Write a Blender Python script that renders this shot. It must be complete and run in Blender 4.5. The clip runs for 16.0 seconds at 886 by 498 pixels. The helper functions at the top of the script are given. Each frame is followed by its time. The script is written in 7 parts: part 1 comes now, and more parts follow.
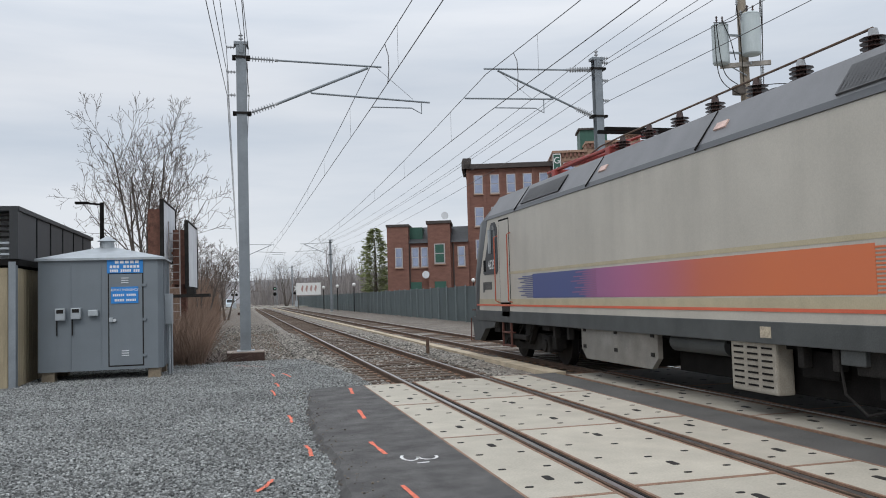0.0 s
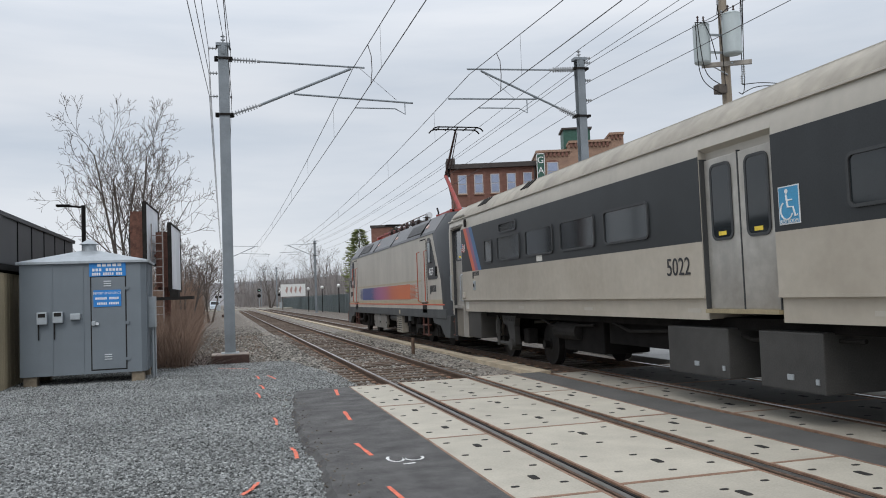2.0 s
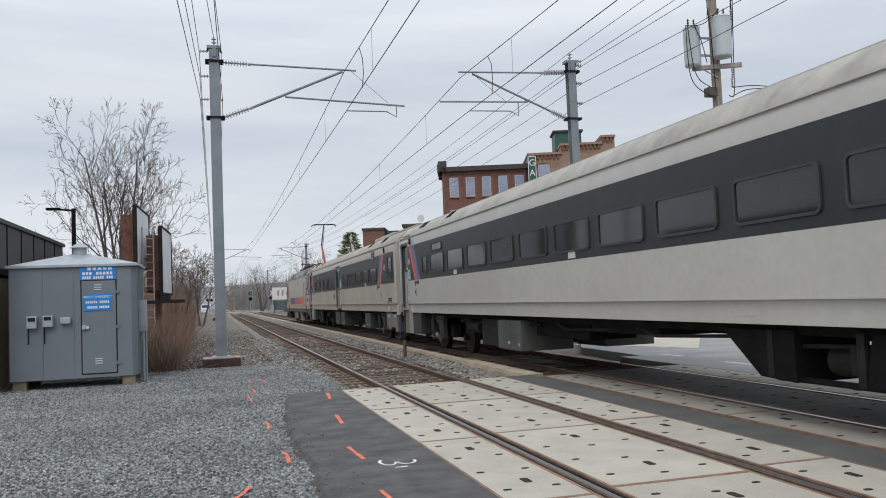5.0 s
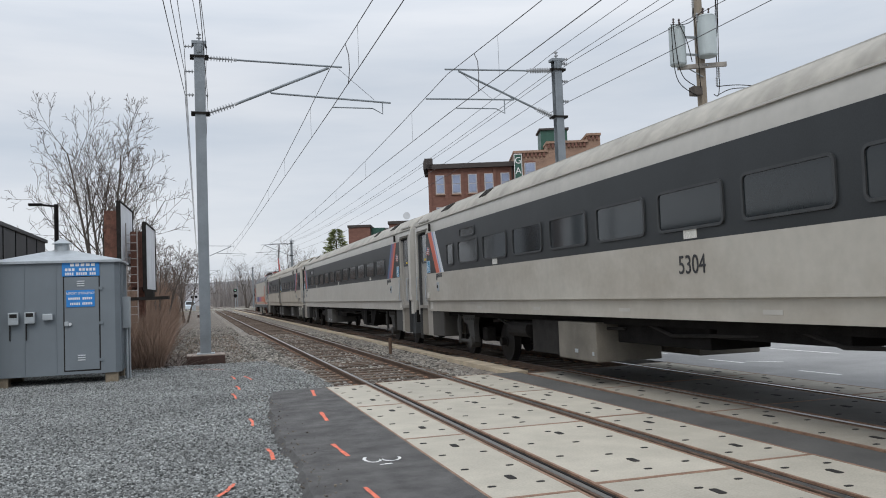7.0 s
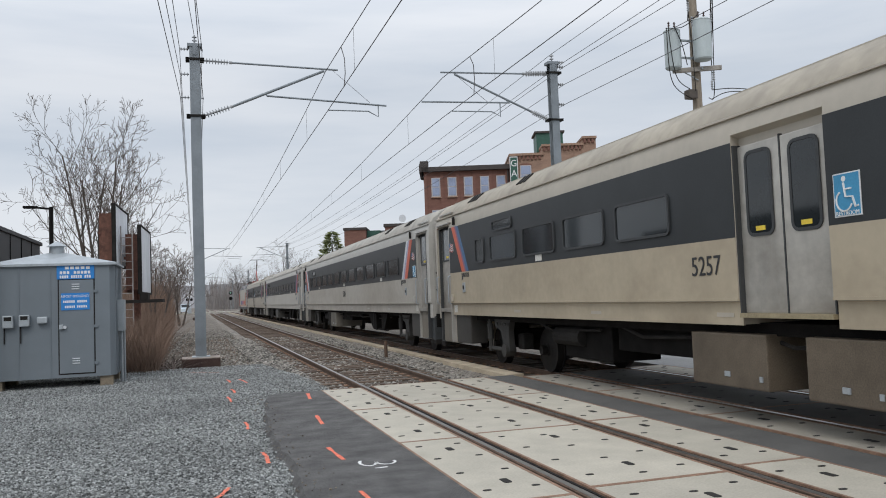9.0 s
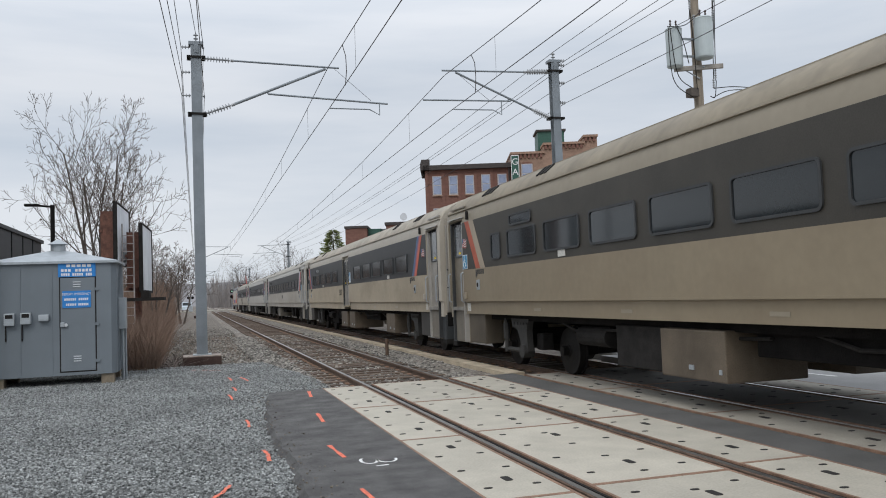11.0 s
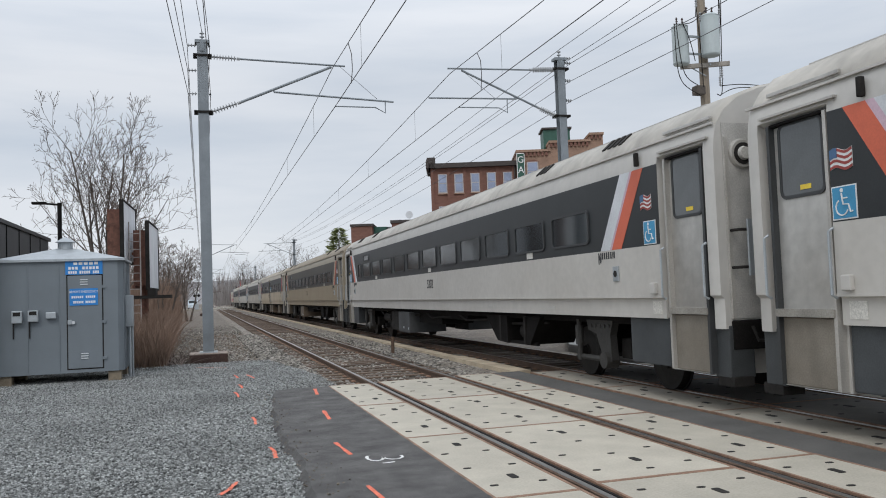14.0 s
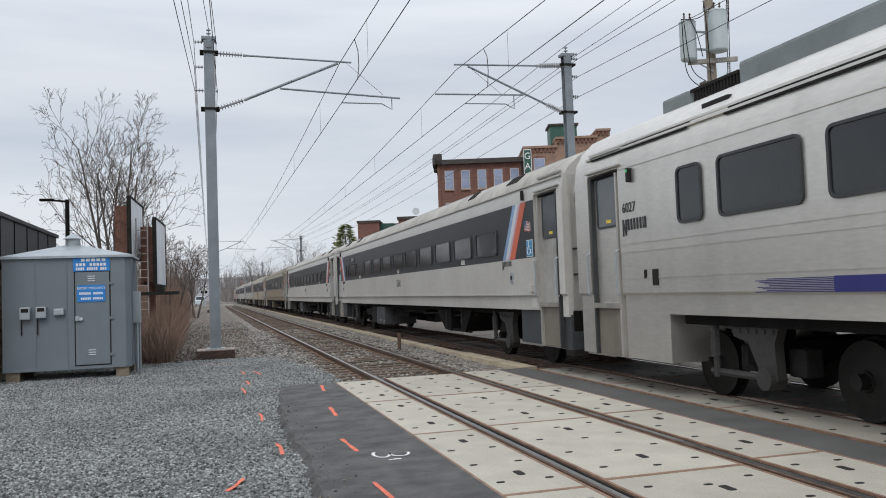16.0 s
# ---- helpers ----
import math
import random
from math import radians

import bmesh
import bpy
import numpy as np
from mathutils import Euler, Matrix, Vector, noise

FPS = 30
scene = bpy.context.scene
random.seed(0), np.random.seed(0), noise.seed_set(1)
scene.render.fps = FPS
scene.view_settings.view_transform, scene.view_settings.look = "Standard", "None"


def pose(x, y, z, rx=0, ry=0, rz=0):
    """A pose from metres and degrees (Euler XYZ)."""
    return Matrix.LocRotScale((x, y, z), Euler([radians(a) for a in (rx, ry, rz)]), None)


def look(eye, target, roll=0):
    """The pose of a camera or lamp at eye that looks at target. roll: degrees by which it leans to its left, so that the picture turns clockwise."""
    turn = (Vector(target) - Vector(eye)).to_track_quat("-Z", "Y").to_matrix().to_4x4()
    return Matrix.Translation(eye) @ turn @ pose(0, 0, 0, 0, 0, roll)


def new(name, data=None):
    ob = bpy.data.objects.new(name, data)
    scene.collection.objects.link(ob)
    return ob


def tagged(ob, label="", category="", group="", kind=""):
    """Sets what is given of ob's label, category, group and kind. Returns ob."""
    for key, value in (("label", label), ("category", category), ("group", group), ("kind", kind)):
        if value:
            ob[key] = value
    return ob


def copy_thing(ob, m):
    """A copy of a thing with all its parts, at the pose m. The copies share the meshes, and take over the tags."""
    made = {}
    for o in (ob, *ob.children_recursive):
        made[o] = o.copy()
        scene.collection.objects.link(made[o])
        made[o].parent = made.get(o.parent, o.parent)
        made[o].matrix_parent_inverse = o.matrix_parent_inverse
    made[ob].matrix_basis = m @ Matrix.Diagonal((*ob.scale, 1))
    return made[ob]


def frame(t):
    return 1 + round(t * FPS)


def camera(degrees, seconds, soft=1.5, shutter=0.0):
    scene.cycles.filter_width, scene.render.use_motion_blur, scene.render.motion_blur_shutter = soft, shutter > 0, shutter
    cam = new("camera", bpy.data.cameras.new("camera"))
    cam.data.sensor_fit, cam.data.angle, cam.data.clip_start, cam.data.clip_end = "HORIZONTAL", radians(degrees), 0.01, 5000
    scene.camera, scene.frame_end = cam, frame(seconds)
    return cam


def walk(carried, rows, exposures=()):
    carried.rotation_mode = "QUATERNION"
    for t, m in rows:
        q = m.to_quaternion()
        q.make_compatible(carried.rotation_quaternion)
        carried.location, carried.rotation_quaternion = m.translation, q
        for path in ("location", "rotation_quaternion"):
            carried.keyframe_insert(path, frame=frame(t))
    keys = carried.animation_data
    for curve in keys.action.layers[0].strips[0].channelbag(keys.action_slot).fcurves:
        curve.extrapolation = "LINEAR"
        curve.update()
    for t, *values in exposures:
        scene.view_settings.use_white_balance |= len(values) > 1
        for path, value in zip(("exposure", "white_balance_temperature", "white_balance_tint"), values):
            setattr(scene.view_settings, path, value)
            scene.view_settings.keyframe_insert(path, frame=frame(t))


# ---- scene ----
cam = camera(56.8, 16.0, soft=1.0)
PATH = [
    (0, (-0.556, -0.058, 1.544), (-0.075, 1.88, 1.655), -1.7),
    (0.5, (-0.559, -0.085, 1.552), (-0.067, 1.85, 1.664), -1.9),
    (1, (-0.563, -0.083, 1.554), (-0.056, 1.849, 1.665), -2.0),
    (1.5, (-0.553, -0.064, 1.547), (-0.039, 1.865, 1.658), -2.1),
    (2, (-0.555, -0.067, 1.55), (-0.038, 1.861, 1.66), -2.2),
    (2.5, (-0.556, -0.063, 1.551), (-0.036, 1.865, 1.66), -2.2),
    (3, (-0.557, -0.071, 1.552), (-0.037, 1.857, 1.662), -2.3),
    (3.5, (-0.554, -0.069, 1.555), (-0.035, 1.859, 1.668), -2.3),
    (4, (-0.561, -0.076, 1.557), (-0.04, 1.851, 1.673), -2.3),
    (6.5, (-0.549, -0.054, 1.549), (0.017, 1.861, 1.66), -2.3),
    (7, (-0.552, -0.067, 1.552), (0.018, 1.847, 1.66), -2.2),
    (7.5, (-0.551, -0.075, 1.555), (0.02, 1.839, 1.663), -2.2),
    (8, (-0.551, -0.076, 1.553), (0.022, 1.837, 1.664), -2.2),
    (8.5, (-0.551, -0.077, 1.561), (0.025, 1.835, 1.673), -2.2),
    (9, (-0.549, -0.071, 1.559), (0.031, 1.84, 1.673), -2.2),
    (11.5, (-0.55, -0.065, 1.552), (0.025, 1.847, 1.662), -2.1),
    (12, (-0.555, -0.057, 1.55), (0.016, 1.856, 1.66), -2.1),
    (12.5, (-0.56, -0.074, 1.557), (0.009, 1.841, 1.665), -2.1),
    (13, (-0.556, -0.082, 1.558), (0.011, 1.833, 1.666), -2.1),
    (13.5, (-0.555, -0.066, 1.549), (0.011, 1.849, 1.658), -2.1),
    (14, (-0.558, -0.075, 1.551), (0.006, 1.84, 1.657), -2.1),
    (14.5, (-0.562, -0.074, 1.55), (0.002, 1.843, 1.654), -2.1),
    (15, (-0.556, -0.059, 1.549), (0.005, 1.858, 1.651), -2.1),
    (15.5, (-0.55, -0.073, 1.552), (0.007, 1.846, 1.651), -2.1),
    (16, (-0.548, -0.059, 1.551), (0.0, 1.861, 1.649), -2.1),
]
walk(cam, [(t, look(eye, target, roll)) for t, eye, target, roll in PATH])

# ---- light: an overcast sky, a weak and wide sun ----
world = bpy.data.worlds.new("overcast")
scene.world = world
world.use_nodes = True
wt = world.node_tree
wt.nodes.clear()


def wnode(kind, **sets):
    n = wt.nodes.new(kind)
    for k, v in sets.items():
        n.inputs[k.replace("_", " ")].default_value = v
    return n


w_out = wnode("ShaderNodeOutputWorld")
w_bg = wnode("ShaderNodeBackground", Strength=1.0)
w_sky = wt.nodes.new("ShaderNodeTexSky")
w_sky.sky_type, w_sky.sun_disc = "NISHITA", False
w_sky.sun_elevation, w_sky.sun_rotation = radians(48), radians(150)
w_dim = wt.nodes.new("ShaderNodeMix")
w_dim.data_type, w_dim.blend_type = "RGBA", "MULTIPLY"
w_dim.inputs["Factor"].default_value = 1.0
w_dim.inputs["B"].default_value = (0.10, 0.10, 0.10, 1)
w_co = wt.nodes.new("ShaderNodeTexCoord")
w_map = wt.nodes.new("ShaderNodeMapping")
w_map.inputs["Scale"].default_value = (1.0, 1.0, 7.0)
w_noise = wnode("ShaderNodeTexNoise", Scale=1.7, Detail=6.0, Roughness=0.52)
w_ramp = wt.nodes.new("ShaderNodeValToRGB")
w_ramp.color_ramp.elements[0].position, w_ramp.color_ramp.elements[1].position = 0.34, 0.66
w_ramp.color_ramp.elements[0].color = (0.570, 0.632, 0.718, 1)
w_ramp.color_ramp.elements[1].color = (0.768, 0.800, 0.852, 1)
w_sep = wt.nodes.new("ShaderNodeSeparateXYZ")
w_lift = wt.nodes.new("ShaderNodeMapRange")
w_lift.inputs["From Min"].default_value, w_lift.inputs["From Max"].default_value = 0.25, 1.0
w_lift.inputs["To Min"].default_value, w_lift.inputs["To Max"].default_value = 1.0, 2.1
w_cloud = wt.nodes.new("ShaderNodeVectorMath")
w_cloud.operation = "SCALE"
w_mix = wt.nodes.new("ShaderNodeMix")
w_mix.data_type = "RGBA"
w_mix.inputs["Factor"].default_value = 0.93
for a, b in (
    ((w_co, "Generated"), (w_map, "Vector")), ((w_map, "Vector"), (w_noise, "Vector")), ((w_noise, 0), (w_ramp, 0)),
    ((w_co, "Generated"), (w_sep, 0)), ((w_sep, "Z"), (w_lift, "Value")), ((w_ramp, 0), (w_cloud, 0)), ((w_lift, 0), (w_cloud, "Scale")),
    ((w_sky, 0), (w_dim, "A")), ((w_dim, "Result"), (w_mix, "A")), ((w_cloud, 0), (w_mix, "B")), ((w_mix, "Result"), (w_bg, 0)), ((w_bg, 0), (w_out, 0)),
):
    wt.links.new(a[0].outputs[a[1]], b[0].inputs[b[1]])
sun = new("sun", bpy.data.lights.new("sun", "SUN"))
sun.data.energy, sun.data.angle, sun.data.color = 0.9, radians(25), (1.0, 0.97, 0.93)
sun.matrix_world = look((0, 0, 30), (0.5 * 20, 0.87 * 20, 30 - 22))

# ---- materials ----
MATS = {}


def stain(material, colour, amount, seed):
    """Brown road dirt in upright, uneven patches over a paint."""
    nt = material.node_tree
    b = nt.nodes["Principled BSDF"]
    src = b.inputs["Base Color"].links[0].from_socket
    co, mp, nz, mr, mx = (nt.nodes.new(k) for k in ("ShaderNodeTexCoord", "ShaderNodeMapping", "ShaderNodeTexNoise", "ShaderNodeMapRange", "ShaderNodeMix"))
    mp.inputs["Location"].default_value = (seed, seed * 3.7, seed * 1.3)
    mp.inputs["Scale"].default_value = (0.5, 0.22, 0.35)
    nz.inputs["Scale"].default_value, nz.inputs["Detail"].default_value, nz.inputs["Roughness"].default_value = 2.2, 8, 0.62
    mr.inputs["From Min"].default_value, mr.inputs["From Max"].default_value = 0.42, 0.72
    mr.inputs["To Min"].default_value, mr.inputs["To Max"].default_value = 0.0, amount
    mx.data_type = "RGBA"
    mx.inputs["B"].default_value = (*colour, 1)
    for u, v in ((co.outputs["Object"], mp.inputs["Vector"]), (mp.outputs[0], nz.inputs["Vector"]), (nz.outputs[0], mr.inputs["Value"]), (mr.outputs[0], mx.inputs["Factor"]), (src, mx.inputs["A"]), (mx.outputs["Result"], b.inputs["Base Color"])):
        nt.links.new(u, v)
    return material


def mat(name, col, rough=0.6, metal=0.0, var=0.14, scale=3.0, bump=0.15, grain=60.0, spec=0.4, streak=0.0, per=0.0, stretch=(1, 1, 1)):
    """A procedural surface: colour drifting at two scales, optional upright streaks, fine relief."""
    if name in MATS:
        return MATS[name]
    m = bpy.data.materials.new(name)
    m.use_nodes = True
    nt = m.node_tree
    b = nt.nodes["Principled BSDF"]
    co = nt.nodes.new("ShaderNodeTexCoord")
    mp = nt.nodes.new("ShaderNodeMapping")
    mp.inputs["Scale"].default_value = stretch
    n1 = nt.nodes.new("ShaderNodeTexNoise")
    n1.inputs["Scale"].default_value, n1.inputs["Detail"].default_value, n1.inputs["Roughness"].default_value = scale, 6, 0.6
    n2 = nt.nodes.new("ShaderNodeTexNoise")
    n2.inputs["Scale"].default_value, n2.inputs["Detail"].default_value = grain, 3
    L = nt.links.new
    L(co.outputs["Object"], mp.inputs["Vector"])
    L(mp.outputs[0], n1.inputs["Vector"])
    L(mp.outputs[0], n2.inputs["Vector"])
    r = nt.nodes.new("ShaderNodeValToRGB")
    lo, hi = [max(0, c * (1 - var)) for c in col], [min(1, c * (1 + var)) for c in col]
    r.color_ramp.elements[0].position, r.color_ramp.elements[1].position = 0.3, 0.7
    r.color_ramp.elements[0].color, r.color_ramp.elements[1].color = (*lo, 1), (*hi, 1)
    L(n1.outputs[0], r.inputs[0])
    fine = nt.nodes.new("ShaderNodeMapRange")
    fine.inputs["From Min"].default_value, fine.inputs["From Max"].default_value = 0.3, 0.7
    fine.inputs["To Min"].default_value, fine.inputs["To Max"].default_value = 1 - var * 0.7, 1 + var * 0.7
    L(n2.outputs[0], fine.inputs["Value"])
    sc = nt.nodes.new("ShaderNodeVectorMath")
    sc.operation = "SCALE"
    L(r.outputs[0], sc.inputs[0])
    L(fine.outputs[0], sc.inputs["Scale"])
    out = sc.outputs[0]
    if streak:
        ms = nt.nodes.new("ShaderNodeMapping")
        ms.inputs["Scale"].default_value = (2.2, 2.2, 0.25)
        ns = nt.nodes.new("ShaderNodeTexNoise")
        ns.inputs["Scale"].default_value, ns.inputs["Detail"].default_value = 1.0, 5
        rs = nt.nodes.new("ShaderNodeMapRange")
        rs.inputs["From Min"].default_value, rs.inputs["From Max"].default_value = 0.45, 0.75
        rs.inputs["To Min"].default_value, rs.inputs["To Max"].default_value = 1.0, 1.0 - streak
        sk = nt.nodes.new("ShaderNodeVectorMath")
        sk.operation = "SCALE"
        L(co.outputs["Object"], ms.inputs["Vector"])
        L(ms.outputs[0], ns.inputs["Vector"])
        L(ns.outputs[0], rs.inputs["Value"])
        L(out, sk.inputs[0])
        L(rs.outputs[0], sk.inputs["Scale"])
        out = sk.outputs[0]
    if per:
        oi = nt.nodes.new("ShaderNodeObjectInfo")
        rp = nt.nodes.new("ShaderNodeMapRange")
        rp.inputs["To Min"].default_value, rp.inputs["To Max"].default_value = 1 - per, 1 + per
        pk = nt.nodes.new("ShaderNodeVectorMath")
        pk.operation = "SCALE"
        L(oi.outputs["Random"], rp.inputs["Value"])
        L(out, pk.inputs[0])
        L(rp.outputs[0], pk.inputs["Scale"])
        out = pk.outputs[0]
    L(out, b.inputs["Base Color"])
    b.inputs["Roughness"].default_value, b.inputs["Metallic"].default_value = rough, metal
    b.inputs["Specular IOR Level"].default_value = spec
    if bump:
        bp = nt.nodes.new("ShaderNodeBump")
        bp.inputs["Strength"].default_value, bp.inputs["Distance"].default_value = bump, 0.01
        L(n2.outputs[0], bp.inputs["Height"])
        L(bp.outputs[0], b.inputs["Normal"])
    MATS[name] = m
    return m


def stones_mat(name, dark, light, cell, bump=0.9, island=False, dust=None):
    """Crushed stone: a grey of its own for each cell or each loose stone."""
    m = bpy.data.materials.new(name)
    m.use_nodes = True
    nt = m.node_tree
    b = nt.nodes["Principled BSDF"]
    L = nt.links.new
    co = nt.nodes.new("ShaderNodeTexCoord")
    vo = nt.nodes.new("ShaderNodeTexVoronoi")
    vo.inputs["Scale"].default_value = cell
    L(co.outputs["Object"], vo.inputs["Vector"])
    r = nt.nodes.new("ShaderNodeValToRGB")
    e = r.color_ramp.elements
    e[0].color, e[1].color = (*dark, 1), (*light, 1)
    e[0].position, e[1].position = 0.05, 0.95
    if island:
        g = nt.nodes.new("ShaderNodeNewGeometry")
        L(g.outputs["Random Per Island"], r.inputs[0])
    else:
        s = nt.nodes.new("ShaderNodeSeparateColor")
        L(vo.outputs["Color"], s.inputs[0])
        L(s.outputs[0], r.inputs[0])
    big = nt.nodes.new("ShaderNodeTexNoise")
    big.inputs["Scale"].default_value, big.inputs["Detail"].default_value = 0.6, 5
    L(co.outputs["Object"], big.inputs["Vector"])
    mr = nt.nodes.new("ShaderNodeMapRange")
    mr.inputs["From Min"].default_value, mr.inputs["From Max"].default_value = 0.3, 0.7
    mr.inputs["To Min"].default_value, mr.inputs["To Max"].default_value = 0.82, 1.18
    L(big.outputs[0], mr.inputs["Value"])
    k = nt.nodes.new("ShaderNodeVectorMath")
    k.operation = "SCALE"
    L(r.outputs[0], k.inputs[0])
    L(mr.outputs[0], k.inputs["Scale"])
    out = k.outputs[0]
    if dust:
        mx = nt.nodes.new("ShaderNodeMix")
        mx.data_type = "RGBA"
        mx.inputs["B"].default_value = (*dust, 1)
        n3 = nt.nodes.new("ShaderNodeTexNoise")
        n3.inputs["Scale"].default_value, n3.inputs["Detail"].default_value = 0.9, 7
        L(co.outputs["Object"], n3.inputs["Vector"])
        m3 = nt.nodes.new("ShaderNodeMapRange")
        m3.inputs["From Min"].default_value, m3.inputs["From Max"].default_value = 0.42, 0.62
        m3.inputs["To Max"].default_value = 0.75
        L(n3.outputs[0], m3.inputs["Value"])
        L(m3.outputs[0], mx.inputs["Factor"])
        L(out, mx.inputs["A"])
        out = mx.outputs["Result"]
    L(out, b.inputs["Base Color"])
    b.inputs["Roughness"].default_value = 0.85
    bp = nt.nodes.new("ShaderNodeBump")
    bp.invert = True
    bp.inputs["Strength"].default_value, bp.inputs["Distance"].default_value = bump, 0.03
    L(vo.outputs["Distance"], bp.inputs["Height"])
    if not island:
        L(bp.outputs[0], b.inputs["Normal"])
    return m


M_GRAVEL = stones_mat("blue_grey_gravel", (0.058, 0.060, 0.058), (0.37, 0.382, 0.37), 58)
M_STONE = stones_mat("loose_gravel_stone", (0.082, 0.084, 0.082), (0.44, 0.452, 0.44), 30, island=True)
M_BALLAST = stones_mat("track_ballast", (0.06, 0.054, 0.047), (0.36, 0.325, 0.28), 20, dust=(0.175, 0.142, 0.108))
M_BALLAST_STONE = stones_mat("ballast_stone", (0.06, 0.055, 0.048), (0.40, 0.37, 0.325), 18, island=True)
M_CLOD = stones_mat("dark_earth_clods", (0.05, 0.042, 0.034), (0.22, 0.185, 0.145), 18, island=True)
M_EARTH = stones_mat("dry_earth_and_litter", (0.07, 0.06, 0.05), (0.235, 0.203, 0.168), 16, bump=0.6, dust=(0.13, 0.104, 0.08))
M_ASPHALT = mat("new_asphalt", (0.10, 0.096, 0.093), 0.88, var=0.42, scale=2.6, bump=1.0, grain=120)
M_ROAD = mat("worn_road_asphalt", (0.27, 0.268, 0.262), 0.85, var=0.18, scale=0.7, bump=0.4, grain=90)
M_STRIP = mat("old_asphalt_strip", (0.10, 0.096, 0.09), 0.85, var=0.2, scale=1.5, bump=0.5, grain=110)
M_CONC = mat("crossing_concrete", (0.44, 0.405, 0.335), 0.8, var=0.13, scale=1.6, bump=0.2, grain=50, per=0.08)
# darker copies of the concrete: the train's shade is in their colour
M_CONC_DARK = mat("grimy_shaded_crossing_concrete", (0.13, 0.122, 0.11), 0.8, var=0.2, scale=1.4, bump=0.2, grain=50, per=0.08)
M_CONC_HALF_SHADED = mat("half_shaded_crossing_concrete", (0.36, 0.33, 0.275), 0.8, var=0.16, scale=1.5, bump=0.2, grain=50, per=0.08)
M_RUST = mat("rust_steel_edge", (0.25, 0.15, 0.10), 0.75, var=0.35, scale=5, bump=0.3)
M_CONC2 = mat("old_concrete", (0.36, 0.34, 0.29), 0.85, var=0.2, scale=2.5, bump=0.4)
M_HOLE = mat("dark_recess", (0.02, 0.018, 0.016), 0.9, var=0.2)
M_RAIL = mat("rail_side_rust", (0.13, 0.085, 0.06), 0.75, 0.2, var=0.3, scale=6, bump=0.3)
M_RAILTOP = mat("polished_rail_head", (0.42, 0.41, 0.40), 0.28, 0.9, var=0.1, scale=2, bump=0.02, stretch=(1, 0.05, 1))
M_TIE = mat("creosoted_tie_wood", (0.105, 0.075, 0.055), 0.85, var=0.4, scale=4, bump=0.5, per=0.25, stretch=(0.6, 4, 4))
M_ORANGE_PAINT = mat("orange_marking_paint", (0.70, 0.17, 0.10), 0.75, var=0.3, scale=20, bump=0.3)
M_WHITE_PAINT = mat("white_marking_paint", (0.72, 0.72, 0.70), 0.7, var=0.2, scale=9, bump=0.3)
# near-black steels: shade below the train's floor is put into their colour
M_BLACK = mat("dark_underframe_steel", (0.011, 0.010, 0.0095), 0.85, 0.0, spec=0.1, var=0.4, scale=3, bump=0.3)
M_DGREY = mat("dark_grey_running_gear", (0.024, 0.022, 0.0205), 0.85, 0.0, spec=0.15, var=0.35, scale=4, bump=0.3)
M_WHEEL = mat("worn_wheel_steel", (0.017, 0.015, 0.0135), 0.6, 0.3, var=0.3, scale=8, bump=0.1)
M_GLASS = mat("tinted_train_glass", (0.018, 0.022, 0.024), 0.07, var=0.1, bump=0.0, spec=0.5)
M_BAND = mat("charcoal_window_band", (0.023, 0.0255, 0.027), 0.42, var=0.18, scale=1.2, bump=0.02, streak=0.12)
M_RUBBER = mat("window_rubber", (0.042, 0.044, 0.045), 0.5, var=0.15, bump=0.05)
M_GALV = mat("galvanised_steel", (0.40, 0.43, 0.45), 0.5, 0.45, var=0.12, scale=4, bump=0.08)
M_POLE = mat("weathered_grey_pole_steel", (0.235, 0.26, 0.28), 0.55, 0.3, var=0.15, scale=2, bump=0.1, streak=0.2)
M_WIRE = mat("dark_copper_wire", (0.055, 0.05, 0.05), 0.5, 0.4, var=0.1, bump=0)
M_PORC = mat("grey_porcelain", (0.34, 0.35, 0.36), 0.3, var=0.1, bump=0.0)
M_BRPORC = mat("brown_glazed_porcelain", (0.055, 0.030, 0.025), 0.25, var=0.3, bump=0.0)
M_RED = mat("red_insulator_paint", (0.30, 0.055, 0.045), 0.5, var=0.25, scale=6, bump=0.1)
M_ORANGE = mat("train_orange", (0.62, 0.135, 0.072), 0.45, var=0.08, scale=2, bump=0.0, streak=0.1)
M_PURPLE = mat("train_purple", (0.27, 0.12, 0.19), 0.45, var=0.1, scale=2, bump=0.0, streak=0.1)
M_BLUE = mat("train_blue", (0.07, 0.145, 0.27), 0.45, var=0.1, scale=2, bump=0.0, streak=0.1)
M_LBLUE = mat("faded_light_blue", (0.24, 0.36, 0.55), 0.5, var=0.12, scale=3, bump=0.0, streak=0.15)
M_PINK = mat("faded_pink", (0.56, 0.40, 0.47), 0.5, var=0.12, scale=3, bump=0.0, streak=0.1)
M_PALE = mat("faded_pale_stripe", (0.62, 0.64, 0.66), 0.5, var=0.1, scale=2, bump=0.0, streak=0.15)
M_ORANGE_DULL = mat("dull_orange_rail", (0.42, 0.10, 0.055), 0.55, var=0.2, bump=0.0)
M_DOOR = mat("dirty_stainless_door", (0.46, 0.44, 0.405), 0.4, 0.35, var=0.12, scale=1.2, bump=0.0, streak=0.25)
M_STEP = mat("grimy_step_panel", (0.27, 0.245, 0.205), 0.5, 0.25, var=0.2, scale=1.5, bump=0.02, streak=0.35)
M_SKIRT = mat("blue_grey_skirt_paint", (0.052, 0.056, 0.058), 0.6, var=0.2, scale=2, bump=0.05, streak=0.25)
stain(M_STEP, (0.15, 0.12, 0.09), 0.65, 2.2)
M_ENDWALL = mat("grimy_car_end", (0.52, 0.50, 0.46), 0.6, 0.1, var=0.3, scale=2, bump=0.05, streak=0.3)
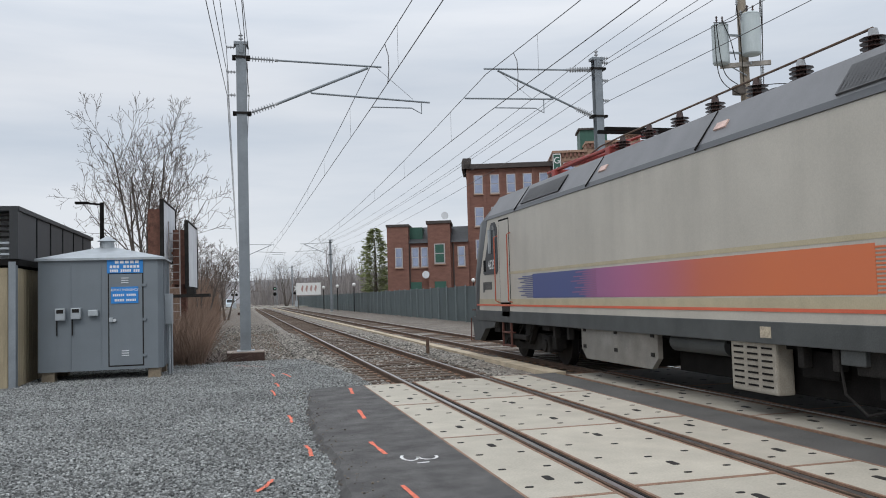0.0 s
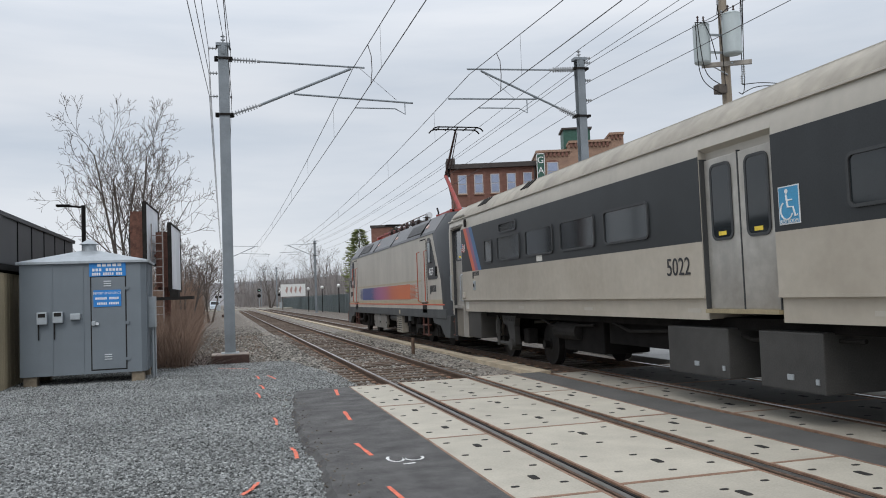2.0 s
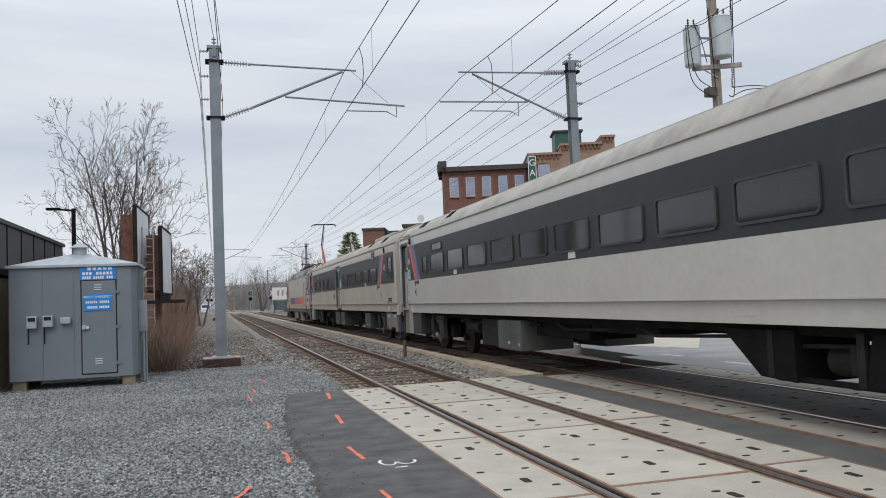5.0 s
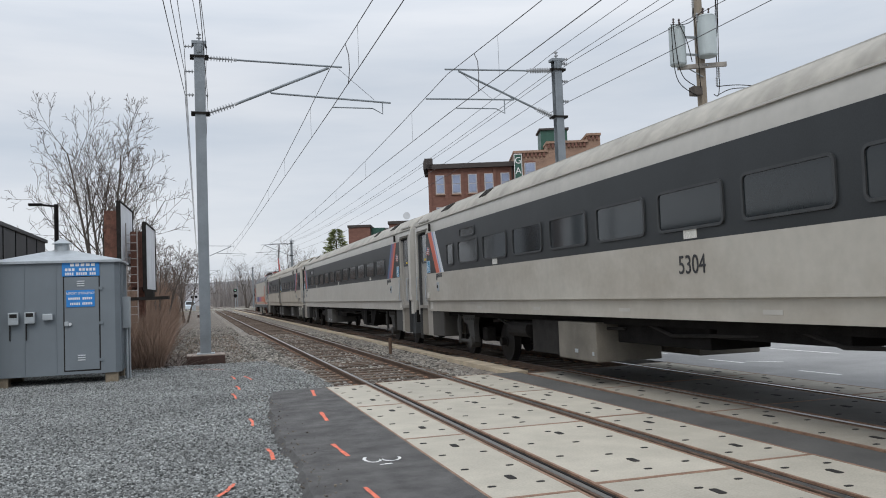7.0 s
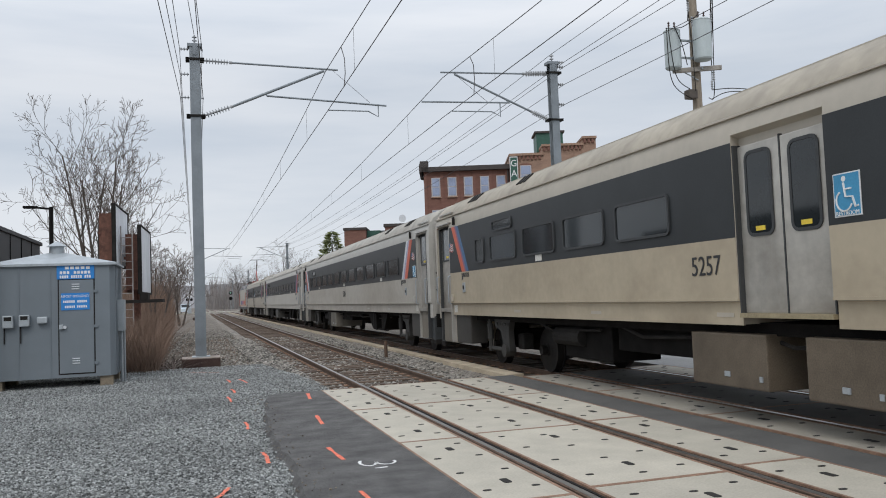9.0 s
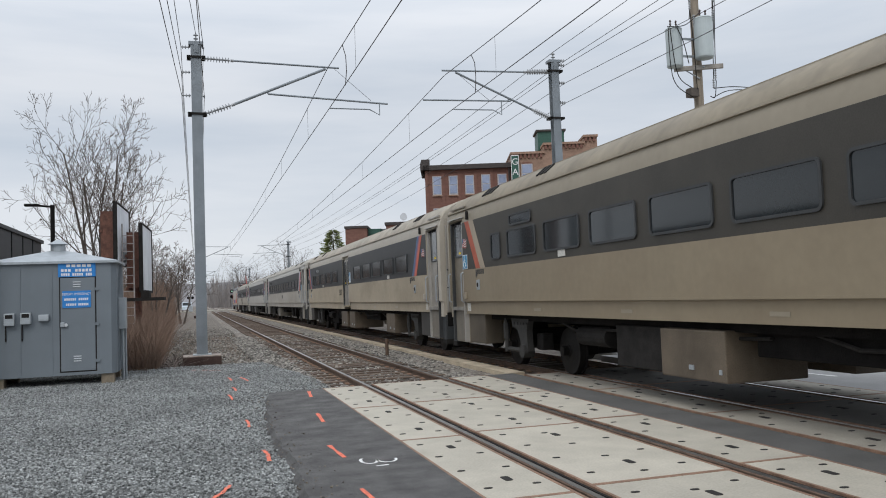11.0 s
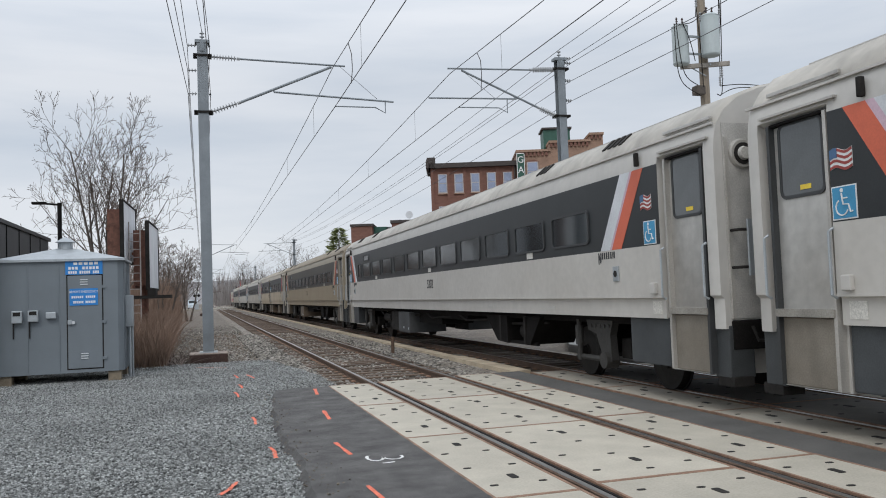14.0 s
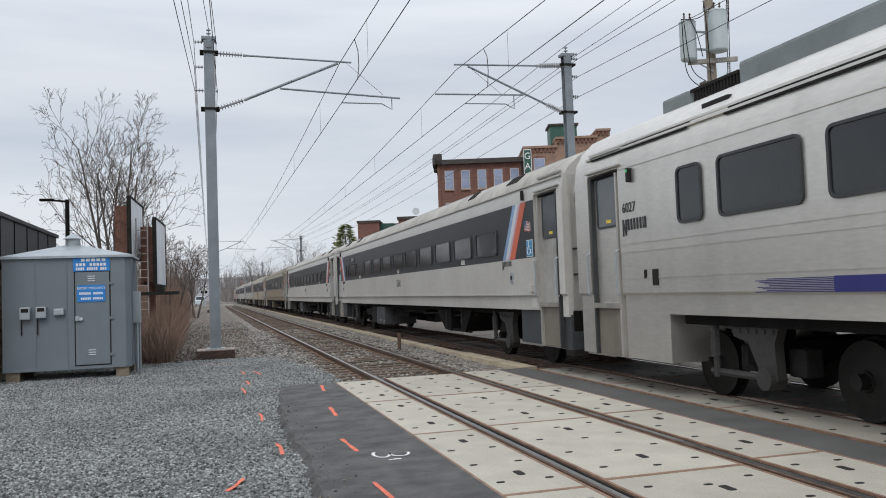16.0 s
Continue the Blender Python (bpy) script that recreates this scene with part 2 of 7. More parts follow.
M_EDGING = mat("dusty_tan_edging", (0.43, 0.355, 0.255), 0.9, var=0.25, scale=2, bump=0.4)
M_LETTER = mat("black_lettering", (0.03, 0.03, 0.032), 0.5, var=0.1, bump=0)
M_WLETTER = mat("white_lettering", (0.75, 0.75, 0.74), 0.5, var=0.1, bump=0)
M_SIGNBLUE = mat("sign_blue", (0.03, 0.22, 0.58), 0.45, var=0.1, bump=0)
M_YELLOW = mat("yellow_sticker", (0.75, 0.55, 0.06), 0.5, var=0.1, bump=0)


# ---- mesh helpers ----
def part(name, bm, material, parent=None, label="", smooth=False):
    """One mesh object made from a bmesh, under a thing or a part if one is given."""
    me = bpy.data.meshes.new(name)
    bm.normal_update()
    bm.to_mesh(me)
    bm.free()
    return link(name, me, material, parent, label, smooth)


def link(name, me, material=None, parent=None, label="", smooth=False):
    if material and not me.materials:
        me.materials.append(material)
    if smooth:
        me.shade_smooth()
        me.set_sharp_from_angle(angle=radians(38))
    ob = new(name, me)
    ob.parent = parent
    return tagged(ob, label)


def box(bm, x0, x1, y0, y1, z0, z1, bevel=0.0):
    v = [bm.verts.new((x, y, z)) for x in (x0, x1) for y in (y0, y1) for z in (z0, z1)]
    fs = [bm.faces.new([v[i] for i in q]) for q in ((0, 1, 3, 2), (4, 6, 7, 5), (0, 4, 5, 1), (2, 3, 7, 6), (0, 2, 6, 4), (1, 5, 7, 3))]
    if bevel:
        es = {e for f in fs for e in f.edges}
        bmesh.ops.bevel(bm, geom=list(es), offset=bevel, segments=2, affect="EDGES", profile=0.6)
    return bm


def box_parts(name, rows, material, parent, label="", bevel=0.0):
    """One part for each row of box corners."""
    return [part(name, box(bmesh.new(), *r, bevel=bevel), material, parent, label) for r in rows]


def boxes(*rows, bevel=0.0):
    bm = bmesh.new()
    for r in rows:
        box(bm, *r, bevel=bevel)
    return bm


def tube(bm, a, b, r0, r1=None, seg=8, cap=True):
    a, b, r1 = Vector(a), Vector(b), r0 if r1 is None else r1
    q = (b - a).to_track_quat("Z", "Y")
    ring = lambda c, r: [bm.verts.new(c + q @ Vector((r * math.cos(2 * math.pi * i / seg), r * math.sin(2 * math.pi * i / seg), 0))) for i in range(seg)]
    u, v = ring(a, r0), ring(b, r1)
    for i in range(seg):
        bm.faces.new((u[i], u[(i + 1) % seg], v[(i + 1) % seg], v[i]))
    if cap:
        bm.faces.new(u[::-1])
        bm.faces.new(v)
    return bm


def tubes(*rows, seg=8):
    bm = bmesh.new()
    for r in rows:
        tube(bm, *r, seg=seg)
    return bm


def path_tube(bm, pts, r, seg=6):
    """One unbroken tube through the points; r may be a list, one radius for each point."""
    P = [Vector(p) for p in pts]
    R = list(r) if isinstance(r, (list, tuple)) else [r] * len(P)
    rings, side = [], None
    for k, p in enumerate(P):
        t = (P[min(k + 1, len(P) - 1)] - P[max(k - 1, 0)]).normalized()
        side = t.orthogonal() if side is None else side - t * side.dot(t)
        if side.length < 1e-5:
            side = t.orthogonal()
        side = side.normalized()
        w = t.cross(side)
        rings.append([bm.verts.new(p + (side * math.cos(6.2832 * q / seg) + w * math.sin(6.2832 * q / seg)) * R[k]) for q in range(seg)])
    for u, v in zip(rings, rings[1:]):
        for q in range(seg):
            bm.faces.new((u[q], u[(q + 1) % seg], v[(q + 1) % seg], v[q]))
    bm.faces.new(rings[0][::-1])
    bm.faces.new(rings[-1])
    return bm


def prism(bm, poly, axis, a, b):
    """A polygon pulled along an axis from a to b. poly: pairs in the other two axes, in their order."""
    def at(p, s):
        c = list(p)
        c.insert("xyz".index(axis), s)
        return bm.verts.new(c)
    u, v = [at(p, a) for p in poly], [at(p, b) for p in poly]
    n = len(poly)
    fs = [bm.faces.new(u), bm.faces.new(v[::-1])]
    fs += [bm.faces.new((u[(i + 1) % n], u[i], v[i], v[(i + 1) % n])) for i in range(n)]
    bmesh.ops.recalc_face_normals(bm, faces=fs)
    return bm


def round_rect(w, h, r, seg=4):
    pts = []
    for cx, cy, s in ((w / 2 - r, h / 2 - r, 0), (-w / 2 + r, h / 2 - r, 1), (-w / 2 + r, -h / 2 + r, 2), (w / 2 - r, -h / 2 + r, 3)):
        for i in range(seg + 1):
            a = math.pi / 2 * (s + i / seg)
            pts.append((cx + r * math.cos(a), cy + r * math.sin(a)))
    return pts


def ring_prism(bm, w, h, r, band, x0, x1):
    """A rounded frame in the y-z plane, from x0 (front) to x1 (back)."""
    o, i = round_rect(w, h, r), round_rect(w - 2 * band, h - 2 * band, max(r - band, 0.01))
    n = len(o)
    vs = [[bm.verts.new((x, *p)) for p in pl] for pl, x in ((o, x1), (o, x0), (i, x0), (i, x1))]
    for a, b in zip(vs, vs[1:]):
        for k in range(n):
            bm.faces.new((a[k], a[(k + 1) % n], b[(k + 1) % n], b[k]))
    bmesh.ops.recalc_face_normals(bm, faces=bm.faces)
    return bm


def text(body, size, material, parent, m, name="lettering", squeeze=1.0):
    cu = bpy.data.curves.new(name, "FONT")
    cu.body, cu.size, cu.extrude = body, size, 0.002
    cu.align_x = cu.align_y = "CENTER"
    cu.materials.append(material)
    ob = new(name, cu)
    ob.parent = parent
    ob.matrix_basis = m @ Matrix.Diagonal((squeeze, 1, 1, 1))
    return ob


def root(name, m, label, category, group="", kind=""):
    ob = new(name)
    ob.empty_display_size = 0.3
    ob.matrix_basis = m
    return tagged(ob, label, category, group, kind)


def soup(name, verts, faces, material, label, kind="stuff", category=""):
    me = bpy.data.meshes.new(name)
    me.from_pydata(verts, [], faces)
    ob = link(name, me, material)
    return tagged(ob, label, category, kind=kind)


CUBE_V = np.array([(x, y, z) for x in (-1, 1) for y in (-1, 1) for z in (-1, 1)], float)
CUBE_F = np.array([(0, 1, 3, 2), (4, 6, 7, 5), (0, 4, 5, 1), (2, 3, 7, 6), (0, 2, 6, 4), (1, 5, 7, 3)])


def pebbles(name, spots, size, material, label, seed):
    """Loose stones, each a squashed and jittered block, on the given x, y, z."""
    rng = np.random.default_rng(seed)
    n = len(spots)
    s = rng.uniform(0.55, 1.3, (n, 1)) * size
    v = CUBE_V[None] * (1 + rng.uniform(-0.45, 0.2, (n, 8, 3)))
    a = rng.uniform(0, 6.28, n)
    t = rng.uniform(-0.7, 0.7, n)
    ca, sa, ct, st = np.cos(a), np.sin(a), np.cos(t), np.sin(t)
    v = v * np.array([1.0, 0.8, 0.62])
    y, z = v[..., 1] * ct[:, None] - v[..., 2] * st[:, None], v[..., 1] * st[:, None] + v[..., 2] * ct[:, None]
    x = v[..., 0] * ca[:, None] - y * sa[:, None]
    y = v[..., 0] * sa[:, None] + y * ca[:, None]
    v = np.stack([x, y, z], -1) * s[:, None] + spots[:, None]
    f = CUBE_F[None] + 8 * np.arange(n)[:, None, None]
    return soup(name, v.reshape(-1, 3).tolist(), f.reshape(-1, 4).tolist(), material, label)

# ---- ground, road and tracks ----
TRACK_A, TRACK_B, GAUGE = 3.055, 6.855, 1.51
GROUND_Z = -0.12
CROSS0, CROSS1 = -12.0, 14.35


def ground_height(x, y):
    """The lie of the land: level by the crossing, ditches and banks further off."""
    z = GROUND_Z
    if y > 15:
        k = min(1.0, (y - 15) / 4)
        z -= 0.10 * k
        z += 0.06 * k * noise.noise((x * 0.5, y * 0.5, 0))
    return z


def build_ground():
    bm = bmesh.new()
    xs = [-3000, -900, -300, -120, -60, -30, -18] + [-12 + 0.6 * i for i in range(61)] + [30, 45, 80, 160, 400, 1000, 3000]
    ys = [-3000, -800, -200, -60, -20] + [-10 + 1.0 * i for i in range(70)] + [65, 75, 90, 120, 180, 300, 600, 1200, 3500]
    g = [[bm.verts.new((x, y, ground_height(x, y) if abs(x) < 40 and y < 65 else GROUND_Z - 0.1)) for y in ys] for x in xs]
    for i in range(len(xs) - 1):
        for j in range(len(ys) - 1):
            bm.faces.new((g[i][j], g[i + 1][j], g[i + 1][j + 1], g[i][j + 1]))
    tagged(part("ground", bm, M_EARTH), "bare dry earth with leaf litter beside the railway", "ground", kind="structure")

    # gravel lot: an uneven-edged sheet laid on the earth
    rng = random.Random(4)
    bm = bmesh.new()
    rim = [(0.45, -14), (0.35, 5), (0.33, 7.5), (0.4, 9.5), (0.55, 12.5), (0.75, 14.35), (1.5, 14.5), (1.62, 16.0), (1.5, 17.4), (1.62, 18.8), (1.35, 20.1), (1.1, 20.6), (0.7, 22.4), (0.25, 21.9), (-0.2, 22.6), (-0.7, 21.7), (-1.3, 22.1), (-1.9, 21.2), (-2.5, 21.4), (-3.2, 20.2), (-5.2, 20.4), (-9, 19), (-12, 16), (-12, -14)]
    vs = [bm.verts.new((x + rng.uniform(-0.06, 0.06), y + rng.uniform(-0.06, 0.06), -0.085)) for x, y in rim]
    bm.faces.new(vs)
    tagged(part("gravel_lot", bm, M_GRAVEL), "blue-grey crushed stone lot beside the crossing", "gravel", kind="structure")
    # fresh asphalt wedge with a ragged, sloped edge
    bm = bmesh.new()
    edge = [(0.22, -14), (0.22, 3), (0.25, 6.4), (0.29, 6.95), (0.33, 7.75), (0.31, 8.6), (0.28, 9.5), (0.33, 10.85), (0.40, 11.9), (0.47, 12.6), (0.52, 13.5), (0.62, 14.15), (0.9, 14.3)]
    e2 = []
    for (x0, y0), (x1, y1) in zip(edge, edge[1:]):
        n = max(1, int(abs(y1 - y0) / 0.18)) if y0 > 2 else 2
        e2 += [(x0 + (x1 - x0) * i / n + rng.uniform(-0.025, 0.025), y0 + (y1 - y0) * i / n) for i in range(n)]
    e2.append(edge[-1])
    top = [bm.verts.new((x, y, -0.004)) for x, y in e2]
    low = [bm.verts.new((x - 0.07, y + 0.01, -0.1)) for x, y in e2]
    far = [bm.verts.new((1.50, e2[0][1], 0.0)), bm.verts.new((1.50, 14.28, 0.0))]
    bm.faces.new(top[::-1] + far)
    for a, b, c, d in zip(top, top[1:], low[1:], low):
        bm.faces.new((a, b, c, d))
    fl = [bm.verts.new((v.co.x + 0.05, 14.33, -0.1)) for v in far[1:]]
    bm.faces.new((far[1], fl[0], low[-1], top[-1]))
    tagged(part("pavement", bm, M_ASPHALT), "fresh black asphalt apron with a ragged edge", "pavement", kind="structure")
    # strip between the tracks and the road beyond them
    bm = boxes((4.66, 5.22, CROSS0, CROSS1 + 0.35, -0.2, -0.006))
    tagged(part("asphalt_strip", bm, M_STRIP), "old asphalt strip between the two tracks", "pavement", kind="structure")
    bm = boxes((8.44, 60, -60, 17.3, -0.25, -0.008))
    tagged(part("road", bm, M_ROAD), "worn grey asphalt street beyond the tracks", "road", kind="structure")
    bm = boxes((-40, -14.5, -60, 17.0, -0.3, -0.05))
    tagged(part("road", bm, M_ROAD), "worn grey asphalt street approach", "road", kind="structure")
    # second level crossing far along the line, and the raised far road
    bm = boxes((-40, 60, 172, 181, -0.3, 0.03))
    tagged(part("road", bm, M_CONC2), "pale road crossing the line far off", "road", kind="structure")
    # ballast bed of both tracks
    bm = bmesh.new()
    prof = [(0.9, -0.34), (1.45, -0.16), (TRACK_A - 1.25, -0.15), (TRACK_A - 0.78, -0.14), (TRACK_A - 0.45, -0.145), (TRACK_A + 0.45, -0.145), (TRACK_A + 0.78, -0.135), (TRACK_A + 1.25, -0.14), (4.7, -0.10), (5.3, -0.10), (5.6, -0.12), (TRACK_B + 1.4, -0.12), (9.6, -0.30)]
    ys = [14.3 + i * 0.8 for i in range(60)] + [64, 70, 80, 100, 140, 200, 300, 500, 900]
    g = [[bm.verts.new((x + 0.08 * noise.noise((x, y, 2)), y, z + 0.04 * noise.noise((x * 2, y * 2, 0)))) for y in ys] for x, z in prof]
    for i in range(len(prof) - 1):
        for j in range(len(ys) - 1):
            bm.faces.new((g[i][j], g[i + 1][j], g[i + 1][j + 1], g[i][j + 1]))
    tagged(part("track_bed", bm, M_BALLAST), "dusty brown-grey stone ballast bed under the tracks", "ballast", kind="structure")
    # low concrete edging running along the far track
    bm = boxes((5.12, 5.48, 14.75, 19.0, -0.2, 0.0), (5.24, 5.52, 19.0, 160.0, -0.2, -0.04))
    tagged(part("kerb", bm, M_EDGING), "worn concrete edging strip beside the track", "kerb", kind="structure")


def rail_profile():
    return [(-0.075, -0.16), (0.075, -0.16), (0.075, -0.145), (0.012, -0.12), (0.012, -0.045), (0.037, -0.035), (0.037, -0.008), (0.028, 0.0), (-0.028, 0.0), (-0.037, -0.008), (-0.037, -0.035), (-0.012, -0.045), (-0.012, -0.12), (-0.075, -0.145)]


def build_track(cx, label):
    thing = root("railway_track", pose(cx, 0, 0), label, "railway track", kind="structure")
    for s in (-1, 1):
        bm = prism(bmesh.new(), [(s * GAUGE / 2 + x, z) for x, z in rail_profile()], "y", -60, 900)
        part("rail", bm, M_RAIL, thing, "rust-brown steel rail")
        bm = boxes((s * GAUGE / 2 - 0.026, s * GAUGE / 2 + 0.026, -60, 900, -0.001, 0.003))
        part("rail_head", bm, M_RAILTOP, thing, "polished running surface")
    tie = boxes((-1.28, 1.28, -0.11, 0.11, -0.28, -0.105), bevel=0.012)
    me = bpy.data.meshes.new("tie")
    tie.to_mesh(me)
    tie.free()
    plate = bpy.data.meshes.new("tie_plate")
    bm = boxes((-0.17, 0.17, -0.095, 0.095, -0.17, -0.145))
    for sx in (-1, 1):
        for sy in (-0.05, 0.05):
            tube(bm, (sx * 0.10, sy, -0.15), (sx * 0.085, sy, -0.105), 0.022, 0.03, seg=6)
            box(bm, min(sx * 0.06, sx * 0.13), max(sx * 0.06, sx * 0.13), sy - 0.02, sy + 0.02, -0.125, -0.10)
    bm.to_mesh(plate)
    bm.free()
    y, i = 14.75, 0
    while y < 150:
        ob = link("tie", me, M_TIE, thing)
        ob.matrix_basis = pose(random.uniform(-0.03, 0.03), y, random.uniform(-0.015, 0.01), 0, 0, random.uniform(-0.8, 0.8))
        if y < 45:
            for s in (-1, 1):
                p = link("tie_plate", plate, M_RUST, thing)
                p.matrix_basis = pose(s * GAUGE / 2, y, 0.01)
        y += 0.53
        i += 1


def build_crossing(cx, label, concrete):
    """Concrete crossing panels: a middle row between the rails and a row outside each."""
    thing = root("level_crossing", pose(cx, 0, 0), label, "level crossing", kind="structure")
    rng = random.Random(7)
    rows = ((-1.555, -0.83, 14.35), (-0.64, 0.66, 14.5), (0.86, 1.595, 14.65))
    for x0, x1, end in rows:
        y = end
        w = x1 - x0
        pm = bpy.data.meshes.new("concrete_panel")
        bm = boxes((x0 + 0.02, x1 - 0.02, -2.83, -0.02, -0.2, 0.0), bevel=0.012)
        bm.to_mesh(pm)
        bm.free()
        fm = bpy.data.meshes.new("steel_edge")
        bm = boxes((x0, x0 + 0.028, -2.85, 0, -0.2, 0.002), (x1 - 0.028, x1, -2.85, 0, -0.2, 0.002), (x0 + 0.028, x1 - 0.028, -0.028, 0, -0.2, 0.002), (x0 + 0.028, x1 - 0.028, -2.85, -2.822, -0.2, 0.002))
        bm.to_mesh(fm)
        bm.free()
        hm = bpy.data.meshes.new("lifting_recess")
        bm = bmesh.new()
        cols = (0.16, 0.5, 0.84) if w > 1 else (0.2, 0.78)
        for fx in cols:
            for fy in (-0.35, -1.05, -1.75, -2.45):
                o = 0.12 if fx == 0.5 else 0
                prism(bm, [(x0 + w * fx + px, fy - o + py) for px, py in round_rect(0.075, 0.045, 0.02, 2)], "z", -0.02, 0.0035)
        for fy in (-0.62, -2.2):
            prism(bm, [(x0 + w * 0.55 + px, fy + py) for px, py in round_rect(0.07, 0.16, 0.02, 2)], "z", -0.02, 0.004)
        bm.to_mesh(hm)
        bm.free()
        for k in range(9):
            p = link("concrete_panel", pm, concrete if w > 1 or concrete is M_CONC else M_CONC_HALF_SHADED, thing)
            p.matrix_basis = pose(rng.uniform(-0.004, 0.004), y, rng.uniform(-0.006, 0.0))
            for nm, me, m in (("steel_edge", fm, M_RUST), ("lifting_recess", hm, M_HOLE)):
                q = link(nm, me, m, p)
            y -= 2.85
    # rubber flangeways beside the rails
    bm = bmesh.new()
    for s in (-1, 1):
        c = s * GAUGE / 2
        for a, b, z in ((c - 0.19, c - 0.045, -0.045), (c + 0.045, c + 0.19, -0.045)):
            box(bm, a, b, CROSS0, 14.45, -0.2, z)
        for a in (c - 0.10, c + 0.10):
            box(bm, a - 0.012, a + 0.012, CROSS0, 14.45, -0.1, -0.02)
    part("flangeway_filler", bm, M_DGREY, thing, "dark rubber filler along the rails")


build_ground()
build_track(TRACK_A, "near railway track with rusty rails on old wooden ties")
build_track(TRACK_B, "far railway track under the passing train")
build_crossing(TRACK_A, "beige concrete crossing panels with rusty steel edges", M_CONC)
build_crossing(TRACK_B, "grimy concrete crossing panels with the train's shade in their colour", M_CONC_DARK)

# ---- catenary masts and wires ----
MAST_Y = (-56.0, 23.5, 103.0, 182.5, 262.0, 341.5)


def insulator(bm, a, b, r=0.06, n=9, core=0.022):
    """Turned porcelain: a core with n sloping sheds, in one skin."""
    a, b = Vector(a), Vector(b)
    pts, rad = [a], [core]
    for i in range(n):
        for f, q in ((0.30, core), (0.42, r), (0.56, r * 0.95), (0.74, core)):
            pts.append(a.lerp(b, (i + f) / n))
            rad.append(q)
    path_tube(bm, pts + [b], rad + [core], 10)


def build_mast(side):
    """side -1: mast beside the near track; 1: beside the far track, arm mirrored. Origin on the ground at its foot."""
    far = side > 0
    m = root("catenary_mast", pose(0, 0, 0), "grey steel catenary mast with bracket arms" + ("" if far else " on brown concrete block"), "catenary mast", "catenary masts")
    s = -side  # arm direction
    bm = bmesh.new()
    w = 0.145 if not far else 0.125
    prism(bm, [(-w, -0.13), (w, -0.13), (w, -0.108), (0.03, -0.108), (0.03, 0.108), (w, 0.108), (w, 0.13), (-w, 0.13), (-w, 0.108), (-0.03, 0.108), (-0.03, -0.108), (-w, -0.108)], "z", 0.0, 8.98)
    part("post", bm, M_POLE, m, "wide-flange steel post")
    if not far:
        part("foundation", boxes((-0.5, 0.5, -0.45, 0.45, -0.2, 0.25), bevel=0.02), mat("brown_foundation", (0.055, 0.033, 0.027), 0.85, var=0.35, scale=3, bump=0.5), m, "brown concrete foundation block")
        part("cap", boxes((-0.5, 0.5, -0.45, 0.45, 0.252, 0.28), bevel=0.008), mat("brown_foundation_top", (0.30, 0.25, 0.215), 0.85, var=0.3, scale=4, bump=0.4), m, "pale concrete top")
    part("base_plate", boxes((-0.24, 0.24, -0.24, 0.24, 0.28 if not far else 0.0, 0.31 if not far else 0.03)), M_GALV, m)
    if far:
        y1, y2, x_end, jx, el, lo = 8.50, 7.00, 3.72, 3.28, 1.5, 4.35
        part("top_arm", tubes(((s * 1.0, 0, 8.58), (s * x_end, 0, 8.51), 0.028)), M_POLE, m)
        part("diagonal_arm", tubes(((s * 0.78, 0, 7.38), (s * jx, 0, 8.47), 0.035)), M_POLE, m)
        part("steady_tube", tubes(((s * el, 0, 7.64), (s * lo, 0, 7.58), 0.026), ((s * 1.55, 0, 7.64), (s * 1.62, 0, 7.74), 0.015)), M_POLE, m)
        part("registration_arm", path_tube(bmesh.new(), [(s * 1.82, 0, 7.62), (s * 1.82, 0, 7.2), (s * 2.1, 0, 7.34), (s * 3.4, 0, 7.32)], 0.018), M_POLE, m)
        ins = (((s * 0.15, 0, 8.63), (s * 1.0, 0, 8.58)), ((s * 0.15, 0, 7.12), (s * 0.78, 0, 7.38)))
    else:
        part("top_arm", tubes(((s * 0.98, 0, 8.52), (s * 4.02, 0, 8.44), 0.028)), M_POLE, m)
        part("diagonal_arm", tubes(((s * 0.98, 0, 7.26), (s * 3.62, 0, 8.40), 0.04)), M_POLE, m)
        part("steady_tube", tubes(((s * 1.95, 0, 7.60), (s * 5.45, 0, 7.42), 0.028), ((s * 1.95, 0, 7.60), (s * 1.93, 0, 7.70), 0.018)), M_POLE, m)
        part("registration_arm", path_tube(bmesh.new(), [(s * 5.2, 0, 7.46), (s * 5.2, 0, 7.08), (s * 4.9, 0, 7.24), (s * 3.7, 0, 7.24)], 0.018), M_POLE, m)
        ins = (((s * 0.15, 0, 8.55), (s * 0.98, 0, 8.52)), ((s * 0.15, 0, 6.95), (s * 0.98, 0, 7.26)))
    for a, b in ins:
        bm = bmesh.new()
        insulator(bm, Vector(a).lerp(Vector(b), 0.06), Vector(a).lerp(Vector(b), 0.92), 0.088, 9, 0.026)
        for f in (0.0, 0.94):
            tube(bm, Vector(a).lerp(Vector(b), f), Vector(a).lerp(Vector(b), f + 0.1), 0.045)
        part("arm_insulator", bm, M_PORC, m, "ribbed grey insulator")
    for z in (8.55, 6.95) if not far else (8.63, 7.12):
        part("clamp", boxes((-0.24, 0.24, -0.16, -0.132, z - 0.03, z + 0.03), (-0.24, 0.24, 0.132, 0.16, z - 0.03, z + 0.03), (-0.25, -0.15, -0.16, 0.16, z - 0.035, z + 0.035), (0.15, 0.25, -0.16, 0.16, z - 0.035, z + 0.035)), M_DGREY, m, "dark steel clamp")
    part("top_bracket", boxes((-0.2, 0.2, -0.15, 0.15, 8.9, 8.99), (-0.06, 0.06, -0.15, -0.13, 8.66, 8.9), bevel=0.006), M_POLE, m)
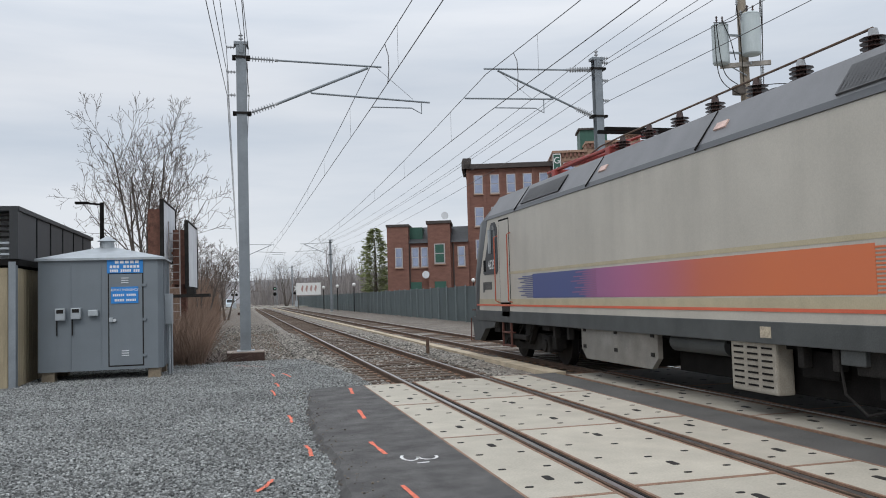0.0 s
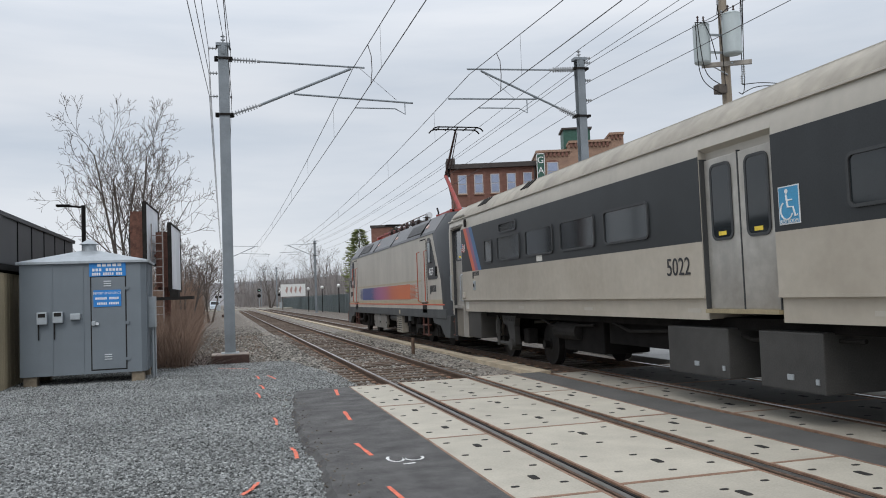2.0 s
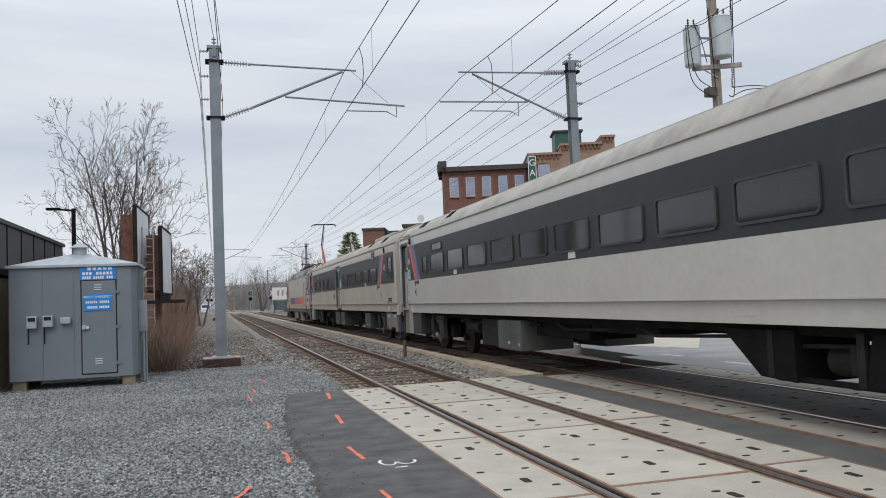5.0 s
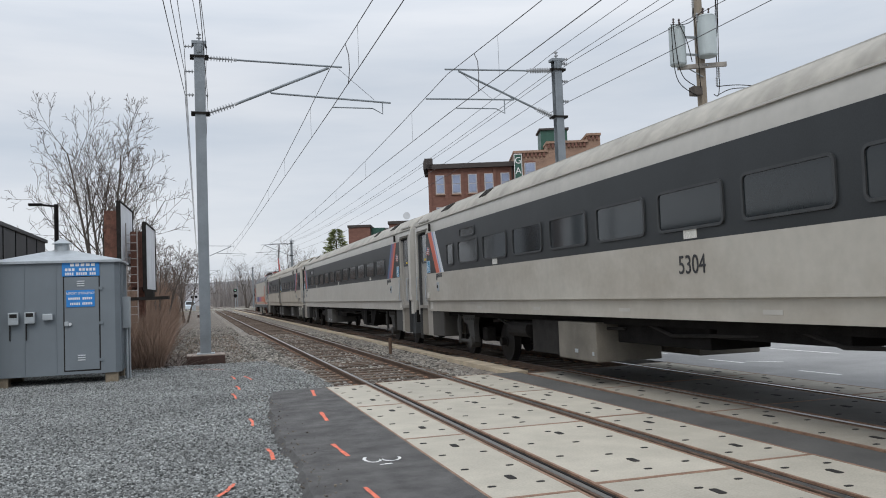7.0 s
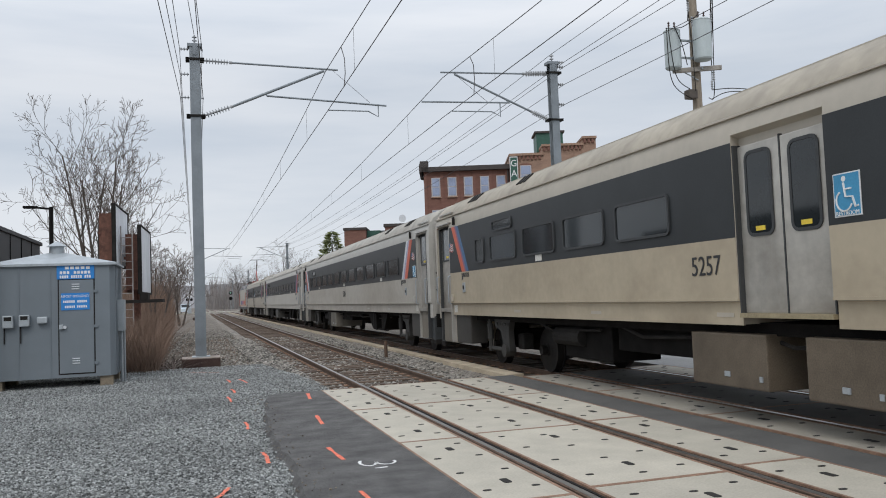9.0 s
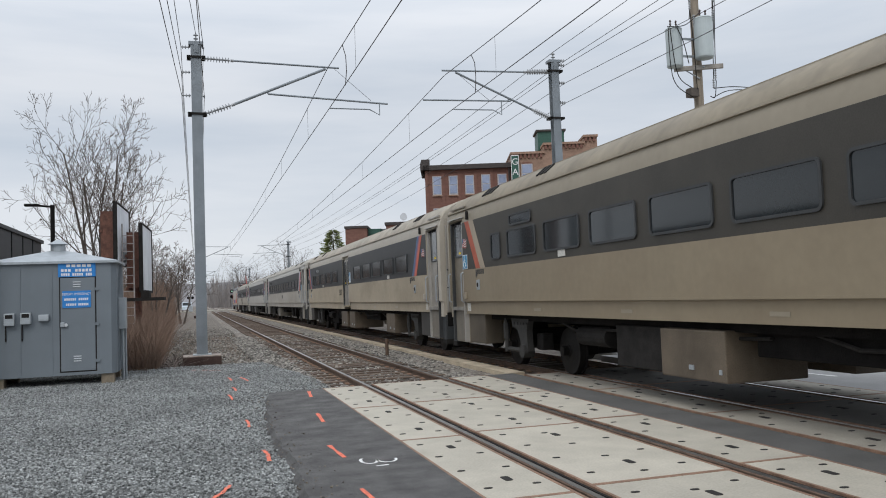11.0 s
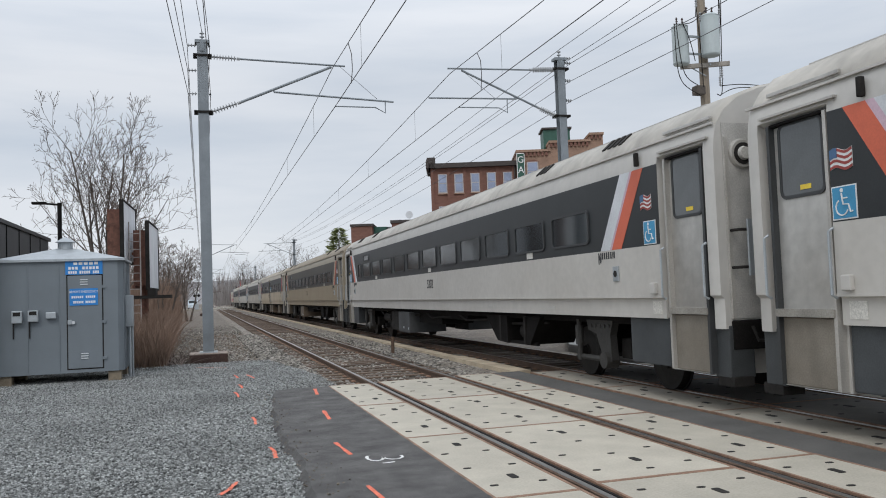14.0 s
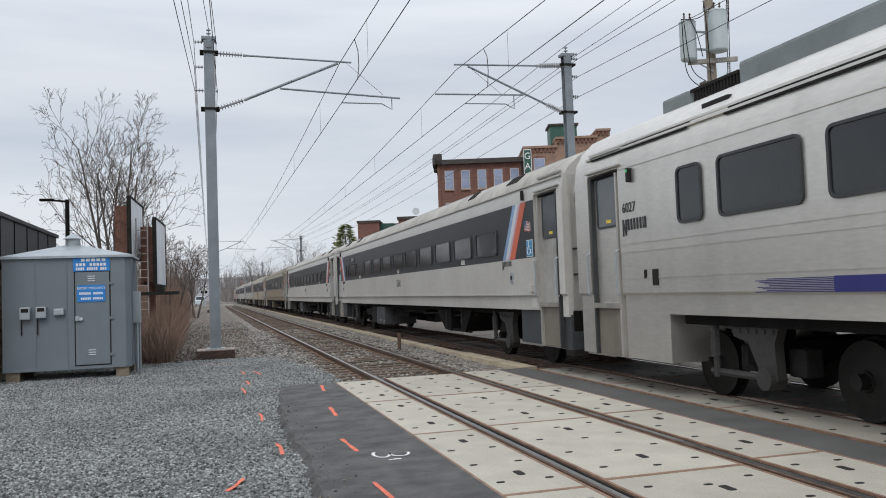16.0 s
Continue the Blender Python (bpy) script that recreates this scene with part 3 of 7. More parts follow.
    part("tie_wire", tubes(((s * 3.85, 0, 8.44), (s * 4.95, 0, 7.5), 0.006)) if not far else tubes(((s * 3.3, 0, 8.5), (s * 2.2, 0, 7.62), 0.006)), M_WIRE, m)
    # line insulators for the feeder wires
    for x, z in ((-0.40, 8.85), (-0.40, 8.14), (-0.40, 7.48), (0.22, 8.84), (0.22, 7.47)) if not far else ((0.40, 9.0), (0.40, 8.85), (0.38, 8.28), (0.38, 7.64)):
        bm = bmesh.new()
        insulator(bm, (math.copysign(0.16, x), 0, z), (x, 0, z), 0.055, 3, 0.018)
        part("line_insulator", bm, M_PORC, m)
    bm = bmesh.new()
    insulator(bm, (0, 0, 8.95), (0, 0, 9.25), 0.07, 3)
    part("top_insulator", bm, M_PORC, m)
    return m


mast_a = build_mast(-1)
mast_a.matrix_basis = pose(-0.44, 23.5, -0.14)
mast_b = build_mast(1)
mast_b.matrix_basis = pose(10.46, 23.5, -0.14)
for y in MAST_Y:
    if y != 23.5:
        copy_thing(mast_a, pose(-0.44, y, -0.14))
        copy_thing(mast_b, pose(10.46, y, -0.14))


def wire(name, rows, r, label, material=None):
    """A wire strung through points, sagging in each span. rows: x, y, z, and the sag of the span that follows."""
    bm = bmesh.new()
    for (x0, y0, z0, s), (x1, y1, z1, _) in zip(rows, rows[1:]):
        n = 12
        pts = [(x0 + (x1 - x0) * i / n, y0 + (y1 - y0) * i / n, z0 + (z1 - z0) * i / n - 4 * s * (i / n) * (1 - i / n)) for i in range(n + 1)]
        path_tube(bm, pts, r, 5)
    return tagged(part(name, bm, material or M_WIRE), label, "wire", "overhead wires")


def build_catenary(cx, sign, label):
    """Messenger wire, contact wire and droppers of one track."""
    near = cx < 5
    ax, mz, cz = (cx + 0.02, 8.27, 7.06) if near else (cx + 0.10, 8.20, 7.0)
    off = lambda i: 0.16 * sign * (1 if i % 2 else -1)
    thing = root("overhead_line", pose(0, 0, 0), label, "overhead line", "overhead wires")
    mess = [(ax + off(i), y, mz, 0.8) for i, y in enumerate(MAST_Y)]
    cont = [(ax + off(i), y, cz, 0.06) for i, y in enumerate(MAST_Y)]
    for nm, rows, r in (("messenger_wire", mess, 0.011), ("contact_wire", cont, 0.011)):
        w = wire(nm, rows, r, "")
        for k in ("category", "group", "label"):
            if k in w:
                del w[k]
        w.parent = thing
    for (x0, y0, z0, s), (x1, y1, z1, _) in zip(mess, mess[1:]):
        if y0 > 180:
            continue
        for i in range(9):
            f = (i + 0.5) / 9
            x, y = x0 + (x1 - x0) * f, y0 + (y1 - y0) * f
            part("dropper", tubes(((x, y, z0 - 4 * s * f * (1 - f)), (x, y, cz - 0.24 * f * (1 - f)), 0.004), seg=4), M_WIRE, thing)
    ob = ax + off(1)
    pts = [(ob, 20.9, mz - 0.10), (ob + 0.06, 20.8, 7.85), (ob + 0.06, 20.75, 7.45), (ob + 0.01, 20.7, cz)]
    part("jumper", path_tube(bmesh.new(), pts, 0.011), M_WIRE, thing)


build_catenary(TRACK_A, 1, "messenger and contact wire with droppers over the near track")
build_catenary(TRACK_B, -1, "messenger and contact wire with droppers over the far track")
for x, z, s, back in ((-0.84, 8.71, 0.6, -2.5), (-0.84, 8.0, 0.6, -3.2), (-0.84, 7.34, 0.6, -3.4), (-0.24, 8.7, 0.6, -3.3), (-0.24, 7.33, 0.6, -2.3), (-0.44, 9.1, 0.6, -4.3), (10.46, 9.12, 0.6, 7.5), (10.86, 8.86, 0.6, 7.9), (10.86, 8.71, 0.6, 9.7), (10.84, 8.14, 0.6, 12.1), (10.84, 7.5, 0.6, 9.7)):
    wire("feeder_wire", [(back if y < 0 else x, y, z, s) for y in MAST_Y], 0.009, "thin dark feeder wire strung between masts")

# ---- the train ----
SIDE = pose(0, 0, 0, 90, 0, -90)  # writing on the side that faces the lot
CAR_LEN = 26.86


def on_side(x, y, z):
    return Matrix.Translation((x, y, z)) @ SIDE


def car_outline(half=1.60, low=1.11, door=False):
    """Right half of the body's cross-section, from the floor up; the left half mirrors it."""
    h = half
    if door:
        side = [(h - 0.11, 0.44), (h - 0.11, 3.20), (h - 0.005, 3.24)]
    else:
        side = [(h - 0.05, low), (h - 0.05, 1.36), (h, 1.40), (h, 2.0), (h, 3.16)]
    top = [(h - 0.015, 3.30), (h - 0.05, 3.46), (h - 0.16, 3.63), (h - 0.36, 3.80), (h - 0.7, 3.93), (h - 1.1, 4.01), (0, 4.03)]
    right = side + top
    return [(x, z) for x, z in right] + [(-x, z) for x, z in right[-2::-1]]


def shell(bm, outline, y0, y1):
    u = [bm.verts.new((x, y0, z)) for x, z in outline]
    v = [bm.verts.new((x, y1, z)) for x, z in outline]
    n = len(outline)
    fs = [bm.faces.new(u), bm.faces.new(v[::-1])]
    fs += [bm.faces.new((u[(i + 1) % n], u[i], v[i], v[(i + 1) % n])) for i in range(n)]
    bmesh.ops.recalc_face_normals(bm, faces=fs)


MESH = {}


def shared(key, make):
    if key not in MESH:
        me = bpy.data.meshes.new(key)
        bm = make()
        bm.normal_update()
        bm.to_mesh(me)
        bm.free()
        MESH[key] = me
    return MESH[key]


def put(name, me, material, parent, m, label=""):
    ob = link(name, me, material, parent, label)
    ob.matrix_basis = m
    return ob


def window_on(parent, y, z, w, h, x=1.60, r=0.09, both=True):
    key = f"train_window_{w:.2f}_{h:.2f}"
    ring = shared(key, lambda: ring_prism(bmesh.new(), w, h, r, 0.035, -0.028, 0.004))
    pane = shared(key + "_pane", lambda: prism(bmesh.new(), round_rect(w - 0.05, h - 0.05, r - 0.02), "x", -0.010, 0.003))
    for s in (-1, 1) if both else (-1,):
        g = put("window", ring, M_RUBBER, parent, pose(s * x, y, z, 0, 0, 0 if s < 0 else 180))
        put("pane", pane, M_GLASS, g, pose(0, 0, 0))


def bogie(parent, y, style=0):
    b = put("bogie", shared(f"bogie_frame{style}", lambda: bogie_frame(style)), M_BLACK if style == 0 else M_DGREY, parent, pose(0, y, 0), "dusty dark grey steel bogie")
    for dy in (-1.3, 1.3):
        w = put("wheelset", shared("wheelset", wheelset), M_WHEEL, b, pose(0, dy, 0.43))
        WHEELS.append(w)
    for s in (-1, 1):
        if style:
            put("spring", shared("bogie_spring", spring), M_DGREY, b, pose(s * 1.12, 0.0, 0.45))
            put("damper", shared("bogie_damper", lambda: tubes(((0, 0, 0), (0, 0, 0.5), 0.05), ((0, 0, 0.1), (0, 0, 0.36), 0.075))), M_DGREY, b, pose(s * 1.32, 0.9, 0.5))
        else:
            put("bracket", shared(f"bogie_bracket{s}", lambda: bracket(s)), mat("dusty_bracket_grey", (0.042, 0.040, 0.037), 0.7, var=0.25, scale=4, bump=0.2), b, pose(0, 0, 0), "grey cast anchor bracket")
            put("damper", shared(f"bogie_rod{s}", lambda: tubes(((s * 1.33, 0.62, 0.34), (s * 1.33, 0.62, 1.02), 0.045), ((s * 1.33, 0.62, 0.6), (s * 1.33, 0.62, 0.92), 0.07), ((s * 1.30, -0.35, 0.40), (s * 1.30, 0.75, 0.40), 0.045))), mat("dusty_bracket_grey", (0.042, 0.040, 0.037)), b, pose(0, 0, 0))
            for yb in (-0.6, 0.26):
                put("brake_unit", shared("bogie_brake", lambda: boxes((-0.12, 0.12, -0.15, 0.15, 0.42, 0.74), bevel=0.04)), M_DGREY, b, pose(s * 1.02, yb, 0))
    return b


def bracket(s):
    """Casting that hangs from the floor: perforated head, two legs, a round foot."""
    bm = prism(bmesh.new(), [(-0.62, 1.02), (0.28, 1.02), (0.22, 0.86), (-0.05, 0.80), (-0.22, 0.50), (-0.22, 0.36), (-0.42, 0.30), (-0.55, 0.40), (-0.52, 0.80)], "x", *sorted((s * 1.24, s * 1.36)))
    tube(bm, (s * 1.2, -0.38, 0.40), (s * 1.42, -0.38, 0.40), 0.13, seg=14)
    for k in range(5):
        tube(bm, (s * 1.355, -0.5 + 0.15 * k, 0.93), (s * 1.375, -0.5 + 0.15 * k, 0.93), 0.03, seg=8)
    return bm


def wheelset():
    bm = tubes(((-1.0, 0, 0), (1.0, 0, 0), 0.09))
    for s in (-1, 1):
        tube(bm, (s * 0.69, 0, 0), (s * 0.715, 0, 0), 0.455, seg=28)
        tube(bm, (s * 0.715, 0, 0), (s * 0.84, 0, 0), 0.428, seg=28)
        tube(bm, (s * 0.84, 0, 0), (s * 0.862, 0, 0), 0.37, 0.2, seg=24)
        tube(bm, (s * 0.84, 0, 0), (s * 0.885, 0, 0), 0.13, 0.11, seg=16)
        for k in range(6):
            tube(bm, (s * 0.885, 0.07 * math.cos(k * 1.047), 0.07 * math.sin(k * 1.047)), (s * 0.895, 0.07 * math.cos(k * 1.047), 0.07 * math.sin(k * 1.047)), 0.014, seg=6)
    return bm


def spring():
    bm = bmesh.new()
    for k in range(5):
        tube(bm, (0, 0, k * 0.075), (0, 0, k * 0.075 + 0.05), 0.12, seg=12)
    tube(bm, (0, 0, 0), (0, 0, 0.45), 0.08, seg=10)
    return bm


def bogie_frame(style):
    bm = bmesh.new()
    if style == 0:
        for s in (-1, 1):
            x0, x1 = sorted((s * 0.42, s * 0.62))
            prism(bm, [(-1.6, 0.36), (-1.6, 0.62), (-0.7, 0.66), (-0.4, 0.5), (0.4, 0.5), (0.7, 0.66), (1.6, 0.62), (1.6, 0.36)], "x", x0, x1)
            tube(bm, (s * 0.95, 0, 0.72), (s * 0.95, 0, 1.05), 0.24, seg=18)
            box(bm, *sorted((s * 0.6, s * 1.2)), -0.2, 0.2, 0.5, 0.72, bevel=0.03)
        box(bm, -1.1, 1.1, -0.3, 0.3, 0.5, 0.8)
        return bm
    for s in (-1, 1):
        x0, x1 = sorted((s * 0.98, s * 1.20))
        prism(bm, [(-1.75, 0.36), (-1.75, 0.62), (-0.75, 0.66), (-0.45, 0.42), (0.45, 0.42), (0.75, 0.66), (1.75, 0.62), (1.75, 0.36), (1.0, 0.36), (0.7, 0.28), (-0.7, 0.28), (-1.0, 0.36)], "x", x0, x1)
        for dy in (-1.3, 1.3):
            box(bm, *sorted((s * 0.96, s * 1.26)), dy - 0.2, dy + 0.2, 0.28, 0.62, bevel=0.03)
            tube(bm, (s * 1.26, dy, 0.43), (s * 1.30, dy, 0.43), 0.13, seg=12)
            tube(bm, (s * 1.15, dy - 0.32, 0.62), (s * 1.15, dy - 0.32, 0.95), 0.07, seg=8)
        # slanting anchor brackets under the floor
        for dy in (-0.6, 0.75):
            prism(bm, [(dy - 0.35, 1.1), (dy + 0.1, 1.1), (dy + 0.28, 0.45), (dy + 0.12, 0.45)], "x", *sorted((s * 1.22, s * 1.36)))
            prism(bm, [(dy - 0.5, 1.1), (dy - 0.3, 1.1), (dy + 0.2, 0.5), (dy + 0.05, 0.42)], "x", *sorted((s * 1.24, s * 1.34)))
        box(bm, *sorted((s * 1.2, s * 1.42)), -0.55, 0.95, 0.5, 0.6, bevel=0.02)
        box(bm, *sorted((s * 1.1, s * 1.4)), -1.9, -1.5, 0.75, 1.05, bevel=0.02)
        box(bm, *sorted((s * 1.1, s * 1.38)), 1.45, 1.85, 0.6, 1.0, bevel=0.02)
        for k in range(3):
            tube(bm, (s * 1.38, -1.2 + k * 0.7, 0.98), (s * 1.38, -0.7 + k * 0.7, 0.62), 0.018, seg=5)
    box(bm, -1.1, 1.1, -0.35, 0.35, 0.45, 0.85)
    return bm


WHEELS, VEHICLES = [], []


def stripe_parts(car, y0, mirror, colours, x=1.60, shift=0.0):
    """Slanting painted stripes across the dark band. y0: the car's end; mirror turns the lean round."""
    d = -1 if not mirror else 1
    a, k = 1.76 + shift, 0.69
    for wd, m in colours:
        q = [(y0 + d * a, 3.155), (y0 + d * (a + wd), 3.155), (y0 + d * (a + wd + k), 2.085), (y0 + d * (a + k), 2.085)]
        for s in (-1, 1):
            part("stripe", prism(bmesh.new(), q, "x", *sorted((s * (x - 0.01), s * (x + 0.008)))), m, car, "slanting painted stripe")
        a += wd


def end_door(car, y, m_body, mirror):
    """Leaf in the recess, its window, step panel, grab rails."""
    d = 1 if mirror else -1
    for s in (-1, 1):
        x = s * 1.49
        leaf = part("door", boxes((*sorted((x, x + s * 0.03)), y - 0.40, y + 0.40, 1.22, 3.17), bevel=0.008), m_body, car, "sliding end door")
        g = put("window", shared("door_window", lambda: ring_prism(bmesh.new(), 0.66, 0.80, 0.09, 0.035, -0.012, 0.004)), M_RUBBER, leaf, pose(x + s * 0.032, y, 2.79, 0, 0, 0 if s < 0 else 180))
        # pane colour lightened in place of the sky it mirrors
        put("pane", shared("door_pane", lambda: prism(bmesh.new(), round_rect(0.61, 0.75, 0.06), "x", -0.006, 0.003)), mat("sky_pale_door_glass", (0.085, 0.092, 0.095), 0.08, var=0.1, bump=0.0, spec=0.6), leaf, pose(x + s * 0.032, y, 2.79, 0, 0, 0 if s < 0 else 180))
        put("sticker", shared("door_sticker", lambda: boxes((-0.003, 0.003, -0.075, 0.075, -0.025, 0.025))), M_YELLOW, leaf, pose(x + s * 0.041, y - 0.05, 2.49))
        for dy in (-0.415, 0.415):
            part("jamb", boxes((*sorted((x - s * 0.005, x + s * 0.10)), y + dy - 0.022, y + dy + 0.022, 0.46, 3.19)), M_RUBBER if dy * d < 0 else M_DOOR, car, "dark door jamb")
        part("lintel", boxes((*sorted((x, x + s * 0.09)), y - 0.40, y + 0.40, 3.175, 3.20)), M_BLACK, car)
        part("gutter", boxes((*sorted((s * 1.535, s * 1.575)), y - 0.62, y + 0.42, 3.50, 3.545), bevel=0.008), m_body, car, "short rain gutter over the door")
        part("door_hood", boxes((*sorted((s * 1.58, s * 1.635)), y - 0.60, y + 0.50, 3.27, 3.295)), M_DOOR, car)
        part("step_panel", boxes((*sorted((x, x + s * 0.045)), y - 0.40, y + 0.40, 0.46, 1.16), bevel=0.01), M_STEP, car)
        part("sill", boxes((*sorted((x, x + s * 0.12)), y - 0.415, y + 0.415, 1.17, 1.25)), mat("worn_steel_sill", (0.34, 0.32, 0.285), 0.45, 0.4, var=0.2, scale=3, bump=0.02), car)
        for dy in (-0.47, 0.47):
            part("grab_rail", path_tube(bmesh.new(), [(s * 1.605, y + dy, 1.36), (s * 1.66, y + dy, 1.39), (s * 1.66, y + dy, 2.00), (s * 1.605, y + dy, 2.03)], 0.016), M_GALV, car, "bright steel grab rail")


def badge(parent, y, top, tall, h, w, x, material):
    """Operator badge: an angular monogram and seven plain bars for the writing beside it."""
    g = part("badge", prism(bmesh.new(), [(y, top - tall), (y, top), (y - w * 0.45, top), (y - w * 1.1, top - tall * 0.6), (y - w * 1.1, top), (y - w * 1.55, top), (y - w * 1.55, top - tall * 0.75), (y - w * 1.2, top - tall), (y - w * 0.9, top - tall * 0.85), (y - w * 0.45, top - tall * 0.4), (y - w * 0.45, top - tall)], "x", -x - 0.004, -x + 0.004), material, parent, "dark operator badge")
    y -= w * 1.85
    for k in range(7):
        f = 0.35 if k == 5 else 0.85
        box_parts("letter_bar", [(-x - 0.004, -x + 0.004, y - w * f * 0.72, y, top - h, top)], material, g)
        y -= w * (f + 0.22)


def wheelchair_sign(car, y, z, w, h):
    """Blue square with the white wheelchair figure on it."""
    sg = part("access_sign", boxes((-1.611, -1.603, y - w / 2, y + w / 2, z, z + h)), M_WLETTER, car, "blue wheelchair access sign")
    part("field", boxes((-1.614, -1.61, y - w / 2 + 0.012, y + w / 2 - 0.012, z + 0.012, z + h - 0.012)), mat("faded_access_blue", (0.055, 0.27, 0.46), 0.5, var=0.12, bump=0), sg)
    u = h / 0.4
    P = lambda fy, fz: (-1.616, y - fy * u, z + fz * u)
    bm = tubes((P(-0.03, 0.345), (-1.613, y + 0.03 * u, z + 0.345 * u), 0.026 * u), seg=10)
    path_tube(bm, [P(-0.03, 0.31), P(-0.01, 0.18), P(0.07, 0.175), P(0.10, 0.08), P(0.135, 0.09)], 0.012 * u, 4)
    path_tube(bm, [P(-0.02, 0.25), P(0.06, 0.25)], 0.010 * u, 4)
    path_tube(bm, [P(-0.03 + 0.095 * math.cos(a), 0.145 + 0.095 * math.sin(a)) for a in [2.1 + 0.42 * k for k in range(10)]], 0.010 * u, 4)
    part("symbol", bm, M_WLETTER, sg)


def loft(bm, sections):
    """Skin through sections of equal point count; closes both ends."""
    rows = [[bm.verts.new(p) for p in s] for s in sections]
    n = len(rows[0])
    for a, b in zip(rows, rows[1:]):
        for i in range(n):
            bm.faces.new((a[i], a[(i + 1) % n], b[(i + 1) % n], b[i]))
    bm.faces.new(rows[0][::-1])
    bm.faces.new(rows[-1])
    bmesh.ops.recalc_face_normals(bm, faces=bm.faces)
    return bm


def build_coach(index, label, tone, dirt, number, stripes, centre_door=False, cab=False):
    """A single-level coach. Origin at rail level at its leading coupling face; it reaches back along -y."""
    car = root("passenger_car", pose(TRACK_B, 0, 0), label, "railway coach", "coaches of the train")
    VEHICLES.append((car, CAR_LEN * index))
    m_body = mat(f"coach_paint_{index}", tone, 0.48, 0.12, var=0.05, scale=0.6, bump=0.0, grain=8, streak=0.06)
    m_low = mat(f"coach_lower_{index}", dirt, 0.52, 0.12, var=0.06, scale=0.35, bump=0.0, grain=8, streak=0.05)
    m_end = mat(f"coach_end_{index}", [c * 0.85 for c in tone], 0.6, 0.1, var=0.2, scale=2, bump=0.05, streak=0.3)
    stain(m_low, (0.20, 0.15, 0.10), (0.30, 0.16, 0.42, 0.50, 0.45, 0.14, 0.16)[index], index + 1.3)
    m_door = mat(f"coach_door_{index}", [0.5 * c + 0.5 * g for c, g in zip(tone, (0.56, 0.55, 0.52) if index != 4 else (0.33, 0.29, 0.225))], 0.36, 0.5, var=0.10, scale=1.0, bump=0.0, grain=8, streak=0.28)
    m_roof = mat(f"coach_roof_{index}", [c * g for c, g in zip(tone, (0.86, 0.84, 0.80))], 0.62, 0.05, var=0.12, scale=0.8, bump=0.02, grain=6, streak=0.3)
    stain(m_door, (0.17, 0.135, 0.10), (0.55, 0.45, 0.85, 0.85, 0.8, 0.45, 0.45)[index], index + 4.1)
    stain(m_roof, (0.20, 0.175, 0.145), 0.4, index + 7.7)
    L0, L1 = -0.32, -(CAR_LEN - 0.32)
    d0, d1 = -0.52, -1.55          # leading door bay
    r0, r1 = -(CAR_LEN - 1.55), -(CAR_LEN - 0.50)
    if cab:
        r0 = r1 = -(CAR_LEN - 0.56)
    full, bay = car_outline(), car_outline(door=True)
    endp = car_outline(low=1.0)
    segs = [(d1, r0)]
    bays = [(bay, d0, d1)] + ([] if cab else [(bay, r0, r1)])
    if centre_door:
        segs = [(d1, -12.32), (-13.74, r0)]
        bays.append(([(x, max(z, 1.2)) for x, z in bay], -12.32, -13.74))
    def skin(name, bm):
        for f in bm.faces:
            f.material_index = int(f.calc_center_median().z > 3.5 and abs(f.normal.y) < 0.5)
        part(name, bm, m_body, car, smooth=True).data.materials.append(m_roof)

    for name, rows in (("body", [(full, *g) for g in segs]), ("door_bay", bays)):
        for p, ya, yb in rows:
            bm = bmesh.new()
            shell(bm, p, ya, yb)
            bm.normal_update()
            skin(name, bm)
    for ya, yb in ((L0, d0), (r1, L1)):
        bm = bmesh.new()
        e, i = (ya, yb) if ya == L0 else (yb, ya)
        k = 0.07 if e == L0 else -0.07
        ins = [(x * 0.985, z if z < 1.2 else 1.2 + (z - 1.2) * 0.988) for x, z in endp]
        loft(bm, [[(x, e, z) for x, z in ins], [(x, e - k, z) for x, z in endp], [(x, i, z) for x, z in endp]])
        bm.normal_update()
        skin("end_section", bm)
    # lower side sheets, more stained than the rest, and the dark band
    for s in (-1, 1):
        for ya, yb in segs:
            box_parts("lower_side", [(*sorted((s * 1.58, s * 1.604)), yb + 0.002, ya - 0.002, 1.40, 2.085)], m_low, car, "dirt-stained lower side sheet")
            box_parts("skirt", [(*sorted((s * 1.53, s * 1.556)), yb + 0.002, ya - 0.002, 1.10, 1.37)], m_low, car)
            box_parts("belt_rail", [(*sorted((s * 1.56, s * 1.615)), yb + 0.002, ya - 0.002, 1.375, 1.405)], m_low, car)
            box_parts("window_band", [(*sorted((s * 1.58, s * 1.604)), yb + 0.002, ya - 0.002, 2.085, 3.155)], mat("dusty_brown_window_band", (0.05, 0.044, 0.035), 0.5, var=0.18, scale=1.2, bump=0.02, streak=0.12) if index == 4 else M_BAND, car, "dark charcoal band round the windows")
    # drip rail and roof ribs
    bm = bmesh.new()
    for s in (-1, 1):
        box(bm, *sorted((s * 1.555, s * 1.59)), L1, L0, 3.435, 3.46)
        box(bm, *sorted((s * 1.19, s * 1.22)), L1 + 0.6, L0 - 0.6, 3.80, 3.825)
    part("drip_rail", bm, m_body, car)
    for y, n in ((-3.1, 4), (-5.9, 3), (-CAR_LEN + 2.8, 4), (-CAR_LEN + 5.6, 3)):
        for s in (-1, 1):
            me = shared(f"vent{n}", lambda: boxes(*[(-0.012, 0.012, k * 0.17 - 0.045, k * 0.17 + 0.045, -0.125, 0.125) for k in range(n)]))
            put("roof_vent", me, M_HOLE, car, Matrix.Translation((s * 1.346, y, 3.722)) @ Euler((0, radians(s * -49), 0)).to_matrix().to_4x4(), "dark louvred roof vent")
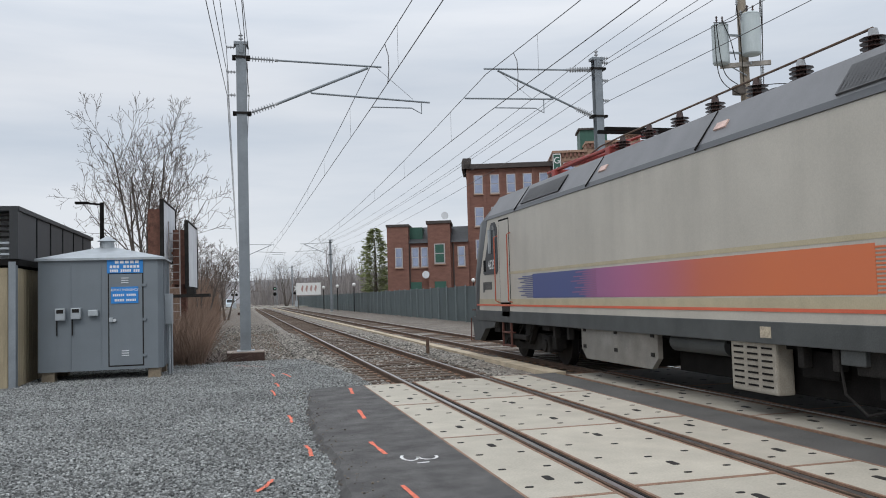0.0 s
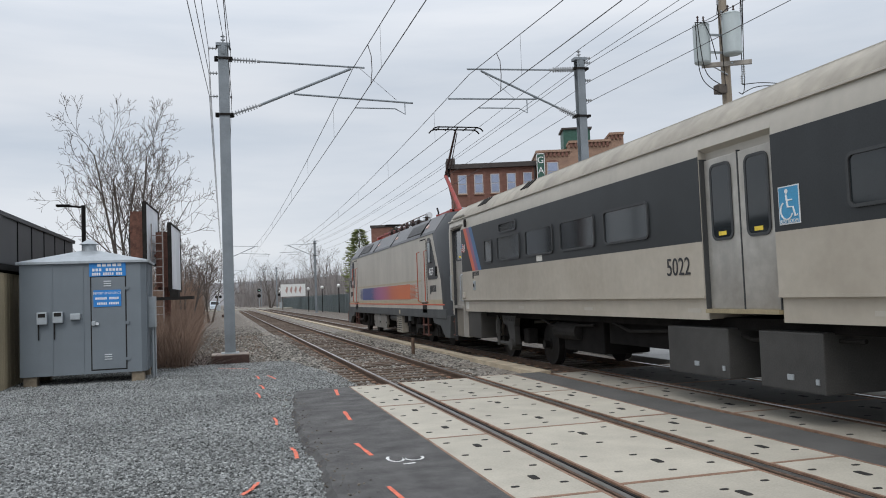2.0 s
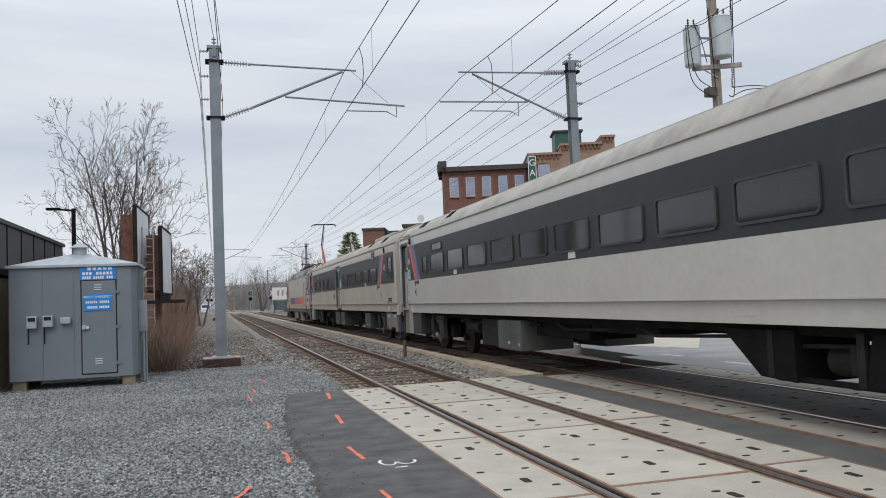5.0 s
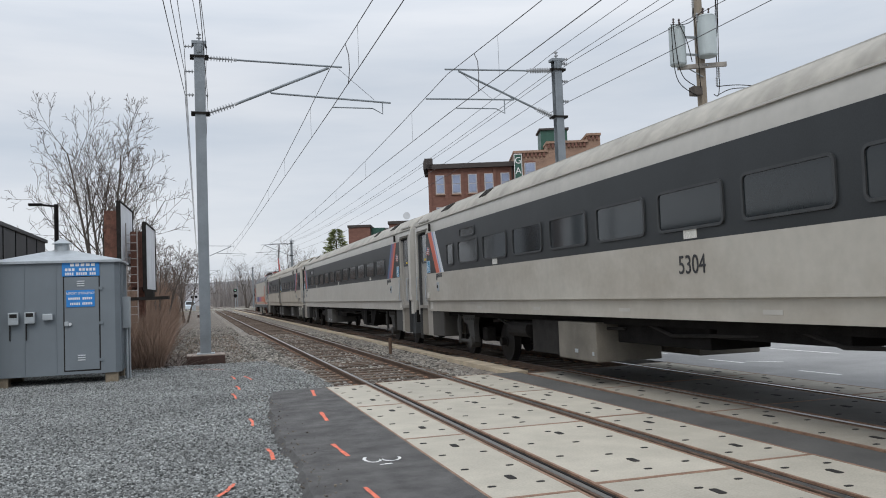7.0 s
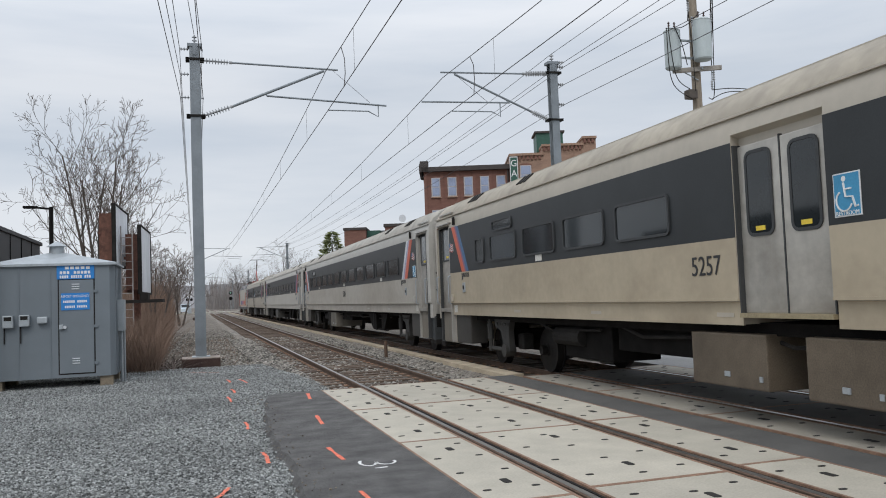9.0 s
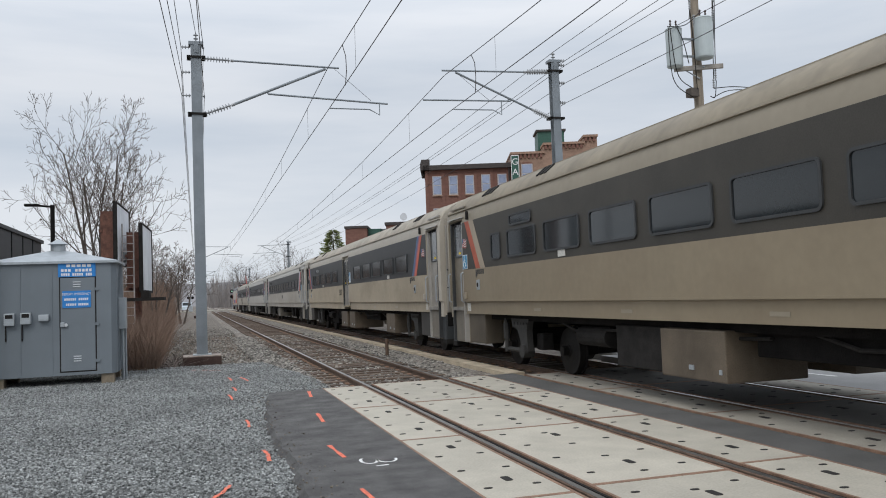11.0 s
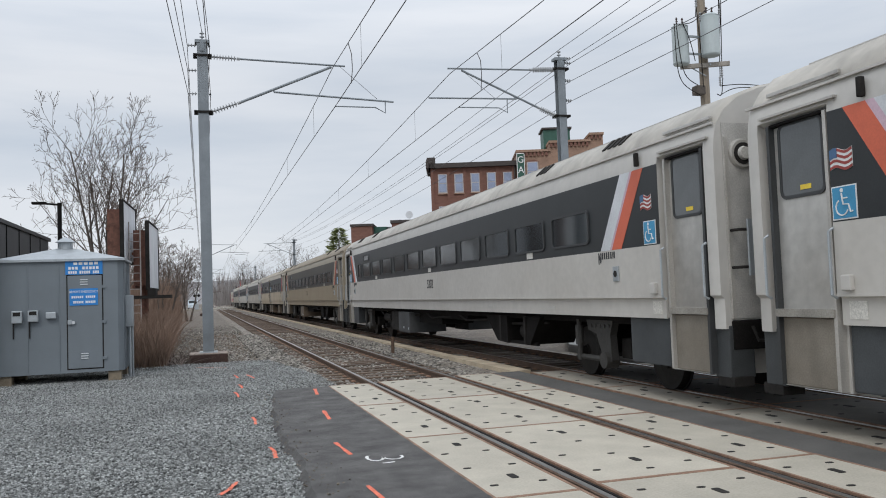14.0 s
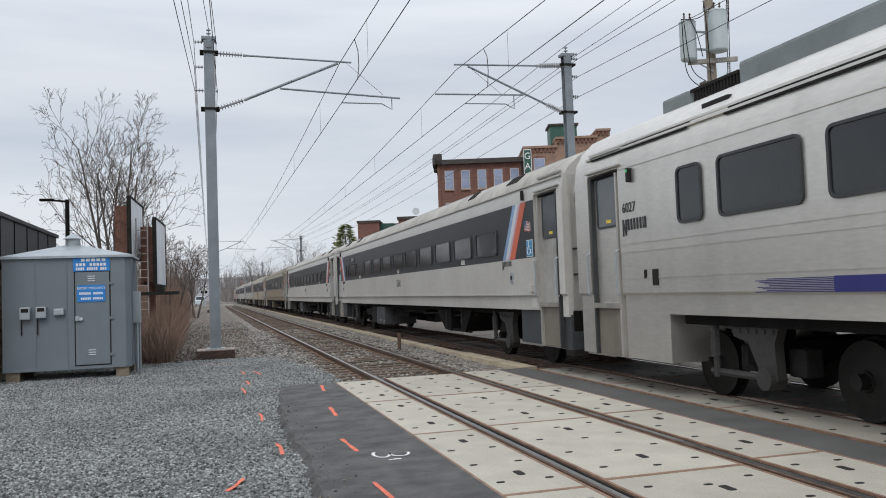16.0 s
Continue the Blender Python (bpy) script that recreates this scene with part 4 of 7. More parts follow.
    # windows
    window_on(car, -3.72, 2.49, 0.56, 0.54)
    for k in range(11):
        y = -5.07 - 1.75 * k
        if centre_door and k in (4, 5):
            continue
        window_on(car, y, 2.49, 1.42, 0.54)
        if k in (1, 5, 9):
            bm = boxes((-0.004, 0.004, -0.14, 0.14, -0.055, 0.055))
            p = part("notice", bm, mat("pale_notice", (0.6, 0.58, 0.53), 0.5, var=0.15, scale=30, bump=0), car)
            p.matrix_basis = pose(-1.609, y, 2.165)
    window_on(car, -5.06, 2.93, 1.10, 0.23, r=0.08)
    for mirror, y0 in ((False, 0.0), (True, -CAR_LEN)):
        stripe_parts(car, y0, mirror, stripes, shift=0.0 if not mirror else 0.44 if cab else 0.14)
        if not (cab and mirror):
            end_door(car, -1.08 if not mirror else -(CAR_LEN - 0.99), m_door, mirror)
        d = 1 if mirror else -1
        badge(car, y0 + d * 2.42 if not mirror else y0 + d * (3.64 if cab else 3.32), 2.06, 0.17, 0.10, 0.062, 1.604, M_LETTER)
        sy = y0 + d * (2.77 if mirror else 2.58)
        q = part("speaker_grille", boxes((-1.63, -1.60, sy - 0.08, sy + 0.08, 1.62, 1.84), bevel=0.012), M_GALV, car)
        part("speaker", tubes(((-1.635, sy, 1.73), (-1.62, sy, 1.73), 0.05)), M_HOLE, q)
        part("marker_lamp", boxes((-1.66, -1.60, y0 + d * 2.02 - 0.03, y0 + d * 2.02 + 0.03, 3.19, 3.38), bevel=0.015), M_DGREY, car, "small side indicator lamp")
        part("socket_box", boxes((-1.66, -1.60, y0 + d * 1.72 - 0.06, y0 + d * 1.72 + 0.06, 1.43, 1.58), bevel=0.015), m_body, car)
        if not centre_door:
            wheelchair_sign(car, y0 + d * (1.79 if mirror else 1.72), 2.10, 0.31, 0.32)
        yf = y0 + d * (2.17 if cab and mirror else 1.86 if mirror else 1.71)
        wave = [(yf + 0.14 - 0.28 * k / 6, 0.02 * math.sin(k * 1.1)) for k in range(7)]

        def flag_strip(z0, z1, k0, k1, x0, x1):
            return prism(bmesh.new(), [(y, z0 + o) for y, o in wave[k0:k1 + 1]] + [(y, z1 + o) for y, o in wave[k0:k1 + 1][::-1]], "x", x0, x1)

        fl = part("flag", flag_strip(2.58, 2.77, 0, 6, -1.610, -1.603), M_WLETTER, car, "small striped flag decal")
        for k in range(4):
            part("red_stripe", flag_strip(2.58 + 0.053 * k, 2.607 + 0.053 * k, 0, 6, -1.613, -1.609), M_RED, fl)
        part("blue_field", flag_strip(2.675, 2.77, 0, 2, -1.616, -1.612), M_BLUE, fl)
        part("notice", boxes((-1.562, -1.553, y0 + d * 1.76 - 0.11, y0 + d * 1.76 + 0.11, 1.16, 1.33)), mat("pale_notice", (0.6, 0.58, 0.53), 0.5, var=0.15, scale=30, bump=0), car)
        # end wall, gangway, coupling gear
        e = L0 if not mirror else L1
        o = -d
        part("end_wall", boxes((-1.46, 1.46, *sorted((e + o * 0.004, e + o * 0.012)), 1.12, 3.45)), m_end, car, "grimy end wall")
        part("gangway", boxes((-0.62, 0.62, *sorted((e, e + o * 0.37)), 1.15, 3.3), bevel=0.04), M_BLACK, car, "black rubber gangway diaphragm")
        part("coupler", boxes((-0.14, 0.14, *sorted((e - o * 0.3, e + o * 0.40)), 0.75, 1.0), bevel=0.03), M_BLACK, car)
        part("end_beam", boxes((-1.45, 1.45, *sorted((e - o * 0.1, e + o * 0.02)), 0.75, 1.1), bevel=0.02), M_BLACK, car)
        if not (cab and mirror):
            lamp = part("end_lamp", tubes(((-1.20, e + o * 0.01, 3.08), (-1.20, e + o * 0.05, 3.08), 0.185, 0.165), seg=22), M_DOOR, car, "round end fixture with a dished steel ring")
            part("ring", tubes(((-1.20, e + o * 0.05, 3.08), (-1.20, e + o * 0.06, 3.08), 0.13), seg=18), M_DGREY, lamp)
            part("boss", tubes(((-1.20, e + o * 0.06, 3.08), (-1.20, e + o * 0.10, 3.08), 0.085, 0.07), seg=16), M_ENDWALL, lamp)
        if cab and mirror:
            ew = part("end_window", boxes((-1.30, -0.72, *sorted((e + o * 0.012, e + o * 0.03)), 1.98, 2.98), bevel=0.02), M_RUBBER, car, "tall dark window in the cab end")
            part("pane", boxes((-1.25, -0.77, *sorted((e + o * 0.03, e + o * 0.036)), 2.04, 2.92)), M_GLASS, ew)
            part("end_pipe", tubes(((-1.38, e + o * 0.07, 1.1), (-1.38, e + o * 0.07, 2.5), 0.035), ((-1.0, e + o * 0.08, 1.1), (-1.0, e + o * 0.08, 1.9), 0.05)), M_DGREY, car)
        part("end_seam", boxes((-1.44, -1.40, *sorted((e + o * 0.012, e + o * 0.03)), 1.12, 3.28)), M_DOOR, car)
        rail = part("end_handle", boxes((-1.32, -1.24, *sorted((e + o * 0.19, e + o * 0.22)), 1.62, 2.28), bevel=0.008), M_GALV, car, "upright steel handle plate on the car end")
        part("grip", tubes(((-1.16, e + o * 0.2, 1.66), (-1.16, e + o * 0.2, 2.3), 0.026)), M_GALV, rail)
        for zz in (1.72, 2.16):
            part("bracket", tubes(((-1.42, e, zz), (-1.38, e + o * 0.18, zz), 0.018), ((-1.38, e + o * 0.18, zz), (-1.0, e + o * 0.18, zz), 0.018)), M_DGREY, rail)
        part("step_post", boxes((-1.50, -1.16, *sorted((e - o * 0.30, e + o * 0.01)), 0.42, 1.04), bevel=0.02), M_SKIRT, car, "dark grey corner post below the floor")
        part("stirrup", boxes((-1.50, -1.22, *sorted((e - o * 0.26, e + o * 0.06)), 0.32, 0.44), bevel=0.015), M_DGREY, car)
        part("cable_plug", boxes((-1.02, -0.94, *sorted((e + o * 0.1, e + o * 0.14)), 0.78, 0.9), (-0.9, -0.82, *sorted((e + o * 0.1, e + o * 0.14)), 0.78, 0.9), bevel=0.02), M_GALV, car)
        part("brake_hose", path_tube(bmesh.new(), [(-1.2, e + o * 0.05, 1.02), (-1.2, e + o * 0.14, 0.86), (-0.7, e + o * 0.2, 0.84), (-0.55, e + o * 0.2, 1.0)], 0.022), M_DGREY, car)
        # grey box panel inboard of the steps
        pa, pb = sorted((y0 + d * 1.58, y0 + d * 2.62))
        box_parts("equipment_box", [(-1.5, -1.1, pa, pb, 0.46, 1.10), (1.1, 1.5, pa, pb, 0.46, 1.10)], mat(f"equipment_box_paint_{index}", ((0.056, 0.053, 0.048), (0.044, 0.044, 0.043), (0.056, 0.052, 0.046), (0.05, 0.046, 0.041), (0.10, 0.082, 0.06), (0.055, 0.06, 0.064), (0.055, 0.06, 0.064))[index], 0.55, var=0.2, scale=2, bump=0.1, streak=0.2), car, bevel=0.02)
    bogie(car, -4.05)
    bogie(car, -(CAR_LEN - 4.05))
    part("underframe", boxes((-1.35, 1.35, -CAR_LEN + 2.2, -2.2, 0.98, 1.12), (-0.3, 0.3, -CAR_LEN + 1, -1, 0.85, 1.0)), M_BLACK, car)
    m_box = mat(f"underfloor_box_{index}", (0.055, 0.053, 0.05) if index < 1 else (0.085, 0.083, 0.078) if index < 2 else (0.16, 0.145, 0.12) if index < 3 else (0.125, 0.098, 0.07) if index < 5 else (0.06, 0.062, 0.064), 0.65, var=0.25, scale=2, bump=0.1, streak=0.2)
    if centre_door:
        cases = ((-6.9, -8.6, 0.42, 1.2, M_BLACK), (-8.8, -10.9, 0.62, 1.2, M_BLACK), (-11.2, -12.6, 0.38, 1.5, m_box), (-13.2, -14.25, 0.36, 1.5, m_box), (-15.2, -17.6, 0.72, 1.2, M_BLACK), (-19.86, -21.05, 0.40, 1.5, m_box))
    else:
        cases = ((-8.2, -9.45, 0.40, 1.42, M_DGREY), (-9.55, -10.95, 0.38, 1.5, m_box), (-11.2, -13.6, 0.70, 1.25, M_BLACK), (-13.8, -16.0, 0.86, 1.3, M_BLACK))
    for y0, y1, z0, x1, mm in cases:
        for s in (-1, 1):
            g = part("underfloor_case", boxes((*sorted((s * 0.35, s * x1)), y1, y0, z0, 1.0), bevel=0.02), mm, car)
            if s < 0 and mm is m_box:
                box_parts("case_latch", [(-x1 - 0.012, -x1, (y0 + y1) / 2 - 0.05, (y0 + y1) / 2 + 0.05, z0 + 0.12, z0 + 0.18), (-x1 - 0.012, -x1, y1 + 0.08, y1 + 0.13, z0 + 0.10, z0 + 0.16)], M_GALV, g)
    if not centre_door:
        # cooling unit slung between two sloping shields
        for s in (-1, 1):
            xa, xb = sorted((s * 0.5, s * 1.42))
            part("shield", prism(bmesh.new(), [(-17.7, 1.03), (-18.4, 0.50), (-19.0, 0.47), (-19.0, 1.03)], "x", xa, xb), M_BLACK, car, "black sloping underfloor shield")
            part("shield", prism(bmesh.new(), [(-20.75, 1.03), (-20.2, 0.49), (-20.0, 0.50), (-20.1, 1.03)], "x", xa, xb), M_BLACK, car, "dark sloping underfloor sheet")
            part("compressor", tubes(((s * 1.1, -19.3, 0.72), (s * 1.1, -20.0, 0.72), 0.17), ((s * 1.25, -19.75, 0.6), (s * 1.25, -19.75, 0.9), 0.09), seg=14), M_DGREY, car)
            for y in (-18.6, -19.95):
                part("hanger", boxes((*sorted((s * 1.36, s * 1.43)), y - 0.05, y + 0.05, 0.50, 1.03)), M_DGREY, car)
            part("support_frame", boxes((*sorted((s * 1.3, s * 1.36)), -20.4, -18.6, 0.47, 0.53)), M_BLACK, car)
    for s in (-1, 1):
        part("air_tank", tubes(((s * 1.2, -6.7, 0.78), (s * 1.2, -7.7, 0.78), 0.16), seg=14), M_DGREY, car)
        for k in range(5):
            part("conduit", path_tube(bmesh.new(), [(s * 1.3, -6.0 - k * 3.1, 1.0), (s * 1.3, -6.6 - k * 3.1, 0.86), (s * 1.28, -8.4 - k * 3.1, 0.92)], 0.025), M_DGREY, car)
    # small plates along the skirt
    bm = bmesh.new()
    for k in range(6):
        y = -5.6 - k * 3.2
        box(bm, -1.562, -1.553, y - 0.16, y + 0.16, 1.19, 1.24)
    part("skirt_plate", bm, m_body, car)
    if number:
        text(number, 0.33, mat("dusty_lettering", (0.10, 0.08, 0.055), 0.6, var=0.15, bump=0) if index == 4 else M_LETTER, car, on_side(-1.610, -11.74 if centre_door else -13.82, 1.78), "car_number", 0.9)
    if centre_door:
        for s in (-1, 1):
            for k in (0, 1):
                y = -12.68 - 0.70 * k
                leaf = part("door", boxes((*sorted((s * 1.49, s * 1.53)), y - 0.34, y + 0.34, 1.24, 3.10), bevel=0.01), m_door, car, "centre sliding door leaf")
                put("window", shared("centre_ring", lambda: ring_prism(bmesh.new(), 0.44, 0.95, 0.1, 0.035, -0.012, 0.004)), M_RUBBER, leaf, pose(s * 1.532, y, 2.55, 0, 0, 0 if s < 0 else 180))
                put("pane", shared("centre_pane", lambda: prism(bmesh.new(), round_rect(0.40, 0.91, 0.08), "x", -0.006, 0.003)), M_GLASS, leaf, pose(s * 1.532, y, 2.55, 0, 0, 0 if s < 0 else 180))
                put("sticker", shared("door_sticker", lambda: boxes((-0.003, 0.003, -0.075, 0.075, -0.025, 0.025))), M_YELLOW, leaf, pose(s * 1.542, y, 2.16))
            part("sill", boxes((*sorted((s * 1.49, s * 1.61)), -13.73, -12.33, 1.19, 1.24)), mat("dull_gold_sill", (0.36, 0.30, 0.19), 0.5, 0.3, var=0.2), car)
            box_parts("jamb", [(*sorted((s * 1.485, s * 1.59)), -12.342, -12.322, 1.24, 3.12), (*sorted((s * 1.485, s * 1.535)), -13.04, -13.02, 1.24, 3.12), (*sorted((s * 1.485, s * 1.57)), -13.738, -13.72, 1.24, 3.12)], M_RUBBER, car, "dark door seal")
        wheelchair_sign(car, -14.0, 2.15, 0.33, 0.41)
        text("RESTROOM", 0.055, M_WLETTER, car, on_side(-1.617, -14.0, 2.18), "sign_writing")
    if cab:
        window_on(car, -CAR_LEN + 1.18, 2.655, 0.70, 0.74, r=0.11)
        g = part("side_grille", boxes((-1.62, -1.6, -CAR_LEN + 0.86, -CAR_LEN + 1.56, 1.42, 1.62), bevel=0.012), M_DOOR, car, "steel framed side grille")
        part("recess", boxes((-1.623, -1.61, -CAR_LEN + 0.91, -CAR_LEN + 1.51, 1.46, 1.58)), M_HOLE, g)
        part("slat", boxes((-1.628, -1.615, -CAR_LEN + 0.91, -CAR_LEN + 1.51, 1.51, 1.53)), M_DOOR, g)
        tk = part("side_tank", prism(bmesh.new(), [(-CAR_LEN + 0.55, 1.02), (-CAR_LEN + 2.2, 1.02), (-CAR_LEN + 2.25, 0.72), (-CAR_LEN + 2.0, 0.52), (-CAR_LEN + 1.7, 0.48), (-CAR_LEN + 1.45, 0.58), (-CAR_LEN + 0.95, 0.58), (-CAR_LEN + 0.75, 0.46), (-CAR_LEN + 0.55, 0.46)], "x", -1.54, -0.95), mat("dull_tank_grey", (0.20, 0.19, 0.165), 0.6, 0.1, var=0.25, scale=3, bump=0.05, streak=0.3), car, "riveted grey underfloor casing")
        for y in (0.85, 1.85):
            part("clip", boxes((-1.555, -1.535, -CAR_LEN + y - 0.16, -CAR_LEN + y + 0.16, 0.90, 1.0), bevel=0.006), M_DOOR, tk)
        # the trailing end carries a beacon and a raised hatch
        part("beacon", tubes(((0.2, -CAR_LEN + 1.0, 4.0), (0.2, -CAR_LEN + 1.0, 4.22), 0.13), ((0.2, -CAR_LEN + 1.0, 4.22), (0.2, -CAR_LEN + 1.0, 4.34), 0.11, 0.05), seg=14), mat("amber_beacon", (0.33, 0.27, 0.18), 0.4, var=0.2), car)
        part("roof_hatch", boxes((-1.06, -0.3, -CAR_LEN + 2.9, -CAR_LEN + 6.6, 3.80, 4.0), bevel=0.03), m_body, car)
        pl = part("number_plate", boxes((-1.625, -1.60, -22.83, -22.24, 3.06, 3.38), bevel=0.012), M_RUBBER, car, "framed number plate")
        part("face", boxes((-1.629, -1.62, -22.80, -22.27, 3.09, 3.35)), m_roof, pl)
        text("5022", 0.27, M_LETTER, pl, on_side(-1.632, -22.535, 3.22), "car_number", 0.78)
        part("roof_duct", prism(bmesh.new(), [(-1.22, 3.78), (-1.20, 3.90), (-0.7, 4.07), (-0.3, 4.07), (-0.3, 3.95)], "y", -CAR_LEN + 0.7, -CAR_LEN + 2.9), m_roof, car, "raised roof duct")
    return car


STD = [(0.235, M_ORANGE), (0.225, M_PURPLE), (0.235, M_BLUE)]
WIDE = [(0.24, M_ORANGE), (0.24, M_PURPLE), (0.22, M_BLUE)]
PALE = [(0.29, M_ORANGE), (0.06, M_PINK), (0.29, M_PALE)]
build_coach(0, "grey commuter coach with charcoal window band and centre doors", (0.465, 0.432, 0.375), (0.455, 0.412, 0.345), "5022", STD, centre_door=True, cab=True)
build_coach(1, "light grey commuter coach with orange, purple and blue end stripes", (0.50, 0.48, 0.44), (0.50, 0.477, 0.43), "", WIDE)
build_coach(2, "light grey commuter coach with faded end stripes", (0.48, 0.46, 0.42), (0.47, 0.44, 0.385), "5304", [(0.30, M_ORANGE), (0.08, M_PINK), (0.08, M_LBLUE), (0.20, M_PALE)])
build_coach(3, "dust-stained grey commuter coach with centre doors", (0.46, 0.415, 0.345), (0.46, 0.39, 0.285), "5257", [(0.22, M_ORANGE), (0.10, M_PURPLE), (0.16, M_BLUE)], centre_door=True)
build_coach(4, "brown dust-covered commuter coach", (0.31, 0.267, 0.20), (0.285, 0.232, 0.158), "5351", [(0.28, M_ORANGE_DULL), (0.30, mat("dusty_tan_stripe", (0.38, 0.315, 0.235), 0.55, var=0.12, scale=2, bump=0.0, streak=0.15))])
build_coach(5, "clean light grey commuter coach with charcoal window band", (0.53, 0.512, 0.48), (0.54, 0.518, 0.48), "5302", PALE)
build_coach(6, "light grey commuter coach with orange and pale end stripes", (0.53, 0.51, 0.475), (0.54, 0.516, 0.475), "5341", [(0.28, M_ORANGE), (0.10, M_PINK), (0.15, M_PALE), (0.16, M_LBLUE)])


def build_steel_coach(index):
    """The newer stainless coach at the tail: ribbed roof, big windows, blue stripe, roof equipment."""
    car = root("passenger_car", pose(TRACK_B, 0, 0), "bare stainless steel coach with a dark blue stripe", "railway coach", "coaches of the train")
    VEHICLES.append((car, CAR_LEN * index + 0.24))
    m = mat("brushed_stainless", (0.66, 0.63, 0.58), 0.36, 0.75, var=0.08, scale=0.8, bump=0.03, grain=30, streak=0.1, stretch=(1, 0.2, 1))
    L0, L1 = -0.03, -(CAR_LEN - 0.28)
    tall = lambda o: [(x, z if z < 3.28 else 3.28 + (z - 3.28) * 1.13) for x, z in o]
    full, bay, endp = tall(car_outline()), tall(car_outline(door=True)), tall(car_outline(low=0.46))
    for nm, p, ya, yb in (("end_section", endp, L0, -0.50), ("door_bay", bay, -0.50, -1.50), ("step_section", endp, -1.50, -2.68), ("body", full, -2.68, L1)):
        bm = bmesh.new()
        shell(bm, p, ya, yb)
        part(nm, bm, m, car, smooth=True)
    bm = bmesh.new()
    for s in (-1, 1):
        for k in range(6):
            z, x = 3.50 + 0.075 * k, 1.545 - 0.055 * k - 0.012 * k * k
            box(bm, *sorted((s * (x - 0.05), s * (x + 0.03))), L1 + 0.5, -0.4, z, z + 0.03)
        for z in (1.98, 2.1, 3.2, 1.6):
            box(bm, *sorted((s * 1.58, s * 1.608)), L1 + 0.3, -1.54, z, z + 0.018)
    part("roof_ribs", bm, m, car, "pressed ribs along roof and side")
    # dark strips below each rib, in place of the shade there
    bm = bmesh.new()
    for k in range(6):
        z, x = 3.475 + 0.075 * k, 1.56 - 0.055 * k - 0.012 * k * k
        box(bm, -(x + 0.02), -(x - 0.05), L1 + 0.5, -4.1, z, z + 0.022)
        box(bm, -(x + 0.02), -(x - 0.05), -3.3, -0.6, z, z + 0.014)
    part("roof_grooves", bm, M_DGREY, car, "dark strips standing in for shade between the roof ribs")
    bm = bmesh.new()
    for k in range(9):
        box(bm, -1.607, -1.602, -5.9, -4.55 - 0.04 * ((k * 5) % 7), 1.388 + 0.0175 * k, 1.397 + 0.0175 * k)
    box(bm, -1.608, -1.602, L1 + 1, -5.75, 1.385, 1.545)
    part("blue_stripe", bm, mat("deep_blue_stripe", (0.028, 0.028, 0.15), 0.4, var=0.1, bump=0), car)
    window_on(car, -3.36, 2.64, 0.56, 0.73, r=0.1)
    for k in range(11):
        window_on(car, -4.69 - 1.80 * k, 2.645, 1.45, 0.73, r=0.1)
    end_door(car, -0.98, m, False)
    part("marker_lamp", boxes((-1.66, -1.60, -1.92, -1.84, 2.98, 3.18), bevel=0.015), M_DGREY, car)
    part("green_light", tubes(((-1.665, -1.88, 3.14), (-1.655, -1.88, 3.14), 0.025)), mat("green_lamp", (0.05, 0.6, 0.2), 0.3), car)
    text("6027", 0.20, M_LETTER, car, on_side(-1.606, -1.80, 2.62), "car_number", 0.95)
    badge(car, -1.60, 2.46, 0.24, 0.16, 0.08, 1.603, M_LETTER)
    part("roof_vent", boxes((-1.43, -1.36, -4.0, -3.45, 3.52, 3.75), bevel=0.01), M_HOLE, car)
    part("roof_unit", boxes((-0.8, 0.66, -2.2, -1.5, 3.98, 4.26), (-0.75, 0.7, -13.0, -3.3, 3.98, 4.36), bevel=0.05), mat("grey_green_roof_unit", (0.19, 0.21, 0.21), 0.6, var=0.15, scale=2), car, "long grey-green roof equipment case")
    part("gangway", boxes((-0.62, 0.62, L0, L0 + 0.24, 1.15, 3.3), bevel=0.04), M_BLACK, car, "black rubber gangway diaphragm")
    part("coupler", boxes((-0.14, 0.14, L0 - 0.3, L0 + 0.27, 0.75, 1.0), bevel=0.03), M_BLACK, car)
    part("roof_grating", boxes(*[(-0.75, -0.70, -3.28 + 0.07 * k, -3.25 + 0.07 * k, 4.0, 4.24) for k in range(15)], (-0.76, -0.69, -3.3, -2.2, 4.22, 4.26)), M_DGREY, car, "dark roof grating")
    part("hatch", boxes((-1.612, -1.6, -2.52, -2.38, 1.5, 1.72), (-1.612, -1.6, -2.22, -2.16, 1.6, 1.72)), M_DGREY, car)
    bogie(car, -3.98)
    bogie(car, -(CAR_LEN - 4.6))
    part("underframe", boxes((-1.4, 1.4, L1, -2.8, 0.98, 1.12)), M_BLACK, car)
    part("underfloor_case", boxes((-1.5, 1.5, -14, -8, 0.5, 1.0), bevel=0.03), M_DGREY, car)


build_steel_coach(7)


